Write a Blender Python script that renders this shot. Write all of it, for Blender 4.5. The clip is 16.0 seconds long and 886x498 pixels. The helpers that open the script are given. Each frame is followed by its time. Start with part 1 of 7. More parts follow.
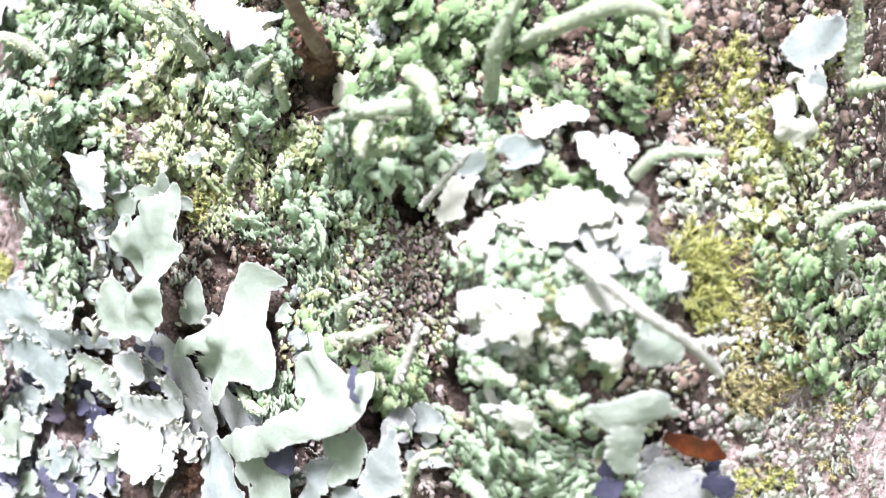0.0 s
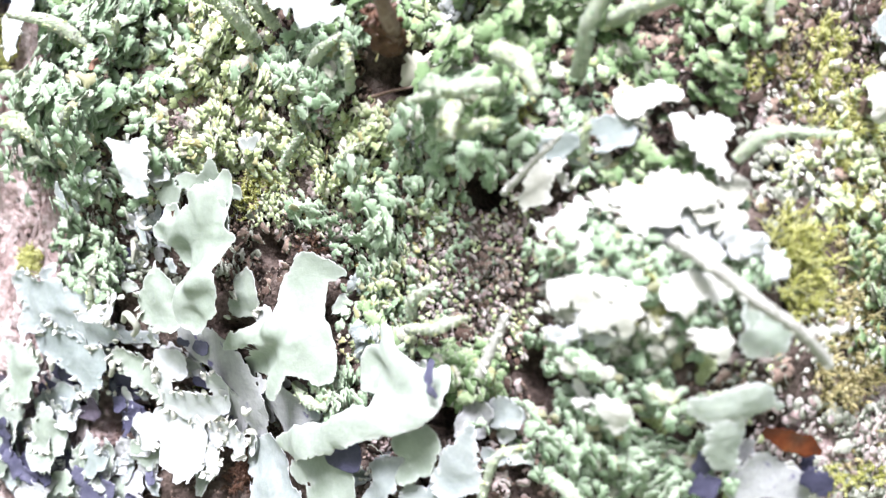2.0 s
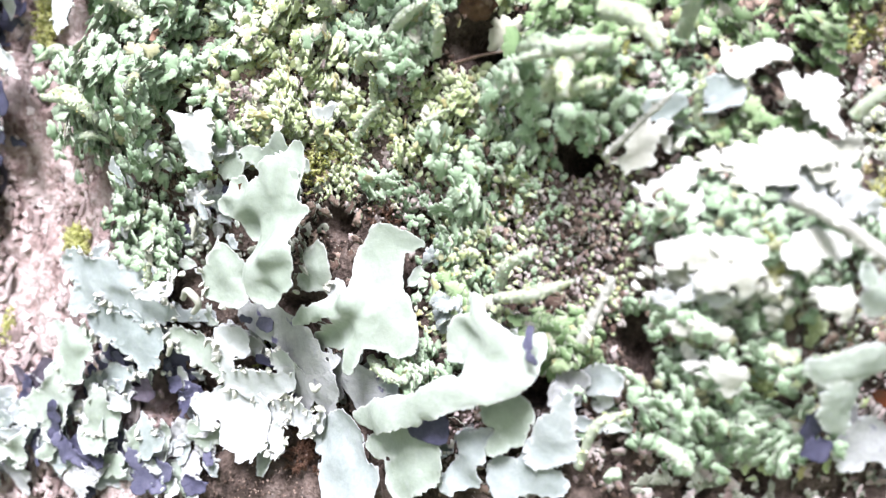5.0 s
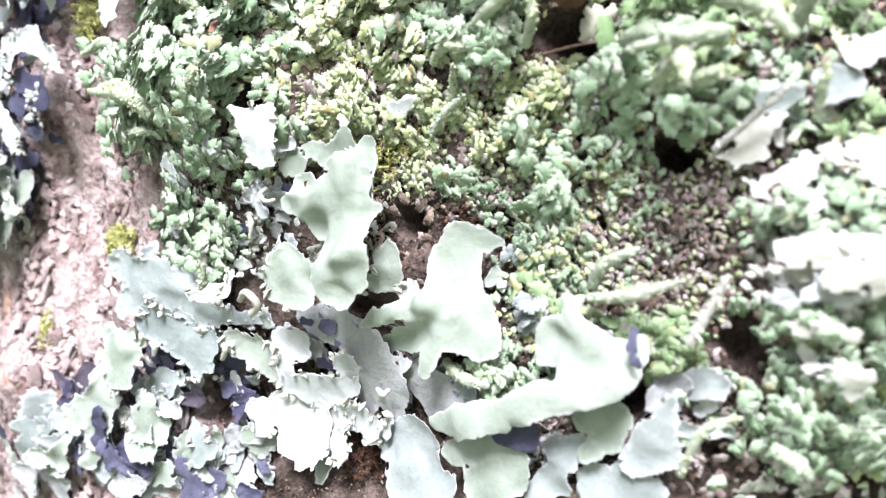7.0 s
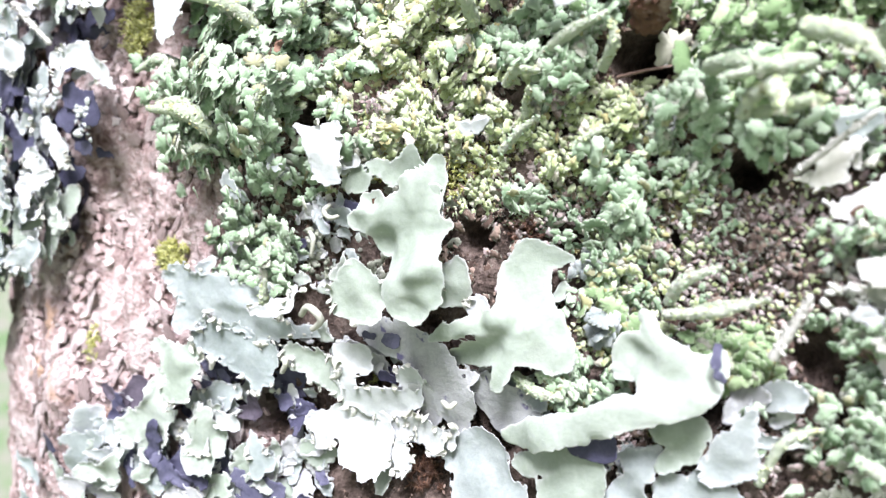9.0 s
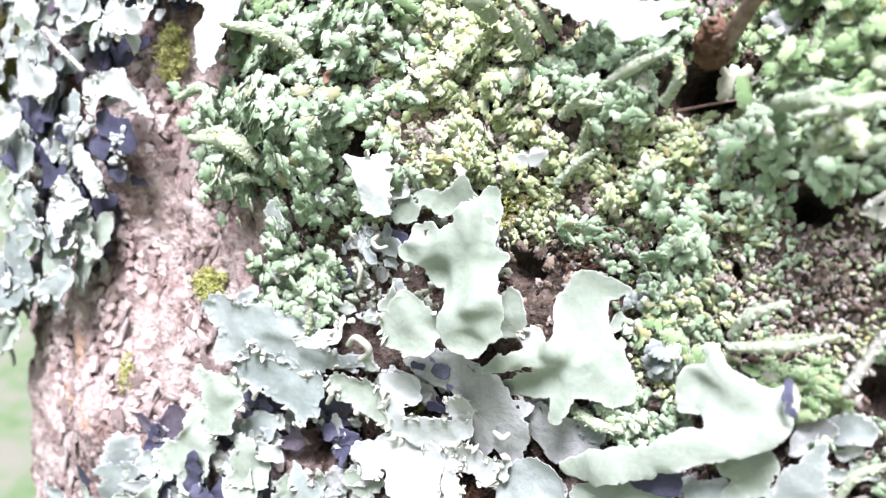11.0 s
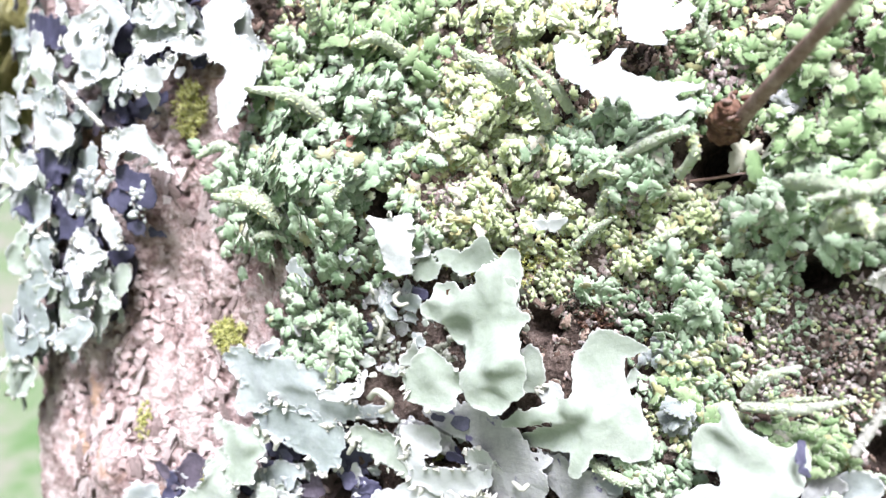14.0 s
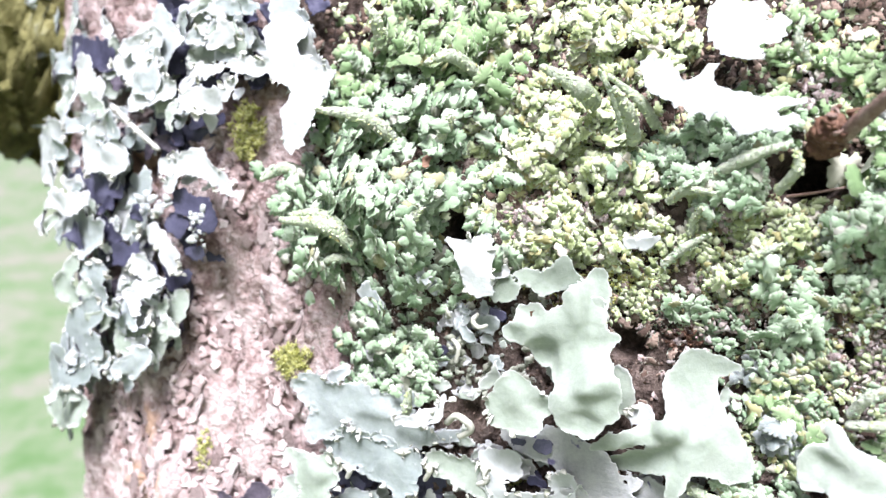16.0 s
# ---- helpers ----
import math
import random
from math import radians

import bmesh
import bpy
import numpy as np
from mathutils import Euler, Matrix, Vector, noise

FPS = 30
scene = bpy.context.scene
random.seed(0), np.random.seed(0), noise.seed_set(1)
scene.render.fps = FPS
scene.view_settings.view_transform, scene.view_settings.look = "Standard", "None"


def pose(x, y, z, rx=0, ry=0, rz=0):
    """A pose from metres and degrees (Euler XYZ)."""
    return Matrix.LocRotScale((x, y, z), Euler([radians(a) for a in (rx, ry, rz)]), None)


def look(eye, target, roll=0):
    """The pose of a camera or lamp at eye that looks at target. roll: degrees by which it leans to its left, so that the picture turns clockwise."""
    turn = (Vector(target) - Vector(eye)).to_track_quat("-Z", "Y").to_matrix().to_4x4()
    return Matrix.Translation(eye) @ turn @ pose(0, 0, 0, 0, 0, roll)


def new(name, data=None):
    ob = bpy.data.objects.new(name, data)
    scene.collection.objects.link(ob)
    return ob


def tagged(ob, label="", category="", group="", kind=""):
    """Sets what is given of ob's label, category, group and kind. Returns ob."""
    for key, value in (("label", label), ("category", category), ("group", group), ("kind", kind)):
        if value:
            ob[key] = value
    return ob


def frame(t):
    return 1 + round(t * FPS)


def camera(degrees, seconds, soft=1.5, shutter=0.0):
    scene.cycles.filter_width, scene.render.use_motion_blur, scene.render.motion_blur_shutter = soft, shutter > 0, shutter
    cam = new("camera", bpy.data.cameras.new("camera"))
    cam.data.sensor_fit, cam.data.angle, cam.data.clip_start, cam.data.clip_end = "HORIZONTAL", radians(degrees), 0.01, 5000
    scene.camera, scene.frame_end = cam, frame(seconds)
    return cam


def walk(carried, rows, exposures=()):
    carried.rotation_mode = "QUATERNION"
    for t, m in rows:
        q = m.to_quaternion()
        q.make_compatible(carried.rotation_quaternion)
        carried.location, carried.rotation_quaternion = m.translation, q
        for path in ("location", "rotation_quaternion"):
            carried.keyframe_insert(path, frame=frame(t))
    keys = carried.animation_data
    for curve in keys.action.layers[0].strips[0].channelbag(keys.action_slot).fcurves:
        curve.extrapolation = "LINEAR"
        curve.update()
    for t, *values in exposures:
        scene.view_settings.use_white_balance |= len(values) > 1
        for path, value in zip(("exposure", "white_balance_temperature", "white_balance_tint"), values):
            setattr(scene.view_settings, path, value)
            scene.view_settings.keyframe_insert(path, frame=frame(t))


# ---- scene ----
cam = camera(59.4, 16.0, soft=1.35)
cam.data.dof.use_dof, cam.data.dof.focus_distance, cam.data.dof.aperture_fstop = True, 0.100, 21.5
METRES, EYE, TILT, LEAN, TURN = 0.08, 1.3, 0.0, 0.0, 0.0
ROWS = [
    (0.0, 0.0, 0.0, 0.0, 0.0, 0.0, -0.0),
    (0.5, -0.0373, 0.0115, -0.0103, -0.23, -0.08, -0.14),
    (1.0, -0.0733, 0.0271, -0.0098, -0.51, -0.11, -0.15),
    (1.5, -0.0995, 0.0409, -0.0031, -0.71, -0.18, -0.02),
    (2.0, -0.1184, 0.0478, -0.012, -0.87, -0.24, 0.07),
    (2.5, -0.1388, 0.0349, -0.0137, -1.06, -0.26, 0.08),
    (3.0, -0.156, 0.0246, -0.0245, -1.25, -0.26, 0.12),
    (3.5, -0.1862, 0.0224, -0.0323, -1.44, -0.37, 0.12),
    (6.0, -0.3294, 0.1024, -0.0575, -2.37, -0.47, 0.53),
    (6.5, -0.373, 0.109, -0.0536, -2.6, -0.44, 0.51),
    (7.0, -0.392, 0.1175, -0.0532, -2.81, -0.42, 0.55),
    (7.5, -0.4292, 0.1117, -0.0348, -3.17, -0.55, 0.74),
    (8.0, -0.4735, 0.1109, -0.0409, -3.57, -0.5, 0.81),
    (8.5, -0.4964, 0.0966, -0.0332, -4.0, -0.43, 0.83),
    (9.0, -0.5305, 0.0999, -0.0256, -4.36, -0.48, 0.84),
    (11.5, -0.6511, 0.1124, 0.0407, -5.97, 0.04, 1.41),
    (12.0, -0.6578, 0.1106, 0.0638, -6.32, 0.11, 1.48),
    (12.5, -0.6709, 0.108, 0.0664, -6.6, 0.21, 1.41),
    (13.0, -0.6788, 0.0985, 0.0716, -6.89, 0.38, 1.31),
    (13.5, -0.6919, 0.0835, 0.0847, -7.08, 0.48, 1.47),
    (14.0, -0.714, 0.071, 0.1009, -7.28, 0.54, 1.61),
    (14.5, -0.7452, 0.0688, 0.0946, -7.42, 0.75, 1.82),
    (15.0, -0.7872, 0.081, 0.1085, -7.58, 0.87, 2.48),
    (15.5, -0.8203, 0.0976, 0.1165, -7.78, 1.1, 2.73),
    (16.0, -0.8584, 0.1167, 0.1267, -8.02, 1.2, 2.86),
]
walk(cam, [(t, pose(0, 0, EYE, TILT, LEAN, TURN) @ pose(METRES * x, METRES * y, METRES * z, 90 + pitch, roll, yaw)) for t, x, y, z, yaw, pitch, roll in ROWS],
     [(0.0, 1.36, 6100, 22), (3.7, 1.35, 6100, 22), (9.0, 1.31, 6100, 22), (12.0, 1.28, 6100, 22), (16.0, 1.31, 6100, 22)])


# ---- light: an overcast sky, brightest high in front of the trunk ----
world = bpy.data.worlds.new("overcast_sky")
scene.world = world
world.use_nodes = True
sky = world.node_tree.nodes.new("ShaderNodeTexSky")
sky.sky_type, sky.sun_disc = "NISHITA", False
sky.sun_elevation, sky.sun_rotation = radians(49), radians(193)
sky.air_density, sky.dust_density, sky.ozone_density = 1.0, 4.0, 1.0
world.node_tree.links.new(sky.outputs[0], world.node_tree.nodes["Background"].inputs["Color"])
world.node_tree.nodes["Background"].inputs["Strength"].default_value = 0.048
sun = new("sun", bpy.data.lights.new("sun", "SUN"))
sun.data.energy, sun.data.angle, sun.data.color = 4.15, radians(22), (0.985, 1.0, 0.99)
sun.matrix_world = look((-0.28, -1.15, 2.74), (0.0, 0.1, 1.3))


# ---- materials ----
def shader(name):
    mat = bpy.data.materials.new(name)
    mat.use_nodes = True
    tree = mat.node_tree
    return mat, tree.nodes, tree.links, tree.nodes["Principled BSDF"]


def node(nodes, kind, **values):
    n = nodes.new(kind)
    for key, value in values.items():
        n.inputs[key.replace("_", " ")].default_value = value
    return n


def ramp(nodes, stops):
    n = nodes.new("ShaderNodeValToRGB")
    while len(n.color_ramp.elements) < len(stops):
        n.color_ramp.elements.new(1.0)
    for e, (at, colour) in zip(n.color_ramp.elements, stops):
        e.position, e.color = at, (*colour, 1)
    return n


def grained(name, stops, scale, fine=None, rough=0.85, bump=0.3, deep=0.0003, each=0.0, detail=5.0, spots=None, through_light=0.0, rims=0.0, strays=()):
    """A grained surface. Its tone runs over the stops with a coarse and a fine noise (scale: grains per metre) and, by
    the share
    'each', from piece to piece; spots: (colour, scale, share) of small flecks;
    rims: how much paler the rim of a scale or leafy lobe is than its heart; strays: (colour, share) of pieces that have
    aged to another colour."""
    mat, nodes, links, skin = shader(name)
    where = nodes.new("ShaderNodeTexCoord")
    big = node(nodes, "ShaderNodeTexNoise", Scale=scale, Detail=detail, Roughness=0.6)
    small = node(nodes, "ShaderNodeTexNoise", Scale=fine or scale * 6, Detail=4.0, Roughness=0.65)
    for n in (big, small):
        links.new(where.outputs["Object"], n.inputs["Vector"])
    mix = nodes.new("ShaderNodeMix")
    mix.inputs[0].default_value = 0.4
    links.new(big.outputs["Fac"], mix.inputs[2])
    links.new(small.outputs["Fac"], mix.inputs[3])
    value = mix.outputs[0]
    if each:
        piece, thing, add, fract = nodes.new("ShaderNodeNewGeometry"), nodes.new("ShaderNodeObjectInfo"), nodes.new("ShaderNodeMath"), nodes.new("ShaderNodeMath")
        fract.operation = "FRACT"
        links.new(piece.outputs["Random Per Island"], add.inputs[0])
        links.new(thing.outputs["Random"], add.inputs[1])
        links.new(add.outputs[0], fract.inputs[0])
        own = nodes.new("ShaderNodeMix")
        own.inputs[0].default_value = each
        links.new(value, own.inputs[2])
        links.new(fract.outputs[0], own.inputs[3])
        value = own.outputs[0]
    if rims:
        rim_at, add = nodes.new("ShaderNodeAttribute"), nodes.new("ShaderNodeMath")
        rim_at.attribute_name, add.operation = "rim", "MULTIPLY_ADD"
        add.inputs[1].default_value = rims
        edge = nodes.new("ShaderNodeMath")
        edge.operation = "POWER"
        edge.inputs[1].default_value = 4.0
        links.new(rim_at.outputs["Fac"], edge.inputs[0])
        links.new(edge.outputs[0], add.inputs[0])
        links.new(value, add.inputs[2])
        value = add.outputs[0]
    tone = ramp(nodes, stops)
    links.new(value, tone.inputs[0])
    colour = tone.outputs[0]
    if spots:
        fleck = node(nodes, "ShaderNodeTexNoise", Scale=spots[1], Detail=3.0, Roughness=0.6)
        links.new(where.outputs["Object"], fleck.inputs["Vector"])
        cut = ramp(nodes, [(1 - spots[2], (0, 0, 0)), (min(1.0, 1.05 - spots[2]), (1, 1, 1))])
        links.new(fleck.outputs["Fac"], cut.inputs[0])
        over = nodes.new("ShaderNodeMix")
        over.data_type = "RGBA"
        links.new(cut.outputs[0], over.inputs[0])
        links.new(colour, over.inputs[6])
        over.inputs[7].default_value = (*spots[0], 1)
        colour = over.outputs[2]
    for k, (aged, share) in enumerate(strays):
        piece, thing = nodes.new("ShaderNodeNewGeometry"), nodes.new("ShaderNodeObjectInfo")
        add, many, fract, over_share, blend = (nodes.new("ShaderNodeMath") for _ in range(5))
        many.operation, fract.operation, over_share.operation, blend.operation = "MULTIPLY", "FRACT", "LESS_THAN", "MULTIPLY"
        many.inputs[1].default_value, over_share.inputs[1].default_value, blend.inputs[1].default_value = 7.31 + 4.7 * k, share, 0.75
        links.new(piece.outputs["Random Per Island"], add.inputs[0])
        links.new(thing.outputs["Random"], add.inputs[1])
        for a, b in ((add, many), (many, fract), (fract, over_share), (over_share, blend)):
            links.new(a.outputs[0], b.inputs[0])
        turned = nodes.new("ShaderNodeMix")
        turned.data_type = "RGBA"
        links.new(blend.outputs[0], turned.inputs[0])
        links.new(colour, turned.inputs[6])
        turned.inputs[7].default_value = (*aged, 1)
        colour = turned.outputs[2]
    links.new(colour, skin.inputs["Base Color"])
    skin.inputs["Roughness"].default_value = rough
    skin.inputs["Specular IOR Level"].default_value = 0.3
    if through_light:
        skin.inputs["Subsurface Weight"].default_value = through_light
        skin.inputs["Subsurface Radius"].default_value = (0.0006, 0.0007, 0.0004)
        skin.inputs["Subsurface Scale"].default_value = 1.0
    relief = nodes.new("ShaderNodeBump")
    relief.inputs["Strength"].default_value, relief.inputs["Distance"].default_value = bump, deep
    links.new(small.outputs["Fac"], relief.inputs["Height"])
    links.new(relief.outputs[0], skin.inputs["Normal"])
    return mat


BARK = grained("bark", [(0.30, (0.045, 0.03, 0.027)), (0.40, (0.165, 0.105, 0.095)), (0.47, (0.34, 0.255, 0.235)), (0.55, (0.50, 0.415, 0.39)), (0.70, (0.66, 0.60, 0.575))],
               120, 800, 0.9, 1.0, 0.0014, spots=((0.46, 0.31, 0.22), 45, 0.38))
FLAKE = grained("bark_flake", [(0.25, (0.22, 0.155, 0.14)), (0.45, (0.39, 0.305, 0.285)), (0.62, (0.58, 0.50, 0.475)), (0.8, (0.74, 0.69, 0.67))], 260, 1300, 0.85, 0.7, 0.0006, each=0.35)
CRUST = grained("soil_crust", [(0.3, (0.016, 0.012, 0.009)), (0.44, (0.07, 0.05, 0.04)), (0.56, (0.16, 0.12, 0.10)), (0.7, (0.29, 0.24, 0.21))],
                300, 1400, 0.95, 1.0, 0.001)
SOIL = grained("soil_grain", [(0.25, (0.027, 0.018, 0.014)), (0.5, (0.135, 0.089, 0.068)), (0.78, (0.405, 0.304, 0.243))], 500, 2500, 0.95, 0.8, 0.0004, each=0.6)
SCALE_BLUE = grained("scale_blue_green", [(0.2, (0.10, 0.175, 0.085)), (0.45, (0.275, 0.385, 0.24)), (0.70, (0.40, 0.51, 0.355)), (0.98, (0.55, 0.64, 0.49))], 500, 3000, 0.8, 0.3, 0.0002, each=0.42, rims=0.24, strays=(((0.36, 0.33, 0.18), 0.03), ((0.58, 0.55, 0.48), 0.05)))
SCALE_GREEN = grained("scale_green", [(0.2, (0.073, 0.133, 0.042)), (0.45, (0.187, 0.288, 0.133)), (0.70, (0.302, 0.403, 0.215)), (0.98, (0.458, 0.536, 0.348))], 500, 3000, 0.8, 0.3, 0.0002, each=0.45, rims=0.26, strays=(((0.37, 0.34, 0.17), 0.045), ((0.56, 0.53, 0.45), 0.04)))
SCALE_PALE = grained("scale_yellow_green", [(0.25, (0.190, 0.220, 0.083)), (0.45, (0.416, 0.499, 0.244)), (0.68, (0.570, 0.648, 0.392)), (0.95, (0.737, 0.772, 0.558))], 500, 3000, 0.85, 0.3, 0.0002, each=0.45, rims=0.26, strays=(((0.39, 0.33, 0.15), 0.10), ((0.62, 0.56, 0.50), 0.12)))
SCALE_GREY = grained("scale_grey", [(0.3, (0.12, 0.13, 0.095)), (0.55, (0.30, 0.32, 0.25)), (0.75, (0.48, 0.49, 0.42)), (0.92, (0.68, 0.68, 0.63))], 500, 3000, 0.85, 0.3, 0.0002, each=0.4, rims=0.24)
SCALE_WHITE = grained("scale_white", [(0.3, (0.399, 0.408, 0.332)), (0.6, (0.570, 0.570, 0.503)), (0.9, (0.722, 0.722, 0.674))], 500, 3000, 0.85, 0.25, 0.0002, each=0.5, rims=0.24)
SCALE_BACK = grained("scale_underside", [(0.3, (0.34, 0.38, 0.29)), (0.7, (0.52, 0.55, 0.46))], 600, 3000, 0.85, 0.2, 0.0002)
LEAF = grained("leafy_grey_green", [(0.25, (0.208, 0.258, 0.193)), (0.5, (0.280, 0.330, 0.268)), (0.75, (0.370, 0.413, 0.355)), (1.0, (0.571, 0.601, 0.561))], 180, 1500, 0.75, 0.3, 0.0003, each=0.15, rims=0.38, through_light=0.12)
LEAF_BLUE = grained("leafy_blue_grey", [(0.25, (0.179, 0.219, 0.202)), (0.5, (0.272, 0.313, 0.295)), (0.75, (0.375, 0.412, 0.398)), (1.0, (0.537, 0.558, 0.546))], 220, 1600, 0.75, 0.3, 0.0003, each=0.25, rims=0.38, through_light=0.12)
LEAF_WHITE = grained("leafy_white", [(0.25, (0.326, 0.361, 0.334)), (0.5, (0.422, 0.453, 0.431)), (0.75, (0.510, 0.532, 0.515)), (1.0, (0.616, 0.625, 0.607))], 220, 1600, 0.7, 0.3, 0.0003, each=0.2, rims=0.3, through_light=0.1)
LEAF_OLD = grained("leafy_flecked", [(0.25, (0.236, 0.249, 0.240)), (0.5, (0.341, 0.354, 0.345)), (0.75, (0.445, 0.459, 0.445)), (1.0, (0.560, 0.568, 0.560))], 240, 1600, 0.8, 0.4, 0.0004, spots=((0.12, 0.11, 0.20), 330, 0.36), rims=0.3, through_light=0.1)
UNDER = grained("underside_dark", [(0.3, (0.035, 0.03, 0.04)), (0.7, (0.13, 0.11, 0.14))], 400, 2000, 0.6, 0.4, 0.0003)
UNDER_PALE = grained("underside_pale", [(0.3, (0.16, 0.18, 0.15)), (0.7, (0.34, 0.36, 0.31))], 400, 2000, 0.8, 0.4, 0.0003)
INK = grained("blue_black", [(0.3, (0.028, 0.028, 0.05)), (0.55, (0.07, 0.07, 0.115)), (0.8, (0.15, 0.15, 0.21))], 400, 2500, 0.55, 0.4, 0.0003, each=0.3)
STALK = grained("stalk_pale_green", [(0.25, (0.38, 0.47, 0.30)), (0.5, (0.55, 0.62, 0.46)), (0.78, (0.70, 0.73, 0.62))], 900, 2600, 0.9, 1.0, 0.0009, each=0.25, through_light=0.2)
MOSS = grained("moss_yellow_green", [(0.2, (0.20, 0.205, 0.03)), (0.5, (0.47, 0.49, 0.13)), (0.78, (0.66, 0.66, 0.30))], 500, 2500, 0.7, 0.2, 0.0002, each=0.6, through_light=0.2)
MOSS_BROWN = grained("moss_brown_green", [(0.25, (0.20, 0.165, 0.06)), (0.5, (0.44, 0.39, 0.18)), (0.78, (0.62, 0.57, 0.33))], 500, 2500, 0.8, 0.2, 0.0002, each=0.6)
TWIG = grained("twig_brown", [(0.25, (0.08, 0.045, 0.033)), (0.5, (0.22, 0.145, 0.115)), (0.75, (0.46, 0.37, 0.33))], 400, 1800, 0.75, 0.7, 0.0004)
RUST = grained("rust_brown", [(0.25, (0.033, 0.016, 0.010)), (0.5, (0.12, 0.06, 0.037)), (0.75, (0.28, 0.165, 0.105))], 500, 1800, 0.6, 0.6, 0.0004, each=0.3)
AMBER = grained("amber_brown", [(0.25, (0.03, 0.006, 0.003)), (0.5, (0.10, 0.022, 0.007)), (0.75, (0.22, 0.065, 0.018))], 300, 900, 0.2, 0.2, 0.0002)
GREY_STEM = grained("dead_stem", [(0.25, (0.24, 0.23, 0.20)), (0.5, (0.44, 0.44, 0.39)), (0.75, (0.62, 0.62, 0.57))], 600, 2500, 0.85, 0.6, 0.0003)
MEADOW = grained("meadow", [(0.38, (0.09, 0.165, 0.06)), (0.47, (0.145, 0.20, 0.105)), (0.55, (0.20, 0.21, 0.155)), (0.65, (0.24, 0.215, 0.185))], 3.0, 14, 0.9, 0.5, 0.02)
MOSS_BARK = grained("mossy_bark", [(0.3, (0.03, 0.03, 0.012)), (0.45, (0.105, 0.10, 0.032)), (0.58, (0.22, 0.205, 0.08)), (0.70, (0.38, 0.39, 0.27))], 60, 300, 0.9, 0.9, 0.002)


# ---- the trunk's round, in plan: outline, and the swellings and hollows of its bark ----
OUTLINE = [(-0.100, 0.250), (-0.122, 0.200), (-0.1175, 0.170), (-0.102, 0.150), (-0.0765, 0.134), (-0.0505, 0.121), (-0.025, 0.104), (-0.005, 0.090),
           (0.015, 0.084), (0.040, 0.087), (0.073, 0.110), (0.096, 0.150), (0.093, 0.200), (0.045, 0.255), (-0.035, 0.282)]
# along the bark (mm), height (mm), reach along and up (mm), swelling (mm)
SWELLS = [(50, -6, 14, 16, 8.0), (-30, 17, 13, 14, 8.0), (-66, 22, 12, 14, 1.0), (-62, -2, 9, 12, 1.0), (8, 20, 20, 16, 3.5), (38, 13, 10, 8, 3.0),
          (20, -30, 12, 10, 1.0), (-13, -29, 15, 10, -5.5), (-38, -6, 9, 9, 2.0), (-64, 3, 7, 13, -4.5), (-75, -28, 9, 10, 4.0), (13, -5, 6, 6, -2.5)]
# dark hollows: along, height, reach along and up, depth
HOLLOWS = [(-22.4, 15.4, 2.5, 2.2, 11), (21.8, 18.4, 3.2, 2.7, 14), (-1.1, -1.5, 2.4, 2.0, 5), (24.8, -2.1, 1.2, 1.0, 4), (32.4, 4.6, 2.2, 2.0, 9), (1.4, 36.0, 1.6, 1.4, 5),
           (-35, -26.5, 5.5, 2.6, 8), (38.5, -14, 1.6, 3.6, 4), (26.5, -20.7, 3.2, 2.2, 5), (57.5, 6.0, 1.6, 4.0, 3), (-9, -13, 3.0, 1.6, 4)]


def _rounded(points, each):
    p = np.array(points)
    a, b, c, d = np.roll(p, 1, 0), p, np.roll(p, -1, 0), np.roll(p, -2, 0)
    u = (np.arange(each) / each)[None, :, None]
    a, b, c, d = a[:, None], b[:, None], c[:, None], d[:, None]
    q = 0.5 * (2 * b + (c - a) * u + (2 * a - 5 * b + 4 * c - d) * u**2 + (3 * b - a - 3 * c + d) * u**3)
    return q.reshape(-1, 2)


_ring = _rounded(OUTLINE, 60)
_step = np.linalg.norm(np.roll(_ring, -1, 0) - _ring, axis=1)
_at = np.concatenate([[0], np.cumsum(_step)])
GIRTH = _at[-1] * 1000
_zero = _at[np.argmin(np.hypot(_ring[:, 0] + 0.030, _ring[:, 1] - 0.107))]
_loop = np.vstack([_ring, _ring[:1]])


def plan(s):
    """The point of the trunk's outline s millimetres along the bark (to the right), and the way along it."""
    w = np.mod(np.asarray(s, float) / 1000 + _zero, _at[-1])
    e = 0.002
    at = lambda v: np.stack([np.interp(np.mod(v, _at[-1]), _at, _loop[:, i]) for i in (0, 1)], -1)
    way = at(w + e) - at(w - e)
    return at(w), way / np.linalg.norm(way, axis=-1, keepdims=True)


def swell(s, z):
    h = 0.0 * (s + z)
    for a, b, ra, rb, up in SWELLS:
        h = h + up * np.exp(-((s - a) / ra) ** 2 - ((z - b) / rb) ** 2)
    return h


def hollow(s, z):
    h = 0.0 * (s + z)
    for a, b, ra, rb, deep in HOLLOWS:
        h = h - deep * np.exp(-(((s - a) / ra) ** 2 + ((z - b) / rb) ** 2) ** 2)
    return h


def place(s, z, h=0.0):
    """World points on the bark: s along, z up from 1.3 m, h out of it, all in millimetres."""
    s, z, h = np.broadcast_arrays(np.asarray(s, float), np.asarray(z, float), np.asarray(h, float))
    p, way = plan(s)
    out = np.stack([way[..., 1], -way[..., 0]], -1)
    xy = p + out * ((h + swell(s, z)) / 1000)[..., None]
    return np.concatenate([xy, (1.3 + z / 1000)[..., None]], -1)


def axes_at(s, z):
    """Along, up and out of the swelling bark at (s, z)."""
    e = 0.5
    a = place(s + e, z) - place(s - e, z)
    b = place(s, z + e) - place(s, z - e)
    a, b = a / np.linalg.norm(a, axis=-1, keepdims=True), b / np.linalg.norm(b, axis=-1, keepdims=True)
    n = np.cross(a, b)
    return a, b, n / np.linalg.norm(n, axis=-1, keepdims=True)


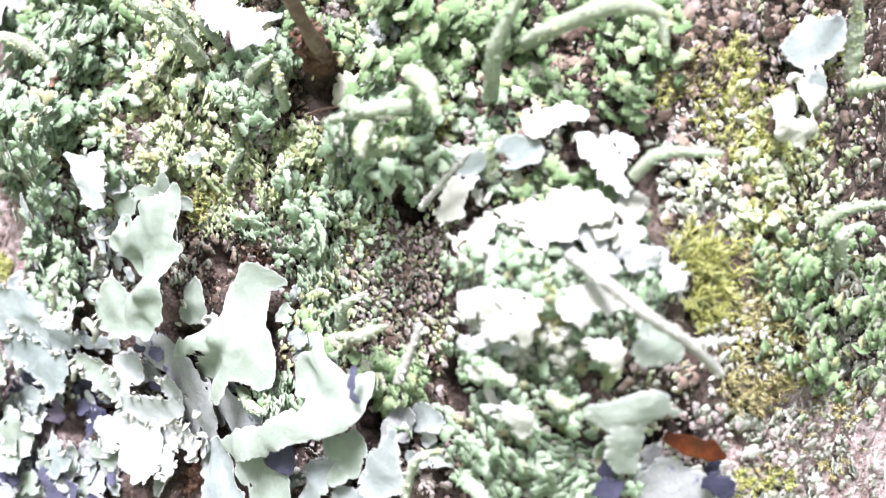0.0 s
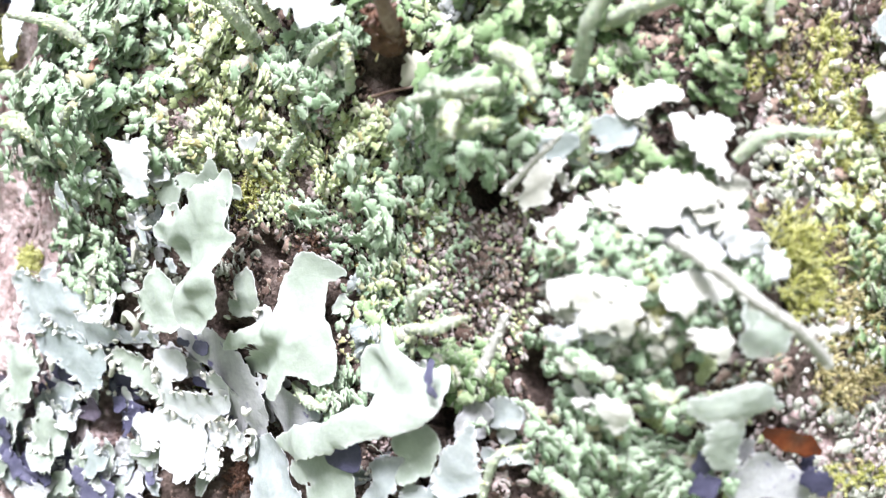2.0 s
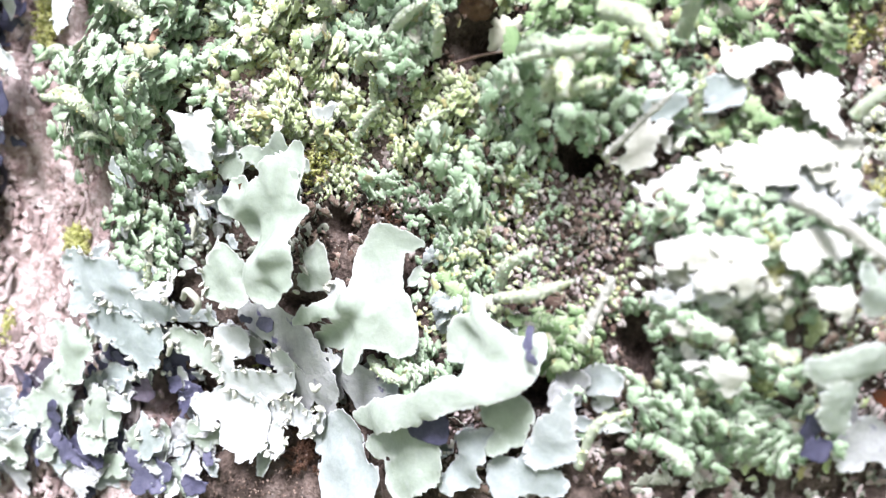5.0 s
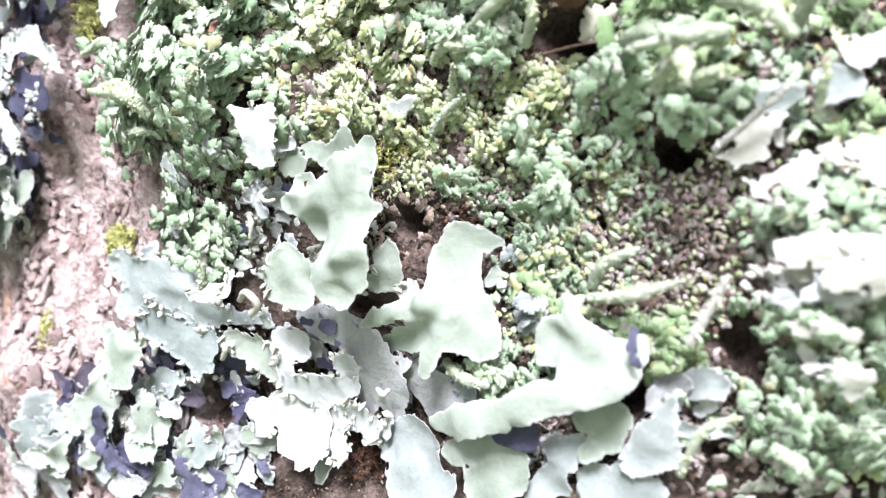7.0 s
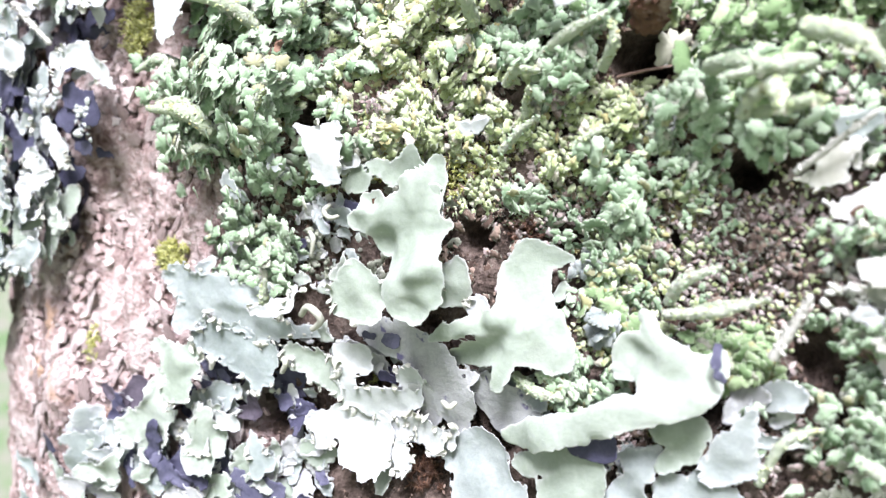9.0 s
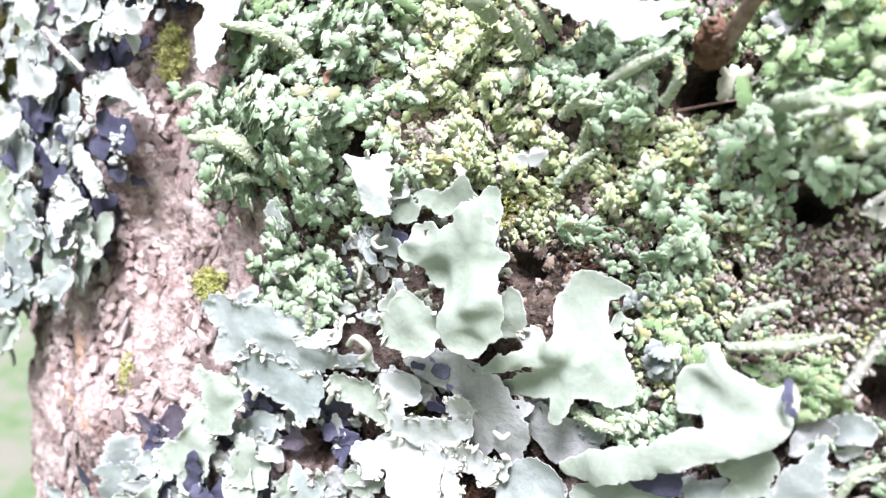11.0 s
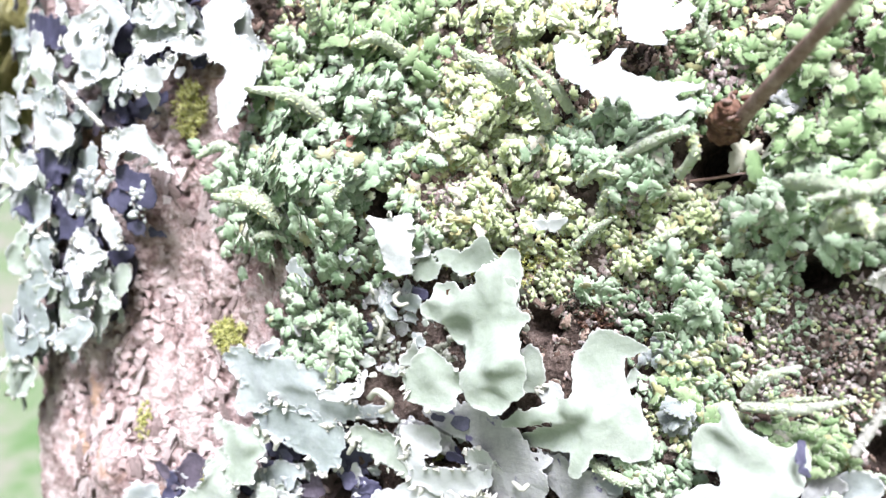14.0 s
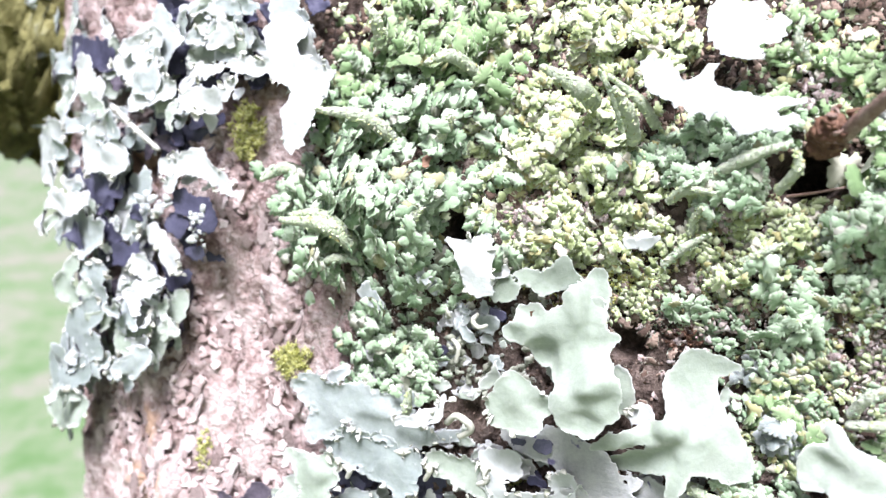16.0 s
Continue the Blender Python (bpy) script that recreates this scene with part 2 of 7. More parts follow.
# ---- noise and mesh helpers ----
def grain(x, y, z=0.0, seed=0):
    """Smooth noise, about -1 to 1, for arrays."""
    x, y, z = np.broadcast_arrays(np.asarray(x, float), np.asarray(y, float), np.asarray(z, float))
    ix, iy, iz = (np.floor(v).astype(np.int64) for v in (x, y, z))
    u, v, w = ((f * f * (3 - 2 * f)) for f in (x - ix, y - iy, z - iz))
    total = 0.0
    for dx in (0, 1):
        for dy in (0, 1):
            for dz in (0, 1):
                k = ((ix + dx) * 73856093) ^ ((iy + dy) * 19349663) ^ ((iz + dz) * 83492791) ^ (seed * 2654435)
                k = (k ^ (k >> 13)) * 1274126177 & 0x7FFFFFFF
                k = (k ^ (k >> 16)) & 0xFFFF
                total = total + (k / 32767.5 - 1) * (u if dx else 1 - u) * (v if dy else 1 - v) * (w if dz else 1 - w)
    return total


def rugged(x, y, z=0.0, seed=0, turns=4):
    total, size = 0.0, 1.0
    for i in range(turns):
        total = total + size * grain(x * 2**i, y * 2**i, z * 2**i, seed + i)
        size *= 0.55
    return total


def mesh(name, points, faces, material, second=None, which=None, flat=False, smooth=None, rim=None):
    me = bpy.data.meshes.new(name)
    if isinstance(faces, list):
        me.from_pydata(np.asarray(points).tolist(), [], faces)
    else:
        n, k = faces.shape
        me.vertices.add(len(points))
        me.vertices.foreach_set("co", np.asarray(points, np.float32).ravel())
        me.loops.add(n * k)
        me.loops.foreach_set("vertex_index", np.asarray(faces, np.int32).ravel())
        me.polygons.add(n)
        me.polygons.foreach_set("loop_start", np.arange(0, n * k, k, dtype=np.int32))
    me.materials.append(material)
    if second:
        me.materials.append(second)
        me.polygons.foreach_set("material_index", np.asarray(which, np.int32))
    me.polygons.foreach_set("use_smooth", np.full(len(me.polygons), not flat) if smooth is None else np.asarray(smooth, bool))
    if rim is not None:
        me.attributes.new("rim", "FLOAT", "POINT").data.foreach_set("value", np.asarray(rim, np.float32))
    me.update(calc_edges=True)
    return me


def part(name, me, parent, label="", kind=""):
    ob = new(name, me)
    ob.parent = parent
    return tagged(ob, label, kind=kind)


def thing(name, s, z, label, category, group="", h=0.0, kind=""):
    """An Empty on the bark at (s, z), to carry a thing's parts, which are built in world places."""
    ob = new(name)
    ob.empty_display_size = 0.003
    ob.location = place(s, z, h)
    return tagged(ob, label, category, group, kind)


def join_under(name, me, owner, label="", kind=""):
    """A part built in world places, under its thing."""
    ob = part(name, me, owner, label, kind)
    ob.matrix_parent_inverse = Matrix.Translation(-owner.location)
    return ob


# ---- leafy lichen: seamless lobed sheets ----
def sheet(strokes, ragged=0.35, curl=0.5, wave=0.6, seed=0, top=None, under=None, thick=0.22, cell=0.27, scallop=0.0, cup=0.0, notch=0.8, lobing=0.5):
    """A lobed sheet over the bark. strokes: branches, each a run of (s, z, h, half width) in millimetres, that flow into one another. ragged: how
    uneven its rim is; curl: how far the rim turns up (down: minus); wave: how far it undulates."""
    segments = []
    for run in strokes:
        run = [tuple(map(float, p)) for p in run]
        segments += list(zip(run[:-1], run[1:])) if len(run) > 1 else [(run[0], run[0])]
    a, b = (np.array([q[i] for q in segments]) for i in (0, 1))
    low = np.minimum(a[:, :2] - a[:, 3:], b[:, :2] - b[:, 3:]).min(0) - 2.0
    high = np.maximum(a[:, :2] + a[:, 3:], b[:, :2] + b[:, 3:]).max(0) + 2.0
    nx, nz = (np.ceil((high - low) / cell).astype(int) + 1)
    gs, gz = np.meshgrid(low[0] + cell * np.arange(nx), low[1] + cell * np.arange(nz), indexing="ij")

    def field(s, z):
        total, weight, height = 0.0, 0.0, 0.0
        for p, q in zip(a, b):
            d = q[:2] - p[:2]
            u = np.clip(((s - p[0]) * d[0] + (z - p[1]) * d[1]) / max(d @ d, 1e-9), 0, 1)
            away = np.hypot(s - p[0] - u * d[0], z - p[1] - u * d[1])
            gap = away - (p[3] + u * (q[3] - p[3]))
            total = total + np.exp(-np.clip(gap, -6, 12) * 5.5)
            k = 1 / (away**2 + 1.5) ** 2
            weight, height = weight + k, height + k * (p[2] + u * (q[2] - p[2]))
        f = -np.log(total) / 5.5
        rim = grain(s * 0.55, z * 0.55, 0, seed) * 1.2 + grain(s * 1.3, z * 1.3, 0, seed + 7) * 0.7 + grain(s * 2.6, z * 2.6, 0, seed + 9) * 0.42 + grain(s * 5.2, z * 5.2, 0, seed + 10) * 0.16
        f = f + ragged * rim
        cleft = np.clip(1 - 5 * np.abs(grain(s * lobing, z * lobing, 0, seed + 13)), 0, 1) + 0.3 * np.clip(1 - 4 * np.abs(grain(s * 2 * lobing, z * 2 * lobing, 0, seed + 15)), 0, 1)
        f = f + notch * cleft * np.exp(np.minimum(f, 0) / 0.8)
        if scallop:
            f = f - scallop * np.abs(np.sin(1.7 * s + 1.1 * grain(s * 0.4, z * 0.4, 0, seed + 3) * 3) * np.cos(1.6 * z + 0.7))
        return f, height / weight

    f, _ = field(gs, gz)
    inside = f < 0
    cells = inside[:-1, :-1] | inside[1:, :-1] | inside[:-1, 1:] | inside[1:, 1:]
    used = np.zeros_like(inside)
    for i in (0, 1):
        for j in (0, 1):
            used[i:i + nx - 1, j:j + nz - 1] |= cells
    number = np.full(inside.shape, -1)
    number[used] = np.arange(used.sum())
    s, z = gs[used].copy(), gz[used].copy()
    out = ~inside[used]
    for _ in range(4):
        e = 0.04
        f0, fs, fz = field(s, z)[0], field(s + e, z)[0], field(s, z + e)[0]
        ds, dz = (fs - f0) / e, (fz - f0) / e
        k = np.where(out, f0 / np.maximum(ds**2 + dz**2, 0.15), 0)
        step = np.maximum(np.hypot(k * ds, k * dz) / (0.6 * cell), 1)
        s, z = s - k * ds / step, z - k * dz / step
    f0, height = field(s, z)
    depth = np.maximum(-f0, 0)
    turn = 0.45 + 0.75 * grain(s * 0.33, z * 0.33, 1.5, seed + 21)
    height = height + curl * turn * np.exp(-depth / 0.7) + wave * (grain(s * 0.28, z * 0.28, 0, seed + 31) + 0.10 * grain(s * 0.8, z * 0.8, 0, seed + 33) + 0.03 * grain(s * 2.2, z * 2.2, 0, seed + 35))
    height = height + cup * np.minimum(depth, 3.0)
    thin = thick * np.clip(depth / 0.5, 0.35, 1)
    upper, lower = place(s, z, height), place(s, z, height - thin)
    ci, cj = np.nonzero(cells)
    quads = np.stack([number[ci, cj], number[ci + 1, cj], number[ci + 1, cj + 1], number[ci, cj + 1]], 1)
    n = len(s)
    edges = np.concatenate([quads[:, [i, (i + 1) % 4]] for i in range(4)])
    keys = np.sort(edges, 1)
    _, first, count = np.unique(keys[:, 0] * (n + 1) + keys[:, 1], return_index=True, return_counts=True)
    rim = edges[first[count == 1]]
    sides = np.stack([rim[:, 1], rim[:, 0], rim[:, 0] + n, rim[:, 1] + n], 1)
    faces = np.concatenate([quads, quads[:, ::-1] + n, sides])
    which = np.concatenate([np.zeros(len(quads)), np.ones(len(quads)), np.zeros(len(sides))])
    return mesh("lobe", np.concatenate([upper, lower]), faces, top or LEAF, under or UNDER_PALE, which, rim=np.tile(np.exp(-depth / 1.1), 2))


def leafy(strokes, label, ragged=0.35, curl=0.5, wave=0.6, seed=0, top=None, under=None, owner=None, category="lichen", beads=0, **more):
    """A leafy lichen of one sheet; with owner, a further lobe of that lichen. beads: how many mealy white grains sit on its rim."""
    s, z, h = strokes[0][0][:3]
    if owner is None:
        owner = thing("leafy_lichen", s, z, label, category, "leafy lichens", 0.0)
        label = ""
        if category == "lichen":
            rng = np.random.default_rng(seed + 900)
            for run in strokes[:3]:
                p, q = run[0], run[-1]
                w, g = 0.45 * q[3] + 0.35, rng.uniform(0, 6.28)
                a = (0.4 * p[0] + 0.6 * q[0] + q[3] * np.cos(g), 0.4 * p[1] + 0.6 * q[1] + q[3] * np.sin(g), q[2] - 2.0, w)
                join_under("young_lobe", sheet([[a, (a[0] + 1.5 * w * np.cos(g), a[1] + 1.5 * w * np.sin(g), a[2] - 0.3, 0.7 * w)]], 0.3, 0.7, 0.3, seed + 17, top, under, lobing=0.8), owner)
    me = sheet(strokes, ragged, curl, wave, seed, top, under, **more)
    join_under("lobe", me, owner, label)
    if beads:
        rim_beads(me, beads, owner, seed)
    return owner


def rim_beads(me, count, owner, seed):
    """Mealy white grains in clumps along the rim of a lobe."""
    rng = np.random.default_rng(seed + 4000)
    n = len(me.vertices)
    at, near = np.zeros(3 * n, np.float32), np.zeros(n, np.float32)
    me.vertices.foreach_get("co", at)
    me.attributes["rim"].data.foreach_get("value", near)
    at = at.reshape(-1, 3)[:n // 2]
    q = at * 1000
    edge = np.nonzero((near[:n // 2] > 0.93) & (grain(q[:, 0] * 0.35, q[:, 1] * 0.35, q[:, 2] * 0.35, seed) > -0.05))[0]
    if len(edge) == 0:
        return
    pick = rng.choice(edge, count)
    points, faces, base = [], [], 0
    for i in pick:
        shape, polys, _, _ = GRAINS[rng.integers(0, len(GRAINS))]
        turn = np.linalg.qr(rng.normal(size=(3, 3)))[0] * rng.uniform(0.6, 1.1) / 1000
        points.append(shape @ turn + at[i] + rng.normal(0, 0.00022, 3) + (0, -0.0002, 0))
        faces.append(np.array(polys) + base)
        base += len(shape)
    join_under("rim_bead", mesh("rim_bead", np.concatenate(points), np.concatenate(faces), SCALE_WHITE, rim=np.full(base, 0.6)), owner, "mealy white grains on the rim", "stuff")


# ---- scaly lichen: small crenate scales ----
def scale_shape(seed, lobes, deep=0.3, rings=(0.6, 1.0), walled=True):
    """One fan-shaped scale with a rim of so many rounded lobes, 1 long from its root, in x (ahead), y (across), z (out); which of its faces are
    its upper side; and how near each point is to the rim."""
    rng = np.random.default_rng(seed)
    around = 3 * lobes + 1
    wide = rng.uniform(0.7, 1.3, lobes)
    ends = np.concatenate([[0], np.cumsum(wide) / wide.sum()]) * 4.7 - 2.35
    reach, tilt, cleft = rng.uniform(0.88, 1.10, lobes), rng.uniform(-0.05, 0.09, lobes), rng.uniform(0.6, 1.3, lobes + 1) * deep
    phi, rim, nod = np.zeros(around), np.zeros(around), np.zeros(around)
    for i in range(lobes):
        gap = ends[i + 1] - ends[i]
        phi[3 * i:3 * i + 3] = ends[i], ends[i] + 0.2 * gap, ends[i] + 0.75 * gap
        rim[3 * i:3 * i + 3] = reach[i] - cleft[i], reach[i], reach[i] + rng.uniform(-0.05, 0.05)
        nod[3 * i:3 * i + 3] = 0.5 * (tilt[i] + tilt[i - 1]), tilt[i], tilt[i]
    phi[-1], rim[-1] = ends[-1], 0.6
    rim *= 0.58 * (1 + 0.20 * np.sin(2 * phi + rng.uniform(0, 6)) + 0.14 * np.sin(3 * phi + rng.uniform(0, 6)))
    bow, broad, side = rng.uniform(-0.25, 0.25), rng.uniform(0.95, 1.35), rng.uniform(-0.15, 0.15)
    rows = []
    for k in rings:
        r = rim * k
        lift = bow * r**2 + side * r * np.sin(phi) + nod * k**2
        rows.append(np.stack([0.5 + r * np.cos(phi), r * np.sin(phi) * broad, lift], -1))
    root, heart = np.array([[0.0, 0.0, -0.08]]), np.array([[0.45, 0.0, 0.03]])
    points = np.concatenate([root, heart, *rows] + ([rows[-1] - (0, 0, 0.055)] if walled else []))
    first, last = 2, 2 + (len(rows) - 1) * around
    low = last + around if walled else last
    tops, rest = [], []
    for i in range(around - 1):
        tops.append((1, first + i, first + i + 1))
        for k in range(len(rows) - 1):
            j = first + k * around + i
            tops += [(j, j + around, j + around + 1), (j, j + around + 1, j + 1)]
        if walled:
            rest += [(last + i, low + i, low + i + 1), (last + i, low + i + 1, last + i + 1)]
        rest.append((0, low + i + 1, low + i))
    for e in (0, around - 1):
        tops.append((0, first + e, 1) if e == 0 else (1, first + e, 0))
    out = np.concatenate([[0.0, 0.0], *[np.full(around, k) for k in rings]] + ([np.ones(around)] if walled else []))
    return points, tops + rest, [True] * len(tops) + [False] * len(rest), out


def granule_shape(seed):
    """A small lumpy grain, about 1 across, flat below."""
    rng = np.random.default_rng(seed + 60)
    t = np.linspace(0, 2 * np.pi, 6, endpoint=False)
    long = rng.uniform(0.8, 1.9)
    rows = [np.stack([long * np.cos(t) * r * rng.uniform(0.5, 1.4, 6), np.sin(t) * r * rng.uniform(0.5, 1.4, 6), h + rng.uniform(-0.12, 0.12, 6)], -1) for r, h in ((0.5, -0.1), (0.36, 0.14))]
    points = np.concatenate([*rows, [[rng.uniform(-0.2, 0.2), rng.uniform(-0.15, 0.15), rng.uniform(0.12, 0.3)]]])
    faces = []
    for i in range(6):
        j = (i + 1) % 6
        faces += [(i, j, 6 + j), (i, 6 + j, 6 + i), (6 + i, 6 + j, 12)]
    return points, faces, [True] * len(faces), np.full(13, 0.6)


SHAPES = [scale_shape(i, 5 + i % 4, 0.20 + 0.04 * (i % 4), (1.0,)) for i in range(14)]
THIN = [scale_shape(i, 5 + i % 3, 0.20 + 0.04 * (i % 4), (1.0,), False) for i in range(14)]
GRAINS = [granule_shape(i) for i in range(12)]


def cushion(s, z, rs, rz, turn, label, material, size=2.2, count=400, pile=1.5, seed=0, singles=40, lift=(-4, 36), upward=-0.2, shapes=None, gaps=0.35, name="scaly_lichen", base=0.0):
    """A cushion of scales over an ellipse of bark (rs, rz, turned by degrees), with a ragged edge and gaps. Some scales are parts of their own."""
    if shapes is None and count > 60:
        size, count = 0.84 * size, int(1.15 * count)
    if name == "bark_crumbs":
        size = 0.65 * size
    shapes, near = shapes or THIN, shapes or SHAPES
    rng = np.random.default_rng(seed + 1000)
    owner = thing(name, s, z, label, *(("lichen", "scaly lichens") if "lichen" in name else ("bark crumbs", "bark crumbs")))
    r, a = np.sqrt(rng.random(count * 4)), rng.uniform(0, 2 * np.pi, count * 4)
    u, v = r * np.cos(a), r * np.sin(a)
    c, d = np.cos(np.radians(turn)), np.sin(np.radians(turn))
    u, v = 1.25 * u, 1.25 * v
    ps, pz = s + rs * u * c - rz * v * d, z + rs * u * d + rz * v * c
    keep = (r < 0.74 + 0.34 * grain(ps * 0.3, pz * 0.3, 0, seed) + 0.16 * rng.normal(size=len(r))) & (grain(ps * 0.45, pz * 0.45, 0, seed + 5) > -1 + 1.3 * gaps - 0.2) & (hollow(ps, pz) > -1.6)
    ps, pz, r = (w[keep][:count] for w in (ps, pz, r))
    n = len(ps)
    along, up, out = axes_at(ps, pz)
    ang = 3.5 * grain(ps * 0.16, pz * 0.16, 0, seed + 12) + rng.normal(0, 0.9, n)
    flat = np.sin(ang)[:, None] * along + (np.cos(ang) + upward)[:, None] * up
    flat /= np.linalg.norm(flat, axis=1, keepdims=True)
    rise = np.radians(rng.uniform(*lift, n))
    ahead = np.cos(rise)[:, None] * flat + np.sin(rise)[:, None] * out
    across = np.cross(out, flat)
    face = np.cross(ahead, across)
    high = pile * rng.random(n) ** 0.7 * (1 - 0.7 * r**2) + pile * (0.9 * grain(ps * 0.25, pz * 0.25, 0, seed + 8) + 0.8 * grain(ps * 0.55, pz * 0.55, 0, seed + 9))
    big = size * rng.uniform(0.55, 1.25, n) / 1000
    root = place(ps, pz, high + base - 0.2)
    order = np.argsort(-(high + 0.4 * rng.random(n)))
    single = set(order[:singles].tolist())
    rest = np.array([i for i in range(n) if i not in single], int)
    points, faces, base = [], [], 0
    smooth, rims = [], []
    for k, (shape, polys, soft, rim) in enumerate(shapes):
        own = rest[rest % len(shapes) == k]
        turned = np.stack([ahead[own], across[own], face[own]], 1) * big[own][:, None, None]
        points.append((np.einsum("pk,nkj->npj", shape, turned) + root[own][:, None]).reshape(-1, 3))
        smooth.append(np.tile(soft, len(own)))
        rims.append(np.tile(rim, len(own)))
        faces.append((np.array(polys)[None] + (base + len(shape) * np.arange(len(own)))[:, None, None]).reshape(-1, 3))
        base += len(shape) * len(own)
    if len(rest):
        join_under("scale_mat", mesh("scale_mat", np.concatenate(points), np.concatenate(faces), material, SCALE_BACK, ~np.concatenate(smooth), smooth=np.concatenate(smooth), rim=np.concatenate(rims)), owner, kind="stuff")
    for i in single:
        me = scale_mesh(i % len(near), material, near)
        ob = part("scale", me, owner)
        m = Matrix.Identity(4)
        for k, col in enumerate((ahead[i] * big[i], across[i] * big[i], face[i] * big[i], root[i] - np.array(owner.location))):
            for j in range(3):
                m[j][k] = col[j]
        ob.matrix_basis = m
    return owner


_made = {}


def scale_mesh(i, material, shapes):
    key = (i, material.name, id(shapes))
    if key not in _made:
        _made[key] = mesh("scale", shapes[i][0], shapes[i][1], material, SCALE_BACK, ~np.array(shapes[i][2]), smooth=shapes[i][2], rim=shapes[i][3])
    return _made[key]


# ---- stalks, twigs, stems: bent tapering rods ----
def rod(points, radii, material, around=10, along=22, rough=0.1, seed=0, blunt=False):
    """A rod through world points with the radii (m) given at them, uneven by the share rough."""
    p, r = np.array(points, float), np.array(radii, float)
    k = np.linspace(0, len(p) - 1, along)
    q = np.concatenate([[2 * p[0] - p[1]], p, [2 * p[-1] - p[-2]]])
    i = np.minimum(k.astype(int), len(p) - 2)
    u = (k - i)[:, None]
    a, b, c, d = q[i], q[i + 1], q[i + 2], q[i + 3]
    line = 0.5 * (2 * b + (c - a) * u + (2 * a - 5 * b + 4 * c - d) * u**2 + (3 * b - a - 3 * c + d) * u**3)
    rad = np.interp(k, np.arange(len(p)), r)
    way = np.gradient(line, axis=0)
    way /= np.linalg.norm(way, axis=1, keepdims=True)
    side = np.cross(way, (0.31, 0.2, 0.93))
    side /= np.linalg.norm(side, axis=1, keepdims=True)
    other = np.cross(way, side)
    t = np.linspace(0, 2 * np.pi, around, endpoint=False)
    ring = np.cos(t)[None, :, None] * side[:, None] + np.sin(t)[None, :, None] * other[:, None]
    uneven = 1 + rough * rng_grain(along, around, seed)
    pts = line[:, None] + ring * (rad[:, None] * uneven)[..., None]
    pts = np.concatenate([pts.reshape(-1, 3), line[:1], line[-1:] + way[-1:] * rad[-1] * (0.3 if blunt else 0.9)])
    faces = []
    for j in range(along - 1):
        for m in range(around):
            faces.append((j * around + m, j * around + (m + 1) % around, (j + 1) * around + (m + 1) % around, (j + 1) * around + m))
    e = along * around
    for m in range(around):
        faces += [(e, (m + 1) % around, m), (e + 1, (along - 1) * around + m, (along - 1) * around + (m + 1) % around)]
    return mesh("rod", pts, faces, material)


def rng_grain(rows, columns, seed):
    j, m = np.meshgrid(np.arange(rows), np.arange(columns), indexing="ij")
    t = m * 2 * np.pi / columns
    return rugged(np.cos(t) * 1.4 + 9, np.sin(t) * 1.4 + 9, j * 0.6, seed, 3)


def mealy(pts, radii, material, owner, count, size, seed, label):
    """Grains and tiny scales that coat a stalk or stem through pts."""
    rng = np.random.default_rng(seed + 6000)
    p, k = np.array(pts), rng.uniform(0.0, len(pts) - 1.05, count)
    i = k.astype(int)
    u = (k - i)[:, None]
    q = np.concatenate([[2 * p[0] - p[1]], p, [2 * p[-1] - p[-2]]])
    a, b, c, d = q[i], q[i + 1], q[i + 2], q[i + 3]
    line = 0.5 * (2 * b + (c - a) * u + (2 * a - 5 * b + 4 * c - d) * u**2 + (3 * b - a - 3 * c + d) * u**3)
    away = rng.normal(size=(count, 3))
    way = p[i + 1] - p[i]
    away -= way * ((away * way).sum(1) / (way * way).sum(1))[:, None]
    away /= np.linalg.norm(away, axis=1, keepdims=True)
    at = line + away * (np.interp(k, np.arange(len(p)), radii) * 0.96)[:, None]
    points, faces, base = [], [], 0
    for n in range(count):
        shape, polys, _, _ = GRAINS[rng.integers(0, len(GRAINS))]
        turn = np.linalg.qr(rng.normal(size=(3, 3)))[0] * size * rng.uniform(0.5, 1.3) / 1000
        points.append(shape @ turn + at[n])
        faces.append(np.array(polys) + base)
        base += len(shape)
    join_under("mealy_grain", mesh("mealy_grain", np.concatenate(points), np.concatenate(faces), material, rim=np.full(base, 0.7)), owner, label, "stuff")


def stalk(run, wide=1.0, tip=0.35, label="pale green mealy lichen stalk, bent and pointed", material=None, seed=0):
    """A hollow-looking lichen stalk through (s, z, h) points from its root."""
    pts = [place(*p) for p in run]
    radii = np.interp(np.linspace(0, 1, len(pts)), (0, 0.55, 1), (0.9 * wide, wide, tip * wide)) / 2000
    ob = thing("lichen_stalk", *run[0][:2], label, "lichen stalk", "lichen stalks")
    join_under("shaft", rod(pts, radii, material or STALK, 12, 40, 0.16, seed), ob)
    mealy(pts, radii, SCALE_PALE if seed % 3 else SCALE_BLUE, ob, int(46 * wide), 0.42, seed, "mealy green and white grains")
    return ob


def rolled_rim(run, wide, owner, seed=0):
    """A rolled-in white rim of a leafy lichen, a part of it."""
    pts = [place(*p) for p in run]
    join_under("rolled_rim", rod(pts, np.interp(np.linspace(0, 1, len(pts)), (0, 0.5, 1), (0.8, 1, 0.7)) * wide / 2000, SCALE_WHITE, 10, 26, 0.2, seed), owner, "rolled-in white rim")


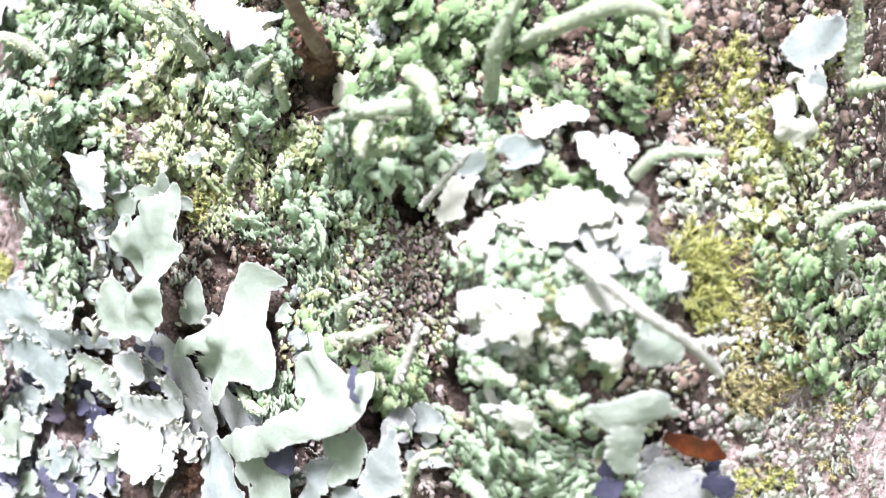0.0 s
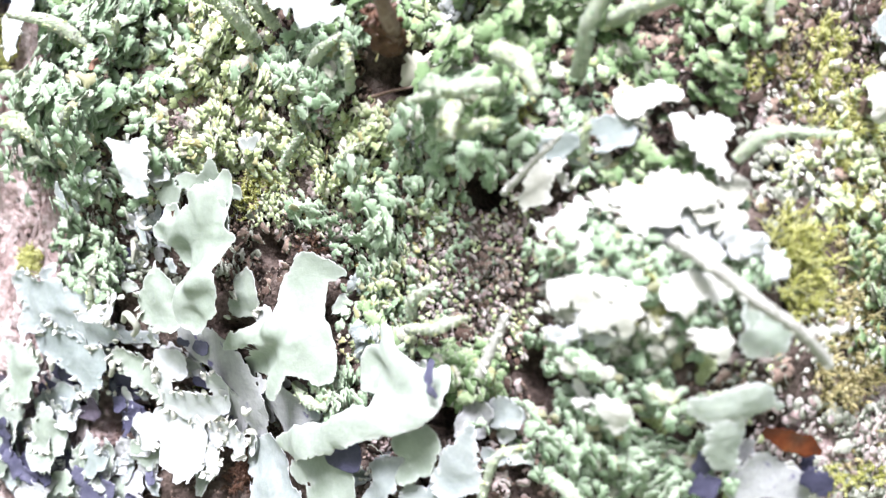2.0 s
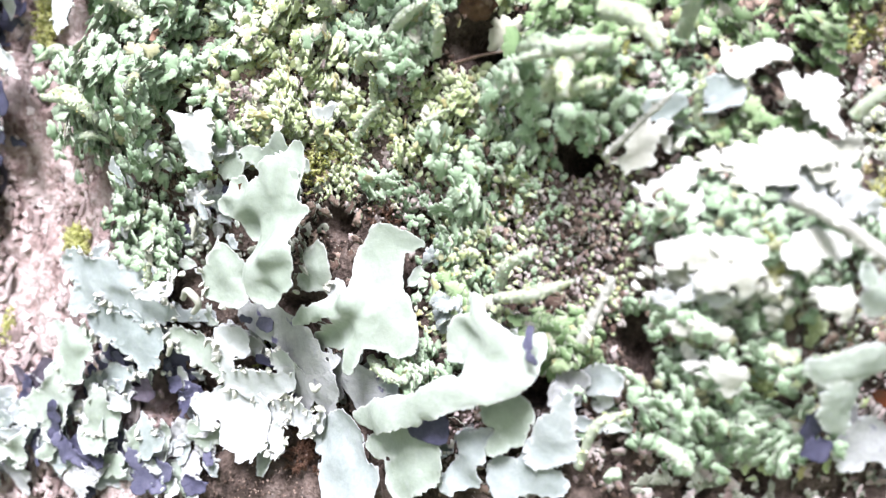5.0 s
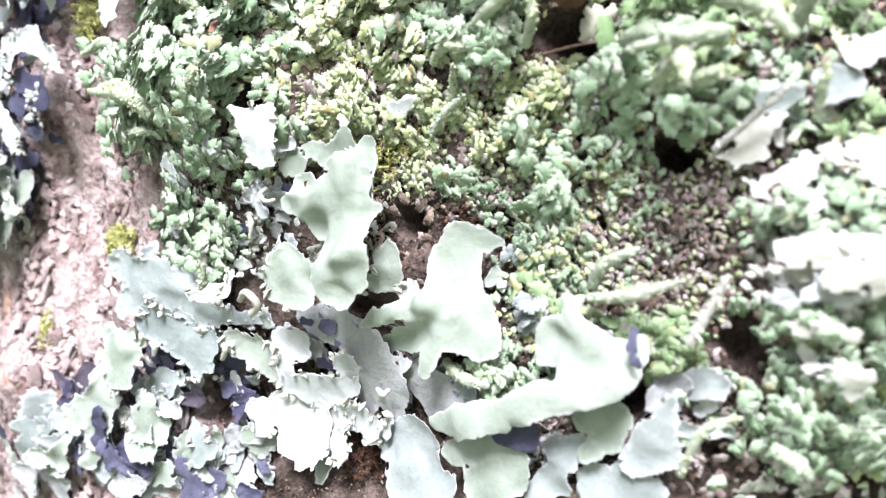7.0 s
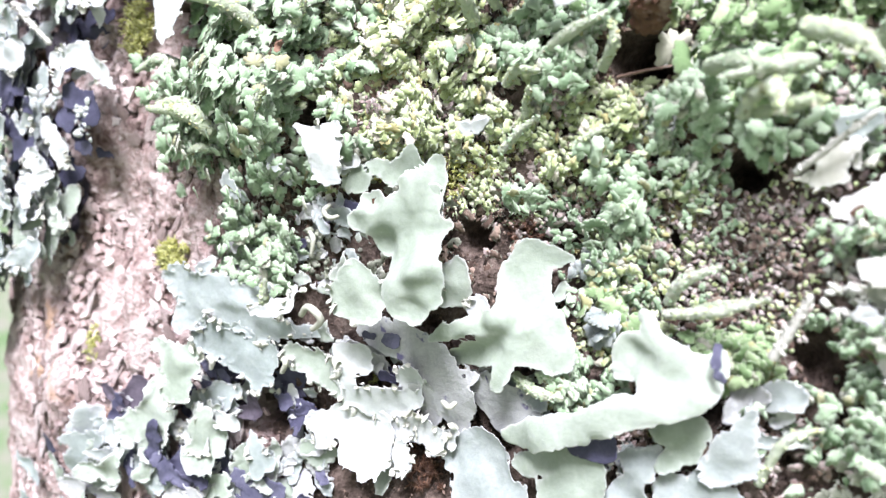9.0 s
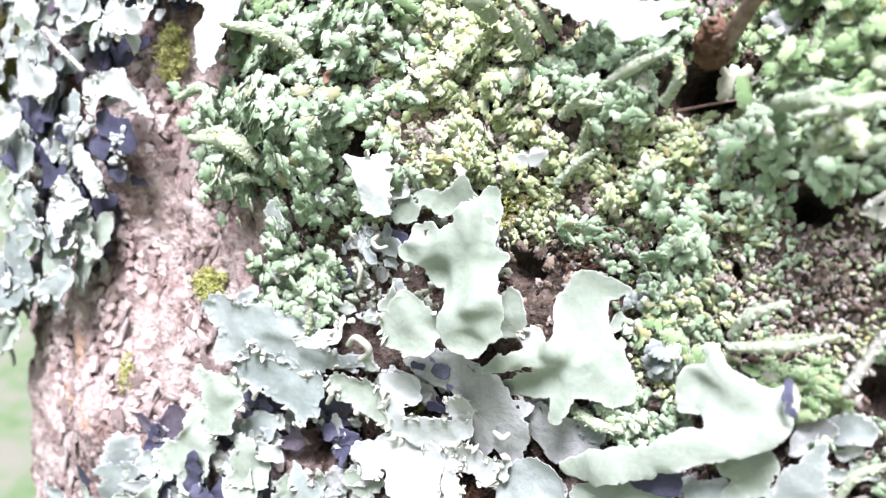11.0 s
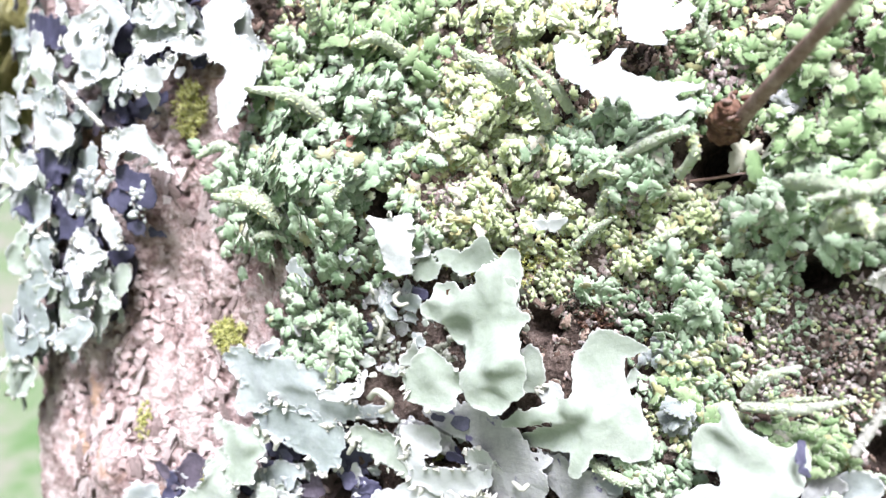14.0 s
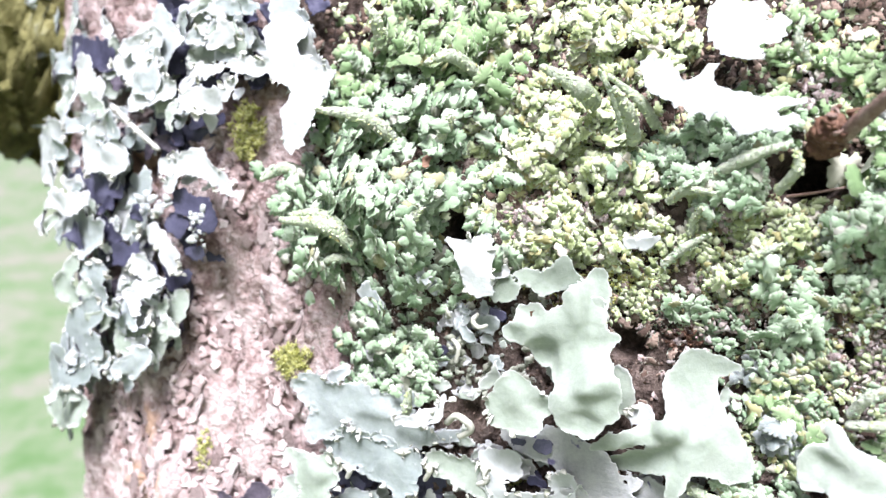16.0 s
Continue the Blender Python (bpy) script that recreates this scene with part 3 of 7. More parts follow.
def stem(run, wide, label, material, name="dead_twig", category="twig", tip=0.6):
    pts = [place(*p) for p in run]
    radii = np.linspace(1, tip, len(pts)) * wide / 2000
    ob = thing(name, *run[0][:2], label, category)
    join_under("shaft", rod(pts, radii, material, 10, 36, 0.24, len(pts)), ob)
    if wide > 0.7:
        mealy(pts, radii, SCALE_WHITE, ob, int(40 * wide), 0.5, len(pts) + int(10 * wide), "pale lichen crust")
    return ob


# ---- moss ----
def tuft(s, z, rs, rz, label, material, length=2.5, count=260, seed=0, wide=0.11, upward=0.5, h=0.0):
    """A moss tuft: short shoots that bristle with fine tapering leaflets, uneven in outline."""
    rng = np.random.default_rng(seed + 77)
    shoots = max(12, count // 5)
    r, a = rng.random(shoots) ** 0.6, rng.uniform(0, 2 * np.pi, shoots)
    ps, pz = s + rs * r * np.cos(a), z + rz * r * np.sin(a)
    keep = grain(ps * 0.7, pz * 0.7, 0, seed) > -0.35
    ps, pz = ps[keep], pz[keep]
    shoots = len(ps)
    along, up, out = axes_at(ps, pz)
    aim = out * rng.uniform(0.3, 1.0, shoots)[:, None] + up * rng.uniform(-0.3, upward + 0.3, shoots)[:, None] + along * rng.normal(0, 0.6, shoots)[:, None]
    aim /= np.linalg.norm(aim, axis=1, keepdims=True)
    tall = 0.55 * length * rng.uniform(0.5, 1.3, shoots) / 1000
    each = 15
    foot = place(ps, pz, h - 0.3)
    f = rng.random((shoots, each))
    root = (foot[:, None] + aim[:, None] * (tall[:, None] * f)[..., None]).reshape(-1, 3)
    way = (0.7 * aim[:, None] + rng.normal(0, 0.6, (shoots, each, 3))).reshape(-1, 3)
    way /= np.linalg.norm(way, axis=1, keepdims=True)
    n = len(root)
    side = np.cross(way, rng.normal(size=(n, 3)))
    side /= np.linalg.norm(side, axis=1, keepdims=True)
    nor = np.cross(way, side)
    reach = (length * rng.uniform(0.2, 0.55, n) / 1000)[:, None]
    w = wide / 1000
    pts = [root + side * w * 0.6, root - side * w * 0.6, root + nor * w * 0.4]
    mid = root + reach * 0.5 * way
    pts += [mid + side * w, mid - side * w, mid + nor * w * 0.5, root + reach * (way + 0.15 * nor)]
    q = np.stack(pts, 1).reshape(-1, 3)
    tri = np.array([(0, 1, 4), (0, 4, 3), (1, 2, 5), (1, 5, 4), (2, 0, 3), (2, 3, 5), (3, 4, 6), (4, 5, 6), (5, 3, 6)])
    faces = (tri[None] + 7 * np.arange(n)[:, None, None]).reshape(-1, 3)
    ob = new("moss_tuft", mesh("moss_tuft", q, faces, material))
    return tagged(ob, label, "moss", "moss tufts", "stuff")


# ---- the ground, the distance ----
def ground():
    n = 80
    edge = np.concatenate([-np.geomspace(400, 0.3, n // 2), np.geomspace(0.3, 400, n // 2)])
    x, y = np.meshgrid(edge, edge + 1.0, indexing="ij")
    far = np.hypot(x, y)
    z = 0.05 * rugged(x * 0.25, y * 0.25, 0, 3) * np.clip(far / 4, 0.2, 1) - 0.02 + 0.30 * np.clip(y - 2.5, 0, 60) ** 1.02
    i, j = np.meshgrid(np.arange(n - 1), np.arange(n - 1), indexing="ij")
    k = (i * n + j).ravel()
    faces = np.stack([k, k + n, k + n + 1, k + 1], 1)
    ob = new("ground", mesh("ground", np.stack([x, y, z], -1).reshape(-1, 3), faces, MEADOW))
    tagged(ob, "pale green meadow with bare earthy patches", "meadow", kind="structure")


# ---- the trunk ----
def trunk():
    fine_s = np.concatenate([np.arange(-125, 105, 0.7), np.arange(105, GIRTH - 125, 6)])
    fine_z = np.concatenate([np.arange(-1330, -90, 40), np.arange(-90, -52, 2), np.arange(-52, 62, 0.7), np.arange(62, 100, 2), np.arange(100, 1500, 40)])
    s, z = np.meshgrid(fine_s, fine_z, indexing="ij")
    near = np.clip((110 - np.abs(z)) / 40, 0, 1)
    furrow = rugged(s * 0.16, z * 0.085, 0, 11, 5)
    plates = -2.3 * np.exp(-(np.abs(furrow) / 0.09)) - 0.7 * np.exp(-np.abs(rugged(s * 0.5, z * 0.22, 0, 23, 3)) / 0.10) + 0.45 * rugged(s * 0.7, z * 0.45, 0, 17, 3) + 0.9 * furrow
    h = plates + hollow(s, z) - 0.3
    p = place(s, z, h)
    swing = 0.02 * np.sin(p[..., 2] * 1.3)
    p[..., 0] += np.where(np.abs(z) > 110, swing - 0.02 * np.sin(1.3 * 1.3), 0) * np.clip((np.abs(z) - 110) / 300, 0, 1)
    foot = 1 + 0.6 * np.exp(-(z + 1300) / 160)
    p[..., 0], p[..., 1] = -0.015 + (p[..., 0] + 0.015) * foot, 0.18 + (p[..., 1] - 0.18) * foot
    a, b = s.shape
    i, j = np.meshgrid(np.arange(a), np.arange(b - 1), indexing="ij")
    k, k2 = (i * b + j).ravel(), (((i + 1) % a) * b + j).ravel()
    owner = new("tree_trunk")
    owner.location = (-0.015, 0.18, 0)
    bpy.context.view_layer.update()
    tagged(owner, "old tree trunk with pinkish flaking bark under lichens", "tree trunk", kind="structure")
    crusted = (lichened(s, z) > 0)[:, :-1].ravel()
    join_under("bark", mesh("bark", p.reshape(-1, 3), np.stack([k, k2, k2 + 1, k + 1], 1), BARK, CRUST, crusted), owner)
    limb = rod([(-0.06, 0.215, 1.330), (-0.115, 0.205, 1.360), (-0.17, 0.205, 1.376), (-0.25, 0.22, 1.400), (-0.42, 0.27, 1.44)], [0.03, 0.026, 0.022, 0.020, 0.014], MOSS_BARK, 60, 220, 0.34, 5)
    join_under("limb", limb, owner, "dark mossy side limb")
    return owner


def limb_cover():
    """Grey lichen scales and moss on the mossy side limb."""
    rng = np.random.default_rng(31)
    for name, label, material, count, size, kind in (("leafy_lichen", "small grey leafy lichens along a mossy limb", LEAF_BLUE, 260, 0.0048, "lichen"), ("moss_cover", "dark olive moss cover on a side limb", MOSS_BARK, 900, 0.0026, "moss")):
        u, a = rng.uniform(0.15, 0.75, count), rng.uniform(0, 2 * np.pi, count)
        line = np.array([(-0.06, 0.215, 1.330), (-0.115, 0.205, 1.360), (-0.17, 0.205, 1.376), (-0.25, 0.22, 1.400), (-0.42, 0.27, 1.44)])
        mid = np.stack([np.interp(u * 4, range(5), line[:, i]) for i in range(3)], -1)
        out = np.stack([0.15 * np.cos(a), np.cos(a), np.sin(a)], -1)
        out /= np.linalg.norm(out, axis=1, keepdims=True)
        root = mid + out * np.interp(u * 4, range(5), (0.03, 0.026, 0.022, 0.020, 0.014))[:, None]
        ahead = out * 0.6 + rng.normal(0, 0.7, (count, 3))
        ahead /= np.linalg.norm(ahead, axis=1, keepdims=True)
        across = np.cross(out, ahead)
        across /= np.linalg.norm(across, axis=1, keepdims=True)
        turned = np.stack([ahead, across, np.cross(ahead, across)], 1) * (size * rng.uniform(0.5, 1.4, count))[:, None, None]
        shape, polys, soft, rim = THIN[3]
        pts = (np.einsum("pk,nkj->npj", shape, turned) + root[:, None]).reshape(-1, 3)
        faces = (np.array(polys)[None] + (len(shape) * np.arange(count))[:, None, None]).reshape(-1, 3)
        tagged(new(name, mesh(name, pts, faces, material, smooth=np.tile(soft, count))), label, kind, kind="stuff")


def lichened(s, z):
    """Above 0 where lichen crust hides the bark."""
    bare = np.clip((s - 60) / 4, 0, 1) * np.clip((-13 - z) / 3, 0, 1) + np.clip((s - 57) / 3, 0, 1) * np.clip((74 - s) / 3, 0, 1) * np.clip((z - 8) / 3, 0, 1)
    return s + 41 - 140 * bare + 0.25 * np.clip(z - 6, -20, 40) + 5 * grain(s * 0.2, z * 0.2, 0, 71) + 3 * grain(s * 0.6, z * 0.6, 0, 73)


def flakes(tree, count=300):
    """Bark flakes over the bare bark: thin curling plates."""
    rng = np.random.default_rng(9)
    shapes = []
    for i in range(14):
        t = np.linspace(0, 2 * np.pi, 9, endpoint=False) + rng.uniform(-0.2, 0.2, 9)
        r = rng.uniform(0.55, 1.2, 9)
        x, y = np.cos(t) * r * 0.5, np.sin(t) * r * 0.5
        bow = 0.18 * (x**2 * 4 - 0.3) * rng.uniform(-1, 1)
        top = np.stack([x, y, bow + 0.05], -1)
        inner = top * (0.7, 0.7, 1) + (0, 0, 0.03)
        low = np.stack([x * 1.03, y * 1.03, bow - 0.12], -1)
        points = np.concatenate([low, top, inner, [[0, 0, 0.07]]])
        faces = [(9 * k + j, 9 * k + (j + 1) % 9, 9 * k + 9 + (j + 1) % 9, 9 * k + 9 + j) for k in (0, 1) for j in range(9)] + [(18 + j, 18 + (j + 1) % 9, 27) for j in range(9)]
        shapes.append(mesh("bark_flake", points, faces, FLAKE, flat=True))
    made = 0
    while made < count:
        s, z = rng.uniform(-104, -36), rng.uniform(-48, 26)
        if lichened(s, z) > -1.0:
            continue
        a, b, n = (v for v in axes_at(np.array(s), np.array(z)))
        g = rng.normal(0, 0.5)
        u, v = np.cos(g) * a + np.sin(g) * b, -np.sin(g) * a + np.cos(g) * b
        n2 = n + 0.22 * rng.normal() * a + 0.22 * rng.normal() * b
        n2 /= np.linalg.norm(n2)
        u = np.cross(v, n2)
        wide, tall = rng.uniform(0.8, 3.0) / 1000, rng.uniform(1.2, 5.0) / 1000
        at = place(s, z, rng.uniform(-0.5, 0.15)) - np.array(tree.location)
        ob = part("bark_flake", shapes[made % 14], tree)
        m = Matrix.Identity(4)
        for k, col in enumerate((u * wide, v * tall, n2 * 0.0016, at)):
            for j in range(3):
                m[j][k] = col[j]
        ob.matrix_basis = m
        made += 1
    points, faces, base = [], [], 0
    for i in range(2600):
        s, z = rng.uniform(-104, -34), rng.uniform(-48, 28)
        if lichened(s, z) > 0 or grain(s * 0.12, z * 0.09, 0, 91) < -0.25:
            continue
        a, b, n = (v for v in axes_at(np.array(s), np.array(z)))
        n2 = n + 0.16 * rng.normal() * a + (0.08 + 0.16 * rng.normal()) * b
        n2 /= np.linalg.norm(n2)
        g = rng.normal(0, 0.6)
        v = -np.sin(g) * a + np.cos(g) * b
        u = np.cross(v, n2)
        t = np.linspace(0, 2 * np.pi, 7, endpoint=False)
        r = rng.uniform(0.35, 1.2, 7) * 0.5
        wide, tall = rng.uniform(0.7, 2.8) / 1000, rng.uniform(0.6, 2.4) / 1000
        at = place(s, z, rng.uniform(-0.6, -0.1))
        top = at + (np.cos(t) * r * wide)[:, None] * u + (np.sin(t) * r * tall)[:, None] * v + rng.uniform(0, 0.0002, 7)[:, None] * n2
        low = at + 1.05 * (top - at) - 0.0006 * n2
        points += [top, low]
        faces += [(base, base + j, base + j + 1) for j in range(1, 6)]
        for j in range(7):
            e = (j + 1) % 7
            faces += [(base + j, base + 7 + j, base + 7 + e), (base + j, base + 7 + e, base + e)]
        base += 14
    join_under("bark_crumb", mesh("bark_crumb", np.concatenate(points), np.array(faces), FLAKE, flat=True), tree, "small pale bark flakes", "stuff")


def crust(s, z, rs, rz, label, material, size=0.9, count=350, seed=0, shapes=None, name="lichen_crust", **more):
    """A thin crust of lichen grains."""
    if material is FLAKE:
        size = 0.7 * size
    return cushion(s, z, rs, rz, 0, label, material, size, count, 0.5, seed, 8, (0, 25), 0.2, shapes or GRAINS, name=name, **more)


def frill(s, z, rs, rz, label, count=9, size=4.0, seed=0, high=(1.0, 6.0), tops=None, under=None, curl=0.9, ragged=0.35, turn=0.0, **more):
    """A crowd of small curled lobes that overlap like shingles: one leafy lichen, each lobe a part."""
    rng = np.random.default_rng(seed + 500)
    owner = thing("leafy_lichen", s, z, label, "lichen", "leafy lichens")
    c, d = np.cos(np.radians(turn)), np.sin(np.radians(turn))
    for i in range(count):
        r, a = np.sqrt(rng.random()), rng.uniform(0, 2 * np.pi)
        u, v = rs * r * np.cos(a), rz * r * np.sin(a)
        ps, pz = s + u * c - v * d, z + u * d + v * c
        big = size * rng.choice((0.65, 0.85, 1.0, 1.5))
        h, w, ang = rng.uniform(*high), big * rng.uniform(0.28, 0.5), rng.uniform(0, 2 * np.pi)
        strokes = []
        for k in range(rng.integers(2, 4)):
            g = ang + rng.uniform(-1.3, 1.3) * (k > 0) + k * 1.6
            far, tilt = big * rng.uniform(0.45, 1.0), rng.uniform(-1.6, 1.6)
            strokes.append([(ps, pz, h, w), (ps + 0.6 * far * np.cos(g), pz + 0.6 * far * np.sin(g), h + 0.5 * tilt, w * 0.8),
                            (ps + far * np.cos(g), pz + far * np.sin(g), h + tilt, w * rng.uniform(0.45, 0.8))])
        top = (tops or [LEAF, LEAF_BLUE, LEAF_WHITE])[rng.integers(0, len(tops or [1, 2, 3]))]
        join_under("lobe", sheet(strokes, ragged, curl * rng.uniform(0.5, 1.5), 0.5, seed * 31 + i, top, under or UNDER, cell=0.33, **more), owner)
    return owner


# ---- the place ----
ground()
tree = trunk()
limb_cover()

# leafy lichens in the middle of the trunk
broad = leafy([[(-4.7, -9.2, 9.5, 2.89), (-3.5, -5.8, 12, 3.95), (-5.9, -2.8, 7.5, 3.98), (-6.0, 0.8, 8, 4.06)], [(-8.1, 1.5, 8.5, 2.7), (-12.3, 1.5, 8, 2.39), (-14.7, 0.9, 7, 1.24)], [(-10.5, -1.9, 6, 1.75)], [(-11.3, 2.9, 6.5, 2.14), (-12.8, 3.6, 6, 1.21)], [(-4.8, 2.2, 9, 2.07), (-5.0, 5.0, 8.5, 1.96)], [(-3.9, 2.1, 6, 1.59), (-3.0, 5.6, 5.5, 1.72), (-2.8, 7.5, 5, 1.59)], [(-3.5, -0.7, 7, 1.91), (-0.7, -0.1, 6.5, 0.65)], [(-2.1, -7.7, 10.5, 2.39), (-6.0, -8.0, 10.5, 3.21)]], "broad pale grey-green leafy lichen with lobed rim", ragged=0.2, curl=0.35, wave=0.45, notch=0.45, seed=2, cell=0.22)
leafy([[(-14.7, -6.7, 8, 2.7), (-15.5, -9.2, 8, 2.94), (-13.1, -10.3, 8, 2.3)], [(-12.9, -6.5, 7, 1.45), (-11.0, -8.8, 6.5, 1.41)]], "", owner=broad, ragged=0.25, curl=0.6, wave=0.6, notch=0.6, seed=3, cell=0.22, beads=8)
leafy([[(-1.6, -5.9, 3.5, 2.07), (-1.9, -8.1, 3.5, 2.07), (-4.1, -9.1, 3.5, 1.61)]], "", owner=broad, ragged=0.2, curl=0.5, seed=4, beads=8)
leafy([[(0.9, -10.3, 3, 1.87)]], "", owner=broad, ragged=0.2, curl=0.3, seed=41, top=LEAF_WHITE)
leafy([[(-17.7, -3.2, 5, 0.32), (-18.5, -5.5, 5, 0.95), (-19.8, -6.3, 5, 0.96)]], "", owner=broad, ragged=0.2, curl=0.4, seed=42)
leafy([[(-22.0, 13.3, 5, 0.61), (-20.2, 12.5, 5, 1.14), (-19.1, 10.0, 5.5, 2.15), (-18.5, 7.6, 5.5, 2.12)], [(-17.5, 12.6, 5, 1.25), (-18.4, 10.8, 5, 1.63)]], "white leafy lichen lobe beside a dark hollow", top=LEAF_WHITE, curl=0.6, ragged=0.25, seed=5, beads=8)
leafy([[(-11.2, 7.4, 3, 1.77), (-7.9, 8.2, 3, 1.91), (-6.2, 7.1, 3, 1.59)], [(-16.0, 6.6, 2.5, 1.93), (-17.7, 5.9, 2.5, 1.25)], [(-13.5, 8.1, 2.5, 1.43)]], "small shaded grey-green lichen lobes", top=LEAF, curl=0.3, seed=6)
star = leafy([[(8.8, -12.3, 6, 3.53), (7.3, -9.1, 3.5, 3.18), (7.1, -6.4, 3, 3.02), (7.9, -4.2, 3, 2.41), (10.6, -4.1, 3, 1.41), (12.5, -4.2, 3, 0.5)], [(6.2, -5.7, 3, 1.98), (4.8, -5.1, 3, 0.64)], [(9.3, -13.7, 5.5, 3.53), (11.4, -15.0, 4.5, 2.83), (13.1, -16.5, 4, 0.85)], [(11.1, -12.1, 4.5, 2.09), (12.3, -13.1, 4, 1.14)], [(5.8, -15.0, 6, 2.15), (5.0, -18.0, 6, 1.14), (4.5, -19.3, 6, 0.96)], [(5.7, -11.1, 7.5, 1.75), (1.9, -12.1, 7, 1.27), (-2.3, -13.2, 6, 0.96), (-5.5, -14.5, 5, 0.4)], [(4.5, -15.0, 4.5, 2.09), (0.2, -15.9, 3, 1.6), (-2.9, -16.8, 2.5, 1.14), (-4.3, -18.0, 2, 0.71)], [(2.3, -12.1, 4, 1.58), (2.0, -11.0, 4, 0.72)]], "pale green lichen lobe with torn angular tips", ragged=0.16, curl=0.25, wave=0.35, notch=0.35, lobing=0.8, seed=7, cell=0.2)
leafy([[(0.1, -20.7, 2, 2.67), (3.1, -22.9, 2, 3.21), (6.1, -22.9, 1.5, 2.9)], [(-3.1, -23.8, 1.5, 1.62)]], "shaded grey lichen sheet under a pale lobe", top=LEAF_OLD, curl=0.3, seed=71)
leafy([[(6.5, -21.2, 2, 1.14), (8.6, -21.7, 2, 1.45)]], "shaded grey lichen lobe", top=LEAF_BLUE, curl=0.3, seed=72)
rolled = leafy([[(21.7, -14.4, 5, 2.68), (25.2, -16.0, 6.5, 3.21), (27.6, -16.3, 7, 2.44), (29.0, -15.6, 6, 1.38), (29.8, -13.7, 5, 0.38)], [(24.7, -14.2, 6.5, 1.85), (23.3, -12.4, 6.5, 1.11), (22.6, -10.2, 6.0, 0.75)], [(20.1, -16.3, 5, 1.13)], [(27.1, -18.1, 8, 2.1), (24.3, -19.5, 8.5, 1.63), (20.6, -20.5, 8.5, 1.91), (16.2, -22.7, 8, 1.76), (9.6, -24.4, 7, 2.09), (5.8, -25.1, 6, 1.07)]], "broad pale grey-green leafy lichen with a rolled dark rim", curl=-0.7, wave=0.4, ragged=0.15, notch=0.3, seed=8, cell=0.22)
leafy([[(24.4, -22.8, 4, 1.48), (26.7, -22.4, 3.5, 1.76), (26.1, -24.9, 3, 1.3), (24.4, -26.3, 3, 1.09)]], "", owner=rolled, top=LEAF, curl=0.2, seed=9)
leafy([[(29.6, -12.9, 7.5, 0.37), (29.4, -14.4, 8, 0.37), (29.6, -15.7, 8, 0.37), (30.0, -16.2, 7.5, 0.3)]], "rolled blue-black rim", owner=rolled, top=INK, ragged=0.08, curl=0.2, wave=0.1, seed=10)
# INK sheet below the roll: its shade put into the colour
leafy([[(18.0, -24.9, 5, 1.83), (15.1, -25.2, 5, 1.59)]], "blue-black sheet coloured as the shade under the roll", owner=rolled, top=INK, ragged=0.15, curl=0.1, wave=0.1, seed=101)
leafy([[(-5.6, -29.7, 3, 2.58), (0.4, -30.1, 4, 4.7), (-0.2, -34.0, 4, 4.45), (4.6, -33.3, 4, 2.89)]], "grey-green leafy lichen sheet cracked across", top=LEAF_BLUE, curl=0.3, wave=0.7, seed=11, cell=0.22)
leafy([[(6.8, -28.9, 4, 1.42), (12.5, -27.7, 4.5, 2.86), (14.5, -29.4, 4, 3.54), (11.3, -31.9, 4, 2.77)]], "broad pale lichen sheet with a cracked rim", top=LEAF, curl=0.4, wave=0.5, seed=18)
leafy([[(32.5, -19.4, 5, 0.3), (32.0, -21.6, 4.5, 0.99), (30.7, -24.4, 4, 2.26), (29.0, -26.6, 3, 1.63), (32.0, -26.1, 3.5, 0.99)]], "blue-grey triangular lichen lobe with a toothed edge", top=LEAF_BLUE, curl=0.3, wave=0.2, ragged=0.3, notch=1.1, lobing=1.1, seed=12)
leafy([[(20.7, -26.8, 3, 1.63), (22.9, -25.9, 3, 1.3), (19.8, -30.1, 2.5, 2.14), (18.1, -31.6, 2.5, 1.72)]], "shaded grey-green lichen lobe", top=LEAF_BLUE, curl=0.2, notch=1.0, seed=13)
leafy([[(24.9, -30.0, 2, 2.53), (28.3, -29.0, 2, 1.85), (29.9, -29.9, 2, 1.85)]], "blue-grey crusted lobe low on the bark", top=LEAF_BLUE, curl=0.2, ragged=0.5, notch=1.4, lobing=0.9, seed=14)
bluegrey = leafy([[(-49.5, -6.2, 4.5, 1.38), (-44.0, -8.5, 5, 3.2), (-36.4, -9.4, 5, 2.92), (-31.3, -8.6, 4.5, 1.6)], [(-47.6, -5.4, 4.5, 1.61), (-44.1, -7.0, 5, 2.08)], [(-43.8, -11.1, 5, 2.78), (-46.5, -13.3, 5, 1.91)], [(-38.3, -11.9, 4.5, 2.52), (-32.8, -13.6, 4.5, 2.67), (-29.0, -14.0, 4, 1.36)]], "blue-grey leafy lichen with upturned white rims", top=LEAF_BLUE, curl=0.8, ragged=0.5, notch=1.5, lobing=0.75, seed=27, cell=0.22, beads=18)
leafy([[(-43.3, -15.3, 4.5, 2.76), (-37.2, -16.5, 5, 3.53), (-33.7, -19.1, 5.5, 2.94), (-34.2, -22.2, 5.5, 0.98)], [(-32.0, -17.4, 5, 1.6)]], "", owner=bluegrey, top=LEAF_BLUE, curl=0.7, ragged=0.5, notch=1.5, lobing=0.75, seed=28, cell=0.22, beads=18)
leafy([[(-49.6, -17.1, 6, 1.78), (-46.4, -19.7, 7, 3.39), (-47.6, -23.2, 6.5, 2.35), (-48.8, -25.0, 6, 1.18)], [(-44.8, -17.5, 6, 1.91)], [(-44.5, -21.0, 6, 1.27)]], "", owner=bluegrey, top=LEAF, curl=0.9, ragged=0.5, notch=1.5, lobing=0.75, seed=29, cell=0.22, beads=18)
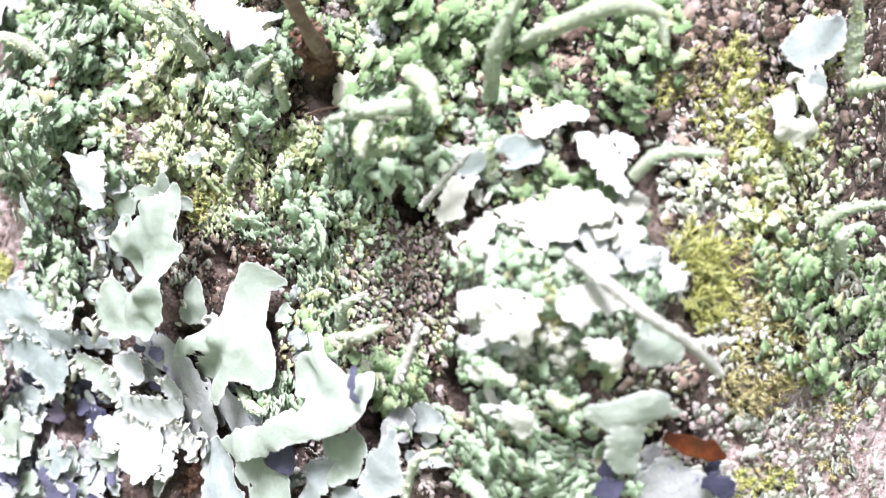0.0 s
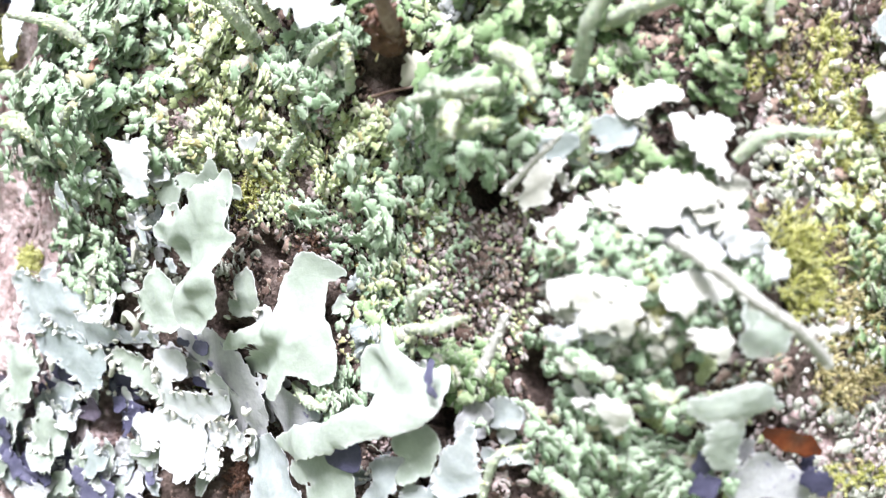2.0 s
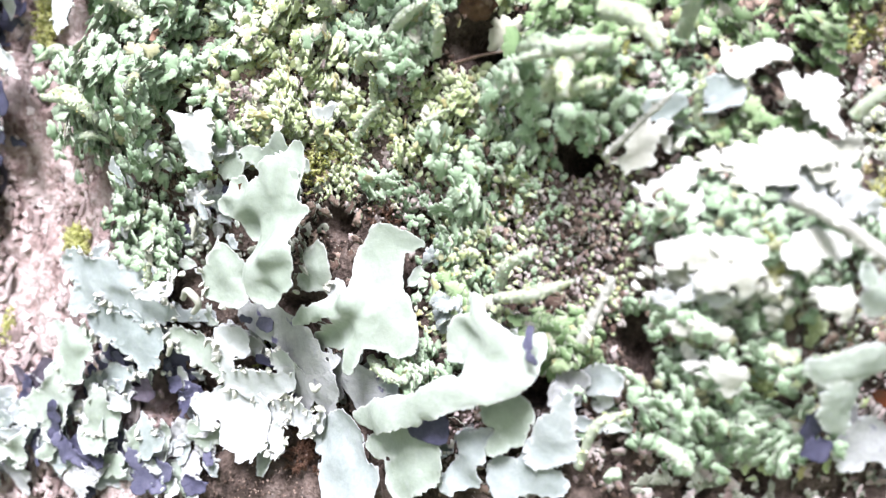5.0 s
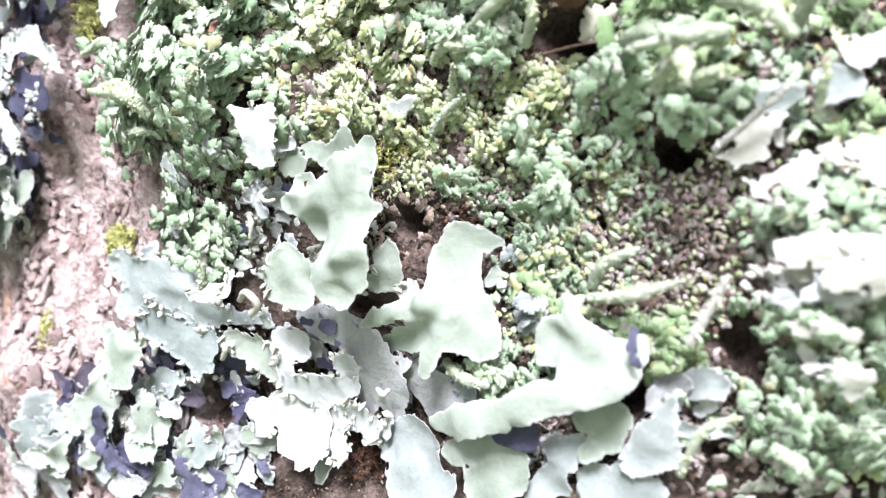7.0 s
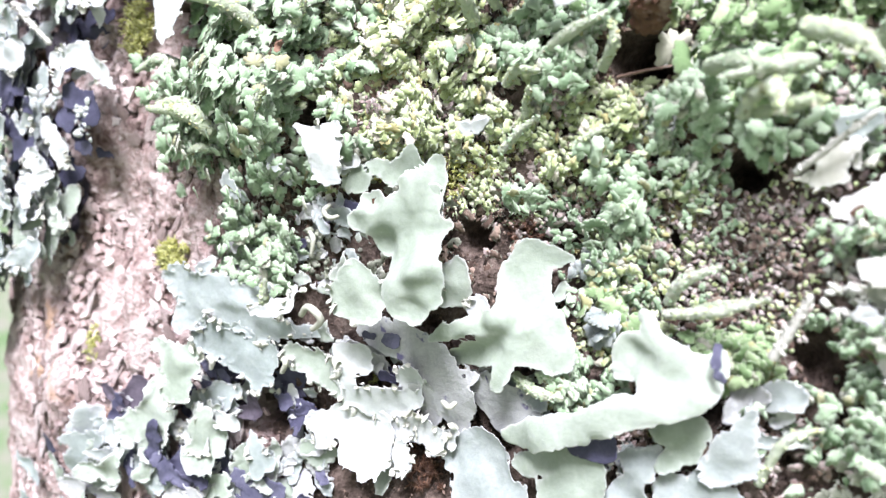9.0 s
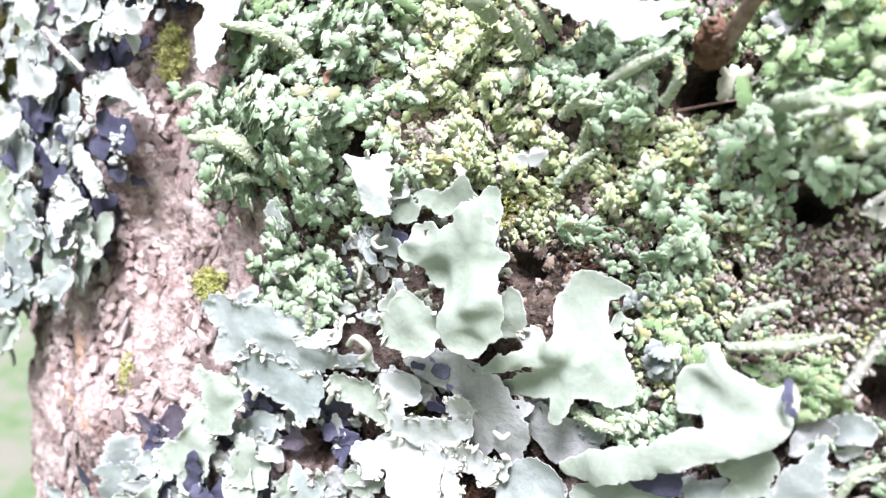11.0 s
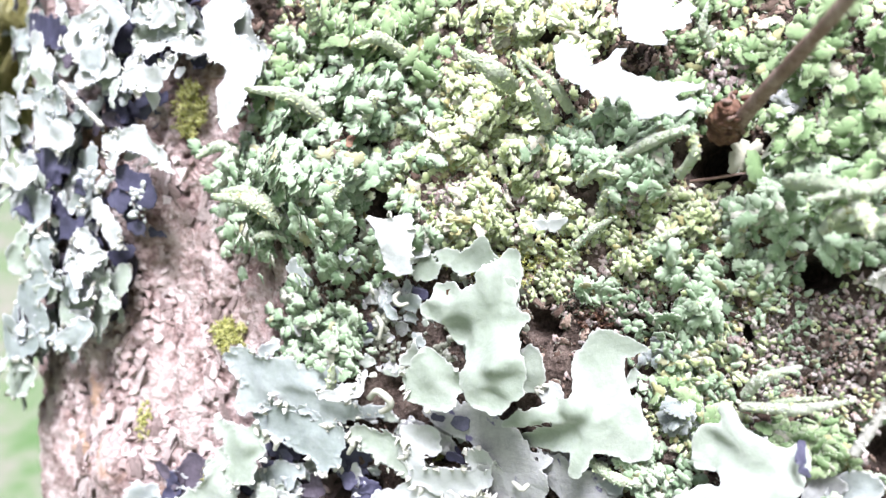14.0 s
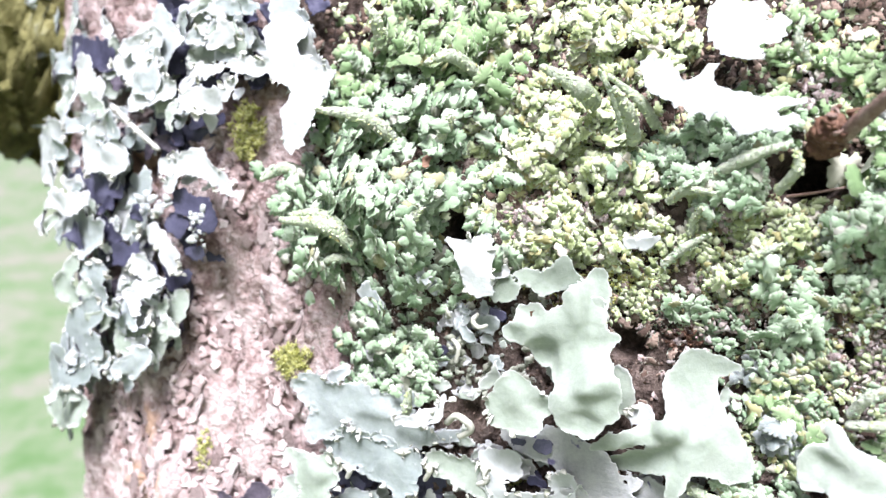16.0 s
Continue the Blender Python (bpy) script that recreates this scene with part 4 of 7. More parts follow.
leafy([[(-27.2, -18.3, 4, 2.15), (-23.6, -19.6, 5, 2.32), (-21.9, -22.0, 5, 1.25)], [(-29.0, -17.4, 4, 1.17)]], "", owner=bluegrey, top=LEAF, curl=0.8, ragged=0.5, seed=31, beads=18)
leafy([[(-33.5, -11.3, 6, 0.53), (-29.4, -11.0, 6.5, 1.06), (-26.4, -10.2, 6.5, 0.89), (-25.6, -8.5, 6.5, 0.71)]], "", owner=bluegrey, top=LEAF_WHITE, curl=0.6, seed=30, beads=8)
leafy([[(-46.8, -26.0, 2, 1.76), (-42.1, -24.8, 2.5, 2.35), (-39.4, -23.4, 2, 1.17)], [(-43.2, -26.9, 2.5, 1.94)]], "blue-grey lichen tongue over a dark hollow", top=LEAF_BLUE, curl=0.6, seed=15, beads=8)
leafy([[(-44.7, -27.4, 3.5, 1.17), (-39.9, -27.8, 4.5, 1.44), (-38.4, -28.8, 4, 0.68)], [(-48.1, -30.3, 3, 1.17), (-45.0, -31.7, 3.5, 1.92)]], "small white curled lichen lobes by a dark hollow", top=LEAF_WHITE, curl=0.9, seed=16, beads=18)
leafy([[(-44.2, -18.3, 1, 2.34), (-42.7, -21.2, 1, 2.54)], [(-31.2, -21.2, 0.5, 2.52), (-33.3, -23.4, 0.5, 1.56)]], "blue-black lichen pad in a hollow", top=INK, ragged=0.5, seed=17)
leafy([[(-21.1, -17.2, 3, 1.28), (-18.1, -18.0, 3.5, 1.97)], [(-20.7, -20.2, 4.5, 2.01), (-19.9, -23.4, 5, 1.65), (-16.2, -24.0, 5, 2.15), (-13.2, -23.9, 4, 2.22)], [(-10.5, -20.5, 3.5, 2.22), (-10.8, -23.0, 3.5, 1.94)]], "white lichen lobes beside a moss tuft", top=LEAF_WHITE, curl=0.7, seed=19, beads=18)
split = leafy([[(-26.3, -27.5, 4, 1.59), (-22.0, -27.4, 5, 3.0), (-17.1, -28.4, 5.5, 3.36), (-17.7, -31.9, 5.5, 3.02)], [(-20.0, -30.9, 5.5, 2.85)], [(-24.8, -29.8, 4.5, 1.59)]], "whitish leafy lichen split by dark cracks", top=LEAF_WHITE, curl=0.5, ragged=0.35, notch=0.8, seed=22, cell=0.22, beads=8)
leafy([[(-13.2, -30.0, 5.5, 1.34), (-12.3, -32.4, 5.5, 1.54)]], "", owner=split, top=LEAF_WHITE, curl=0.5, seed=23, beads=8)
leafy([[(-13.8, -27.8, 4.5, 2.15), (-9.1, -27.4, 4.5, 1.62)], [(-7.6, -28.5, 4.5, 2.13)]], "", owner=split, top=LEAF_WHITE, curl=0.7, seed=24, beads=18)
leafy([[(-17.4, -14.0, 1.5, 2.15), (-11.5, -15.2, 2.5, 2.94), (-6.1, -18.2, 3.5, 3.55), (-4.8, -22.3, 3.5, 3.95), (-4.0, -25.7, 3, 1.94)], [(-10.1, -24.6, 3.2, 3.45), (-12.9, -27.0, 3, 1.76)], [(-0.9, -18.9, 3, 1.37)]], "grey leafy lichen with blue-black flecks", top=LEAF_OLD, curl=0.25, wave=0.6, ragged=0.35, seed=25, cell=0.22)
leafy([[(-12.1, -27.6, 3.5, 0.98), (-13.1, -28.8, 4, 0.81)], [(-4.5, -27.1, 4, 0.96), (-5.2, -28.7, 4, 0.74)]], "small curled grey lichen lobes", top=LEAF_WHITE, curl=0.8, seed=26, beads=18)
leafy([[(-36.9, -29.7, 3.5, 0.77), (-35.6, -32.3, 4, 1.76), (-35.7, -35.2, 4, 1.57)], [(-33.6, -33.8, 4, 1.24)]], "small grey-green tongue of lichen", top=LEAF_BLUE, curl=0.5, seed=32, beads=8)
tuft(22.5, -23.7, 1.2, 0.8, "yellow moss under a pale lichen arm", MOSS, length=1.04, count=160, seed=14)
tuft(-10.6, -33.8, 3.5, 3.3, "fibrous rusty dead moss on wood", RUST, length=2.36, count=300, seed=20)
tuft(-48.8, -25.6, 2.3, 2.6, "olive moss in a cleft of lichen", MOSS_BROWN, length=1.52, count=180, seed=21)
frill(-50.3, -31.5, 8.9, 6.1, "blue-grey leafy lichen of broad scalloped lobes", count=6, size=4.92, tops=[LEAF_BLUE, LEAF_OLD, LEAF, INK], lobing=0.7, notch=1.6, ragged=0.55, high=(1.0, 4.5), seed=34)
frill(-65.5, -36.4, 12.0, 5.5, "blue-grey leafy lichen hugging the bark edge", count=8, size=4.98, tops=[LEAF_BLUE], lobing=0.85, notch=1.2, high=(0.8, 3.0), seed=35)
frill(-41.0, -36.7, 8.0, 4.2, "grey leafy lichen with curled lobes", count=6, size=4.57, tops=[LEAF_BLUE, LEAF], lobing=0.85, notch=1.2, high=(0.8, 3.0), seed=36)
frill(-27.9, -35.8, 5.6, 3.1, "flecked grey lichen in a hollow of the bark", count=8, size=2.50, tops=[LEAF_OLD, LEAF_BLUE], lobing=0.85, notch=1.2, high=(0.2, 1.5), seed=37)
frill(-21.2, -0.1, 4.5, 3.9, "small grey frilled lichen in shade", count=12, size=1.50, tops=[LEAF_BLUE, LEAF], lobing=0.85, notch=1.2, high=(0.2, 2.5), curl=0.6, seed=38)
frill(-43.8, -25.1, 6.2, 4.3, "small grey lichen lobes with dark undersides", count=12, size=1.99, tops=[LEAF_BLUE, LEAF, INK], lobing=0.85, notch=1.2, high=(0.2, 2.5), curl=0.8, seed=39)
frill(-30.7, -19.4, 7.8, 5.0, "small curled grey lichen lobes in a dark hollow", count=10, size=1.60, tops=[LEAF_BLUE, LEAF, INK], lobing=0.85, notch=1.2, high=(0.2, 2.0), curl=0.8, seed=40)

# white leafy lichens above
leafy([[(5.4, 33.0, 6.5, 0.9), (6.7, 30.5, 7.0, 1.7), (11.1, 28.0, 7.5, 1.6)], [(11.0, 28.4, 7.5, 1.5), (12.6, 31.0, 6.5, 0.6)], [(11.1, 28.0, 7.5, 1.8), (15.2, 26.7, 8.0, 1.5), (18.5, 25.6, 8.0, 1.0), (21.8, 25.9, 8.5, 0.3)], [(15.2, 26.5, 8.0, 1.5), (16.5, 23.9, 8.5, 1.2), (15.7, 22.6, 8.0, 0.4)], [(16.5, 25.2, 8.0, 1.3), (19.5, 23.4, 8.5, 0.8), (20.8, 24.1, 8.5, 0.4)], [(11.8, 27.1, 7.5, 0.9), (12.5, 25.0, 7.0, 0.3)]], "bright white leafy lichen with pointed lobes", top=LEAF_WHITE, curl=0.3, wave=0.3, notch=0.9, seed=42)
leafy([[(13.1, 36.0, 5.5, 1.1), (15.3, 34.3, 6.5, 1.7), (17.5, 32.3, 7.5, 1.2), (18.1, 31.4, 7.5, 0.5)], [(15.6, 34.5, 6.5, 1.7), (19.0, 34.3, 6.5, 1.4), (20.1, 35.5, 6.0, 0.8)], [(14.3, 38.2, 5.5, 1.7), (17.0, 36.8, 6.0, 1.8)]], "white leafy lichen high on the trunk", top=LEAF_WHITE, curl=0.3, notch=1.0, seed=43)
leafy([[(1.6, 11.7, 5.0, 0.8), (3.6, 11.6, 5.5, 0.7), (5.2, 11.9, 6.0, 0.4)]], "small white lichen scrap", top=LEAF_WHITE, curl=0.2, ragged=0.2, seed=44)

# the leafy crowd at the trunk edge
leafy([[(-47.9, 45.4, 6, 3.15), (-48.4, 41.0, 7, 2.56), (-43.4, 37.3, 7.5, 2.88), (-45.5, 33.3, 7.5, 2.98), (-46.7, 29.8, 7, 2.11)], [(-51.5, 40.9, 6.5, 1.42), (-57.0, 42.2, 6.5, 1.22), (-62.8, 42.2, 6.5, 1.05), (-65.9, 41.5, 6, 0.58)]], "white leafy lichen lobes beside green scales", top=LEAF_WHITE, under=UNDER, seed=46, curl=0.7, ragged=0.4, notch=0.9, beads=12)
leafy([[(-63.1, 51.2, 5, 2.28), (-59.3, 47.9, 5.5, 2.81), (-56.3, 44.5, 5.5, 1.58)]], "grey-green leafy lichen lobe high on the trunk", top=LEAF, under=UNDER, seed=47, curl=0.6, beads=12)
leafy([[(-71.3, 52.2, 5, 1.89), (-68.9, 47.9, 5.5, 1.77), (-71.1, 44.3, 5.5, 1.23)], [(-74.0, 49.4, 5, 1.44)]], "whitish leafy lichen with a dark underside", top=LEAF_BLUE, under=UNDER, seed=471, curl=0.8, beads=12)
leafy([[(-79.1, 46.1, 5, 2.54), (-72.2, 41.5, 6.5, 3.47), (-75.2, 38.9, 6, 1.91)], [(-89.7, 47.5, 5, 2.36), (-86.6, 43.0, 5.5, 2.88)], [(-69.3, 40.1, 6, 1.72)]], "rounded white lichen lobe", top=LEAF_WHITE, under=UNDER, seed=48, curl=0.8, notch=1.0, beads=12)
leafy([[(-61.3, 37.0, 6.5, 2.46), (-65.7, 38.0, 6, 1.86)], [(-58.2, 37.8, 6.5, 1.57), (-56.0, 40.0, 6.5, 0.7)]], "rounded white lichen lobe", top=LEAF_WHITE, under=UNDER, seed=481, curl=0.7, beads=12)
leafy([[(-99.0, 36.6, 6, 3.68), (-108.1, 34.7, 6, 4.13), (-101.1, 30.4, 6, 2.86)]], "rounded white lichen lobe", top=LEAF_WHITE, under=UNDER, seed=482, curl=0.6, beads=12)
leafy([[(-84.9, 32.5, 6.5, 4.36), (-80.0, 29.9, 6.5, 2.48)], [(-83.2, 34.5, 6, 2.62)]], "rounded white lichen lobe", top=LEAF_WHITE, under=UNDER, seed=483, curl=0.6, beads=12)
leafy([[(-95.3, 38.1, 5, 1.52), (-87.0, 37.7, 5.5, 1.52), (-81.6, 36.7, 5, 1.02)]], "rounded white lichen lobe", top=LEAF_BLUE, under=UNDER, seed=484, curl=0.6, beads=12)
leafy([[(-70.2, 27.9, 6, 1.58), (-64.3, 28.4, 6.5, 1.92), (-60.9, 25.5, 6.5, 1.41), (-57.8, 22.2, 6, 0.72)], [(-68.8, 24.8, 6, 1.52)], [(-72.0, 22.2, 6, 0.79), (-73.4, 20.3, 6, 0.66)]], "white lichen tongue over blue-black pads", top=LEAF_WHITE, under=UNDER, seed=49, curl=0.6, notch=0.9, beads=12)
leafy([[(-73.5, 18.2, 5.5, 1.33), (-71.4, 14.0, 6, 1.76), (-70.8, 11.2, 5.5, 0.8)]], "grey-green hanging lichen lobes", top=LEAF_WHITE, under=UNDER, seed=50, curl=0.6, beads=12)
leafy([[(-71.5, 7.5, 3.5, 1.43), (-74.6, 3.0, 3.5, 2.06), (-76.8, -1.9, 3.5, 1.34)], [(-73.0, 4.8, 3.5, 1.9)]], "grey-green lichen lobe against the bark", top=LEAF, under=UNDER, seed=51, curl=0.2, beads=12)
leafy([[(-77.3, 3.7, 5.5, 2.92), (-80.4, 0.4, 5.5, 2.88), (-77.6, -1.9, 5.5, 2.28)], [(-82.1, 5.1, 5.5, 1.64)]], "grey-green leafy lichen lobe", top=LEAF, under=UNDER, seed=511, curl=0.7, notch=1.0, beads=12)
leafy([[(-87.4, 5.7, 6, 2.63), (-94.5, 2.8, 6, 3.13), (-96.3, -1.6, 6, 3.63), (-87.9, -0.6, 6, 2.62)]], "blue-grey leafy lichen lobe", top=LEAF_BLUE, under=UNDER, seed=512, curl=0.8, notch=1.0, beads=12)
leafy([[(-102.1, -5.2, 6, 3.94), (-92.0, -4.6, 6, 2.7)], [(-84.9, -4.5, 5, 1.91)]], "pale leafy lichen lobe", top=LEAF_BLUE, under=UNDER, seed=513, curl=0.8, beads=12)
leafy([[(-118.0, -12.9, 5.5, 3.98), (-95.4, -11.0, 5.5, 3.44), (-103.4, -13.7, 5.5, 2.91)]], "pale leafy lichen lobe", top=LEAF, under=UNDER, seed=514, curl=0.8, beads=12)
leafy([[(-86.2, 11.0, 6, 2.87), (-90.3, 13.1, 6, 1.79)], [(-85.6, 8.1, 6, 2.15)]], "pale leafy lichen lobe", top=LEAF_BLUE, under=UNDER, seed=515, curl=0.9, notch=1.0, beads=12)
leafy([[(-76.4, 12.9, 6, 1.72), (-73.9, 10.5, 6, 1.14)]], "white leafy lichen lobe", top=LEAF_WHITE, under=UNDER, seed=516, curl=0.8, beads=12)
leafy([[(-93.5, 21.2, 6, 3.14), (-85.7, 18.6, 6.5, 2.38), (-90.1, 16.5, 6, 2.16)]], "white leafy lichen lobe", top=LEAF_BLUE, under=UNDER, seed=517, curl=0.9, notch=1.0, beads=12)
leafy([[(-77.1, 19.4, 6, 1.34), (-79.2, 17.7, 6, 1.24)]], "white leafy lichen lobe", top=LEAF_BLUE, under=UNDER, seed=518, curl=0.9, beads=12)
leafy([[(-67.5, 22.1, 5.5, 2.12), (-63.9, 19.1, 6, 2.46)]], "blue-black lichen pad with a matt face", top=INK, under=UNDER, seed=67, curl=0.2, ragged=0.5, notch=0.8)
leafy([[(-70.0, 18.7, 5, 2.12)]], "blue-black lichen pad with a matt face", top=INK, under=UNDER, seed=68, curl=0.2, ragged=0.5, notch=0.8)
leafy([[(-81.4, 14.6, 5.5, 2.24), (-78.1, 14.8, 5.5, 2.06)]], "blue-black lichen pad with a matt face", top=INK, under=UNDER, seed=69, curl=0.2, ragged=0.5, notch=0.8)
leafy([[(-67.3, 13.8, 5, 1.41)]], "blue-black lichen pad with a matt face", top=INK, under=UNDER, seed=70, curl=0.2, ragged=0.5, notch=0.8)
leafy([[(-62.5, 40.3, 5, 1.53)]], "blue-black lichen pad with a matt face", top=INK, under=UNDER, seed=71, curl=0.2, ragged=0.5, notch=0.8)
leafy([[(-94.1, 26.4, 4.5, 3.66), (-83.6, 25.7, 4.5, 2.15)]], "blue-black lichen pad with a matt face", top=INK, under=UNDER, seed=72, curl=0.2, ragged=0.5, notch=0.8)
leafy([[(-97.6, 52.3, 3, 2.91), (-86.9, 49.4, 3, 2.89)]], "blue-black lichen pad with a matt face", top=INK, under=UNDER, seed=73, curl=0.2, ragged=0.5, notch=0.8)
frill(-70.4, 44.5, 14.3, 8.6, "grey-white leafy lichen of crowded lobes", count=11, size=4.47, tops=[LEAF_BLUE, LEAF_WHITE, LEAF_BLUE, LEAF], lobing=0.85, notch=1.2, high=(1.0, 6.0), seed=52)
frill(-92.2, 48.4, 11.2, 9.1, "grey leafy lichen at the trunk edge", count=8, size=4.71, tops=[LEAF_WHITE, LEAF_BLUE, LEAF, LEAF_WHITE], lobing=0.85, notch=1.2, high=(0.5, 4.0), seed=53)
frill(-88.9, 25.8, 12.8, 9.9, "grey-white leafy lichen with blue-black undersides", count=11, size=3.71, tops=[LEAF_BLUE, LEAF_WHITE, LEAF_BLUE, INK], lobing=0.85, notch=1.2, high=(1.0, 6.0), seed=54)
frill(-86.0, 5.8, 14.4, 10.8, "blue-grey leafy lichen of crowded curled lobes", count=13, size=3.95, tops=[LEAF_BLUE, LEAF, LEAF_WHITE], lobing=0.85, notch=1.2, high=(1.5, 7.0), seed=55)
frill(-100.6, -5.7, 8.0, 6.4, "blue-grey leafy lichen rounding the trunk edge", count=6, size=3.85, tops=[LEAF_BLUE, LEAF], lobing=0.85, notch=1.2, high=(2.0, 6.0), seed=56)
frill(-55.3, 49.3, 11.2, 5.3, "grey-white leafy lichen high at the trunk edge", count=8, size=4.04, tops=[LEAF_BLUE, LEAF_WHITE, LEAF_BLUE, INK], lobing=0.85, notch=1.2, high=(1.0, 5.0), seed=57)
frill(-89.2, 31.4, 11.2, 4.8, "grey-white leafy lichen standing off the trunk edge", count=8, size=3.74, tops=[LEAF_BLUE, LEAF_WHITE, LEAF_BLUE], lobing=0.85, notch=1.2, high=(3.0, 9.0), seed=58)
frill(-95.8, 18.4, 8.0, 8.9, "pale leafy lichen standing off the trunk edge", count=11, size=3.21, tops=[LEAF_WHITE, LEAF_BLUE, LEAF, LEAF_WHITE], lobing=0.85, notch=1.2, high=(3.0, 9.0), seed=59)
frill(-97.7, -3.5, 8.0, 9.0, "blue-grey leafy lichen standing off the trunk edge", count=11, size=3.37, tops=[LEAF_BLUE, LEAF], lobing=0.85, notch=1.2, high=(3.0, 9.0), seed=60)
frill(-80.2, 6.1, 8.5, 8.4, "blue-grey leafy lichen of crowded curled lobes", count=11, size=2.92, tops=[LEAF_WHITE, LEAF_BLUE, LEAF, LEAF_WHITE], lobing=0.85, notch=1.2, high=(2.0, 8.0), seed=61)
frill(-75.8, 40.1, 13.0, 6.6, "white leafy lichen of overlapping lobes", count=11, size=3.71, tops=[LEAF_BLUE, LEAF_WHITE, LEAF], lobing=0.85, notch=1.2, high=(2.0, 8.0), seed=62)
frill(-67.3, 49.1, 12.3, 5.5, "white leafy lichen of overlapping lobes", count=11, size=3.84, tops=[LEAF_BLUE, LEAF_WHITE, LEAF_BLUE, LEAF], lobing=0.85, notch=1.2, high=(1.0, 7.0), seed=63)
frill(-51.7, 46.7, 8.8, 5.2, "white leafy lichen of overlapping lobes", count=8, size=3.57, tops=[LEAF_BLUE, LEAF_WHITE, LEAF_BLUE], lobing=0.85, notch=1.2, high=(1.0, 7.0), seed=64)
frill(-83.8, 19.5, 11.2, 4.7, "small white lichen lobes around blue-black pads", count=9, size=2.04, tops=[LEAF_WHITE, INK, LEAF_BLUE], lobing=0.85, notch=1.2, high=(3.0, 8.0), seed=65)
frill(-102.8, 57.0, 14.4, 6.2, "grey leafy lichen high at the trunk edge", count=8, size=4.38, tops=[LEAF_BLUE, LEAF], lobing=0.85, notch=1.2, high=(0.5, 4.0), seed=66)
leafy([[(-15.0, -20.5, 3.5, 1.0), (-14.2, -20.7, 3.5, 1.0)]], "small round blue-black lichen pad", top=INK, under=UNDER, curl=0.3, ragged=0.2, seed=73)
leafy([[(-18.2, 3.2, 2.0, 0.9), (-17.4, 3.0, 2.0, 0.9)]], "small round blue-black lichen pad", top=INK, under=UNDER, curl=0.3, ragged=0.2, seed=74)
leafy([[(-13.3, -15.1, 3.2, 0.9), (-12.4, -15.2, 3.2, 0.9)]], "small round blue-black lichen pad", top=INK, under=UNDER, curl=0.3, ragged=0.2, seed=75)
leafy([[(-16.7, -14.6, 3.0, 0.6), (-16.0, -14.7, 3.0, 0.6)]], "small round blue-black lichen pad", top=INK, under=UNDER, curl=0.3, ragged=0.2, seed=76)

# white frilled lichen on the swelling
frilled = leafy([[(39.9, 0.7, 2.5, 0.98), (41.7, 1.2, 3, 1.15), (43.3, 2.5, 3.5, 0.81)], [(41.2, -1.2, 3, 1.15), (43.1, -0.7, 3, 0.81), (39.6, -1.8, 2.5, 0.54)]], "white frilled lichen with a rust-red fleck", top=SCALE_WHITE, seed=78, ragged=0.3, curl=0.2, wave=0.5, notch=1.3, lobing=1.25, cup=0.12, cell=0.18, thick=0.4, scallop=0.3)
leafy([[(45.0, 3.0, 4, 1.08), (45.6, 1.6, 4, 0.66)], [(44.4, 3.8, 4, 0.49)]], "", top=SCALE_WHITE, seed=79, ragged=0.3, curl=0.2, wave=0.5, notch=1.3, lobing=1.25, cup=0.12, cell=0.18, thick=0.4, scallop=0.3, owner=frilled)
leafy([[(46.4, 3.4, 4.5, 1.18), (47.9, 2.3, 5, 1.47), (49.1, 1.5, 5, 0.9)], [(47.1, 1.1, 5, 0.8)]], "", top=SCALE_WHITE, seed=80, ragged=0.3, curl=0.2, wave=0.5, notch=1.3, lobing=1.25, cup=0.12, cell=0.18, thick=0.4, scallop=0.3, owner=frilled)
leafy([[(49.2, 4.7, 5, 1.37), (51.2, 3.8, 5.5, 1.57)], [(49.9, 2.8, 5, 0.78)]], "", top=SCALE_WHITE, seed=81, ragged=0.3, curl=0.2, wave=0.5, notch=1.3, lobing=1.25, cup=0.12, cell=0.18, thick=0.4, scallop=0.3, owner=frilled)
leafy([[(51.9, 2.1, 5, 1.25), (51.3, 1.0, 5, 0.59)]], "", top=SCALE_WHITE, seed=82, ragged=0.3, curl=0.2, wave=0.5, notch=1.3, lobing=1.25, cup=0.12, cell=0.18, thick=0.4, scallop=0.3, owner=frilled)
leafy([[(54.5, 3.9, 4.5, 1.18), (55.7, 4.5, 4.5, 0.8)], [(54.9, 1.6, 4, 1.03), (53.6, 0.8, 4, 0.71)]], "", top=SCALE_WHITE, seed=83, ragged=0.3, curl=0.2, wave=0.5, notch=1.3, lobing=1.25, cup=0.12, cell=0.18, thick=0.4, scallop=0.3, owner=frilled)
leafy([[(50.9, 10.8, 4, 0.8), (52.1, 9.5, 5, 1.27), (53.1, 7.5, 5.5, 1.41), (53.8, 6.0, 5, 0.88)], [(55.1, 10.3, 4, 0.91), (53.9, 11.1, 4, 0.55)]], "white lichen tongue on the swelling", top=SCALE_WHITE, seed=1, ragged=0.3, curl=0.2, wave=0.5, notch=1.3, lobing=1.25, cup=0.12, cell=0.18, thick=0.4, scallop=0.3)
leafy([[(45.9, 12.7, 4, 0.64), (47.0, 12.9, 4.5, 1.25), (49.1, 13.3, 4.5, 0.9), (50.6, 13.6, 4, 0.63)], [(47.0, 11.5, 4.5, 0.53)]], "white frilled lichen scrap on green scales", top=SCALE_WHITE, seed=96, ragged=0.3, curl=0.2, wave=0.5, notch=1.3, lobing=1.25, cup=0.12, cell=0.18, thick=0.4, scallop=0.3)
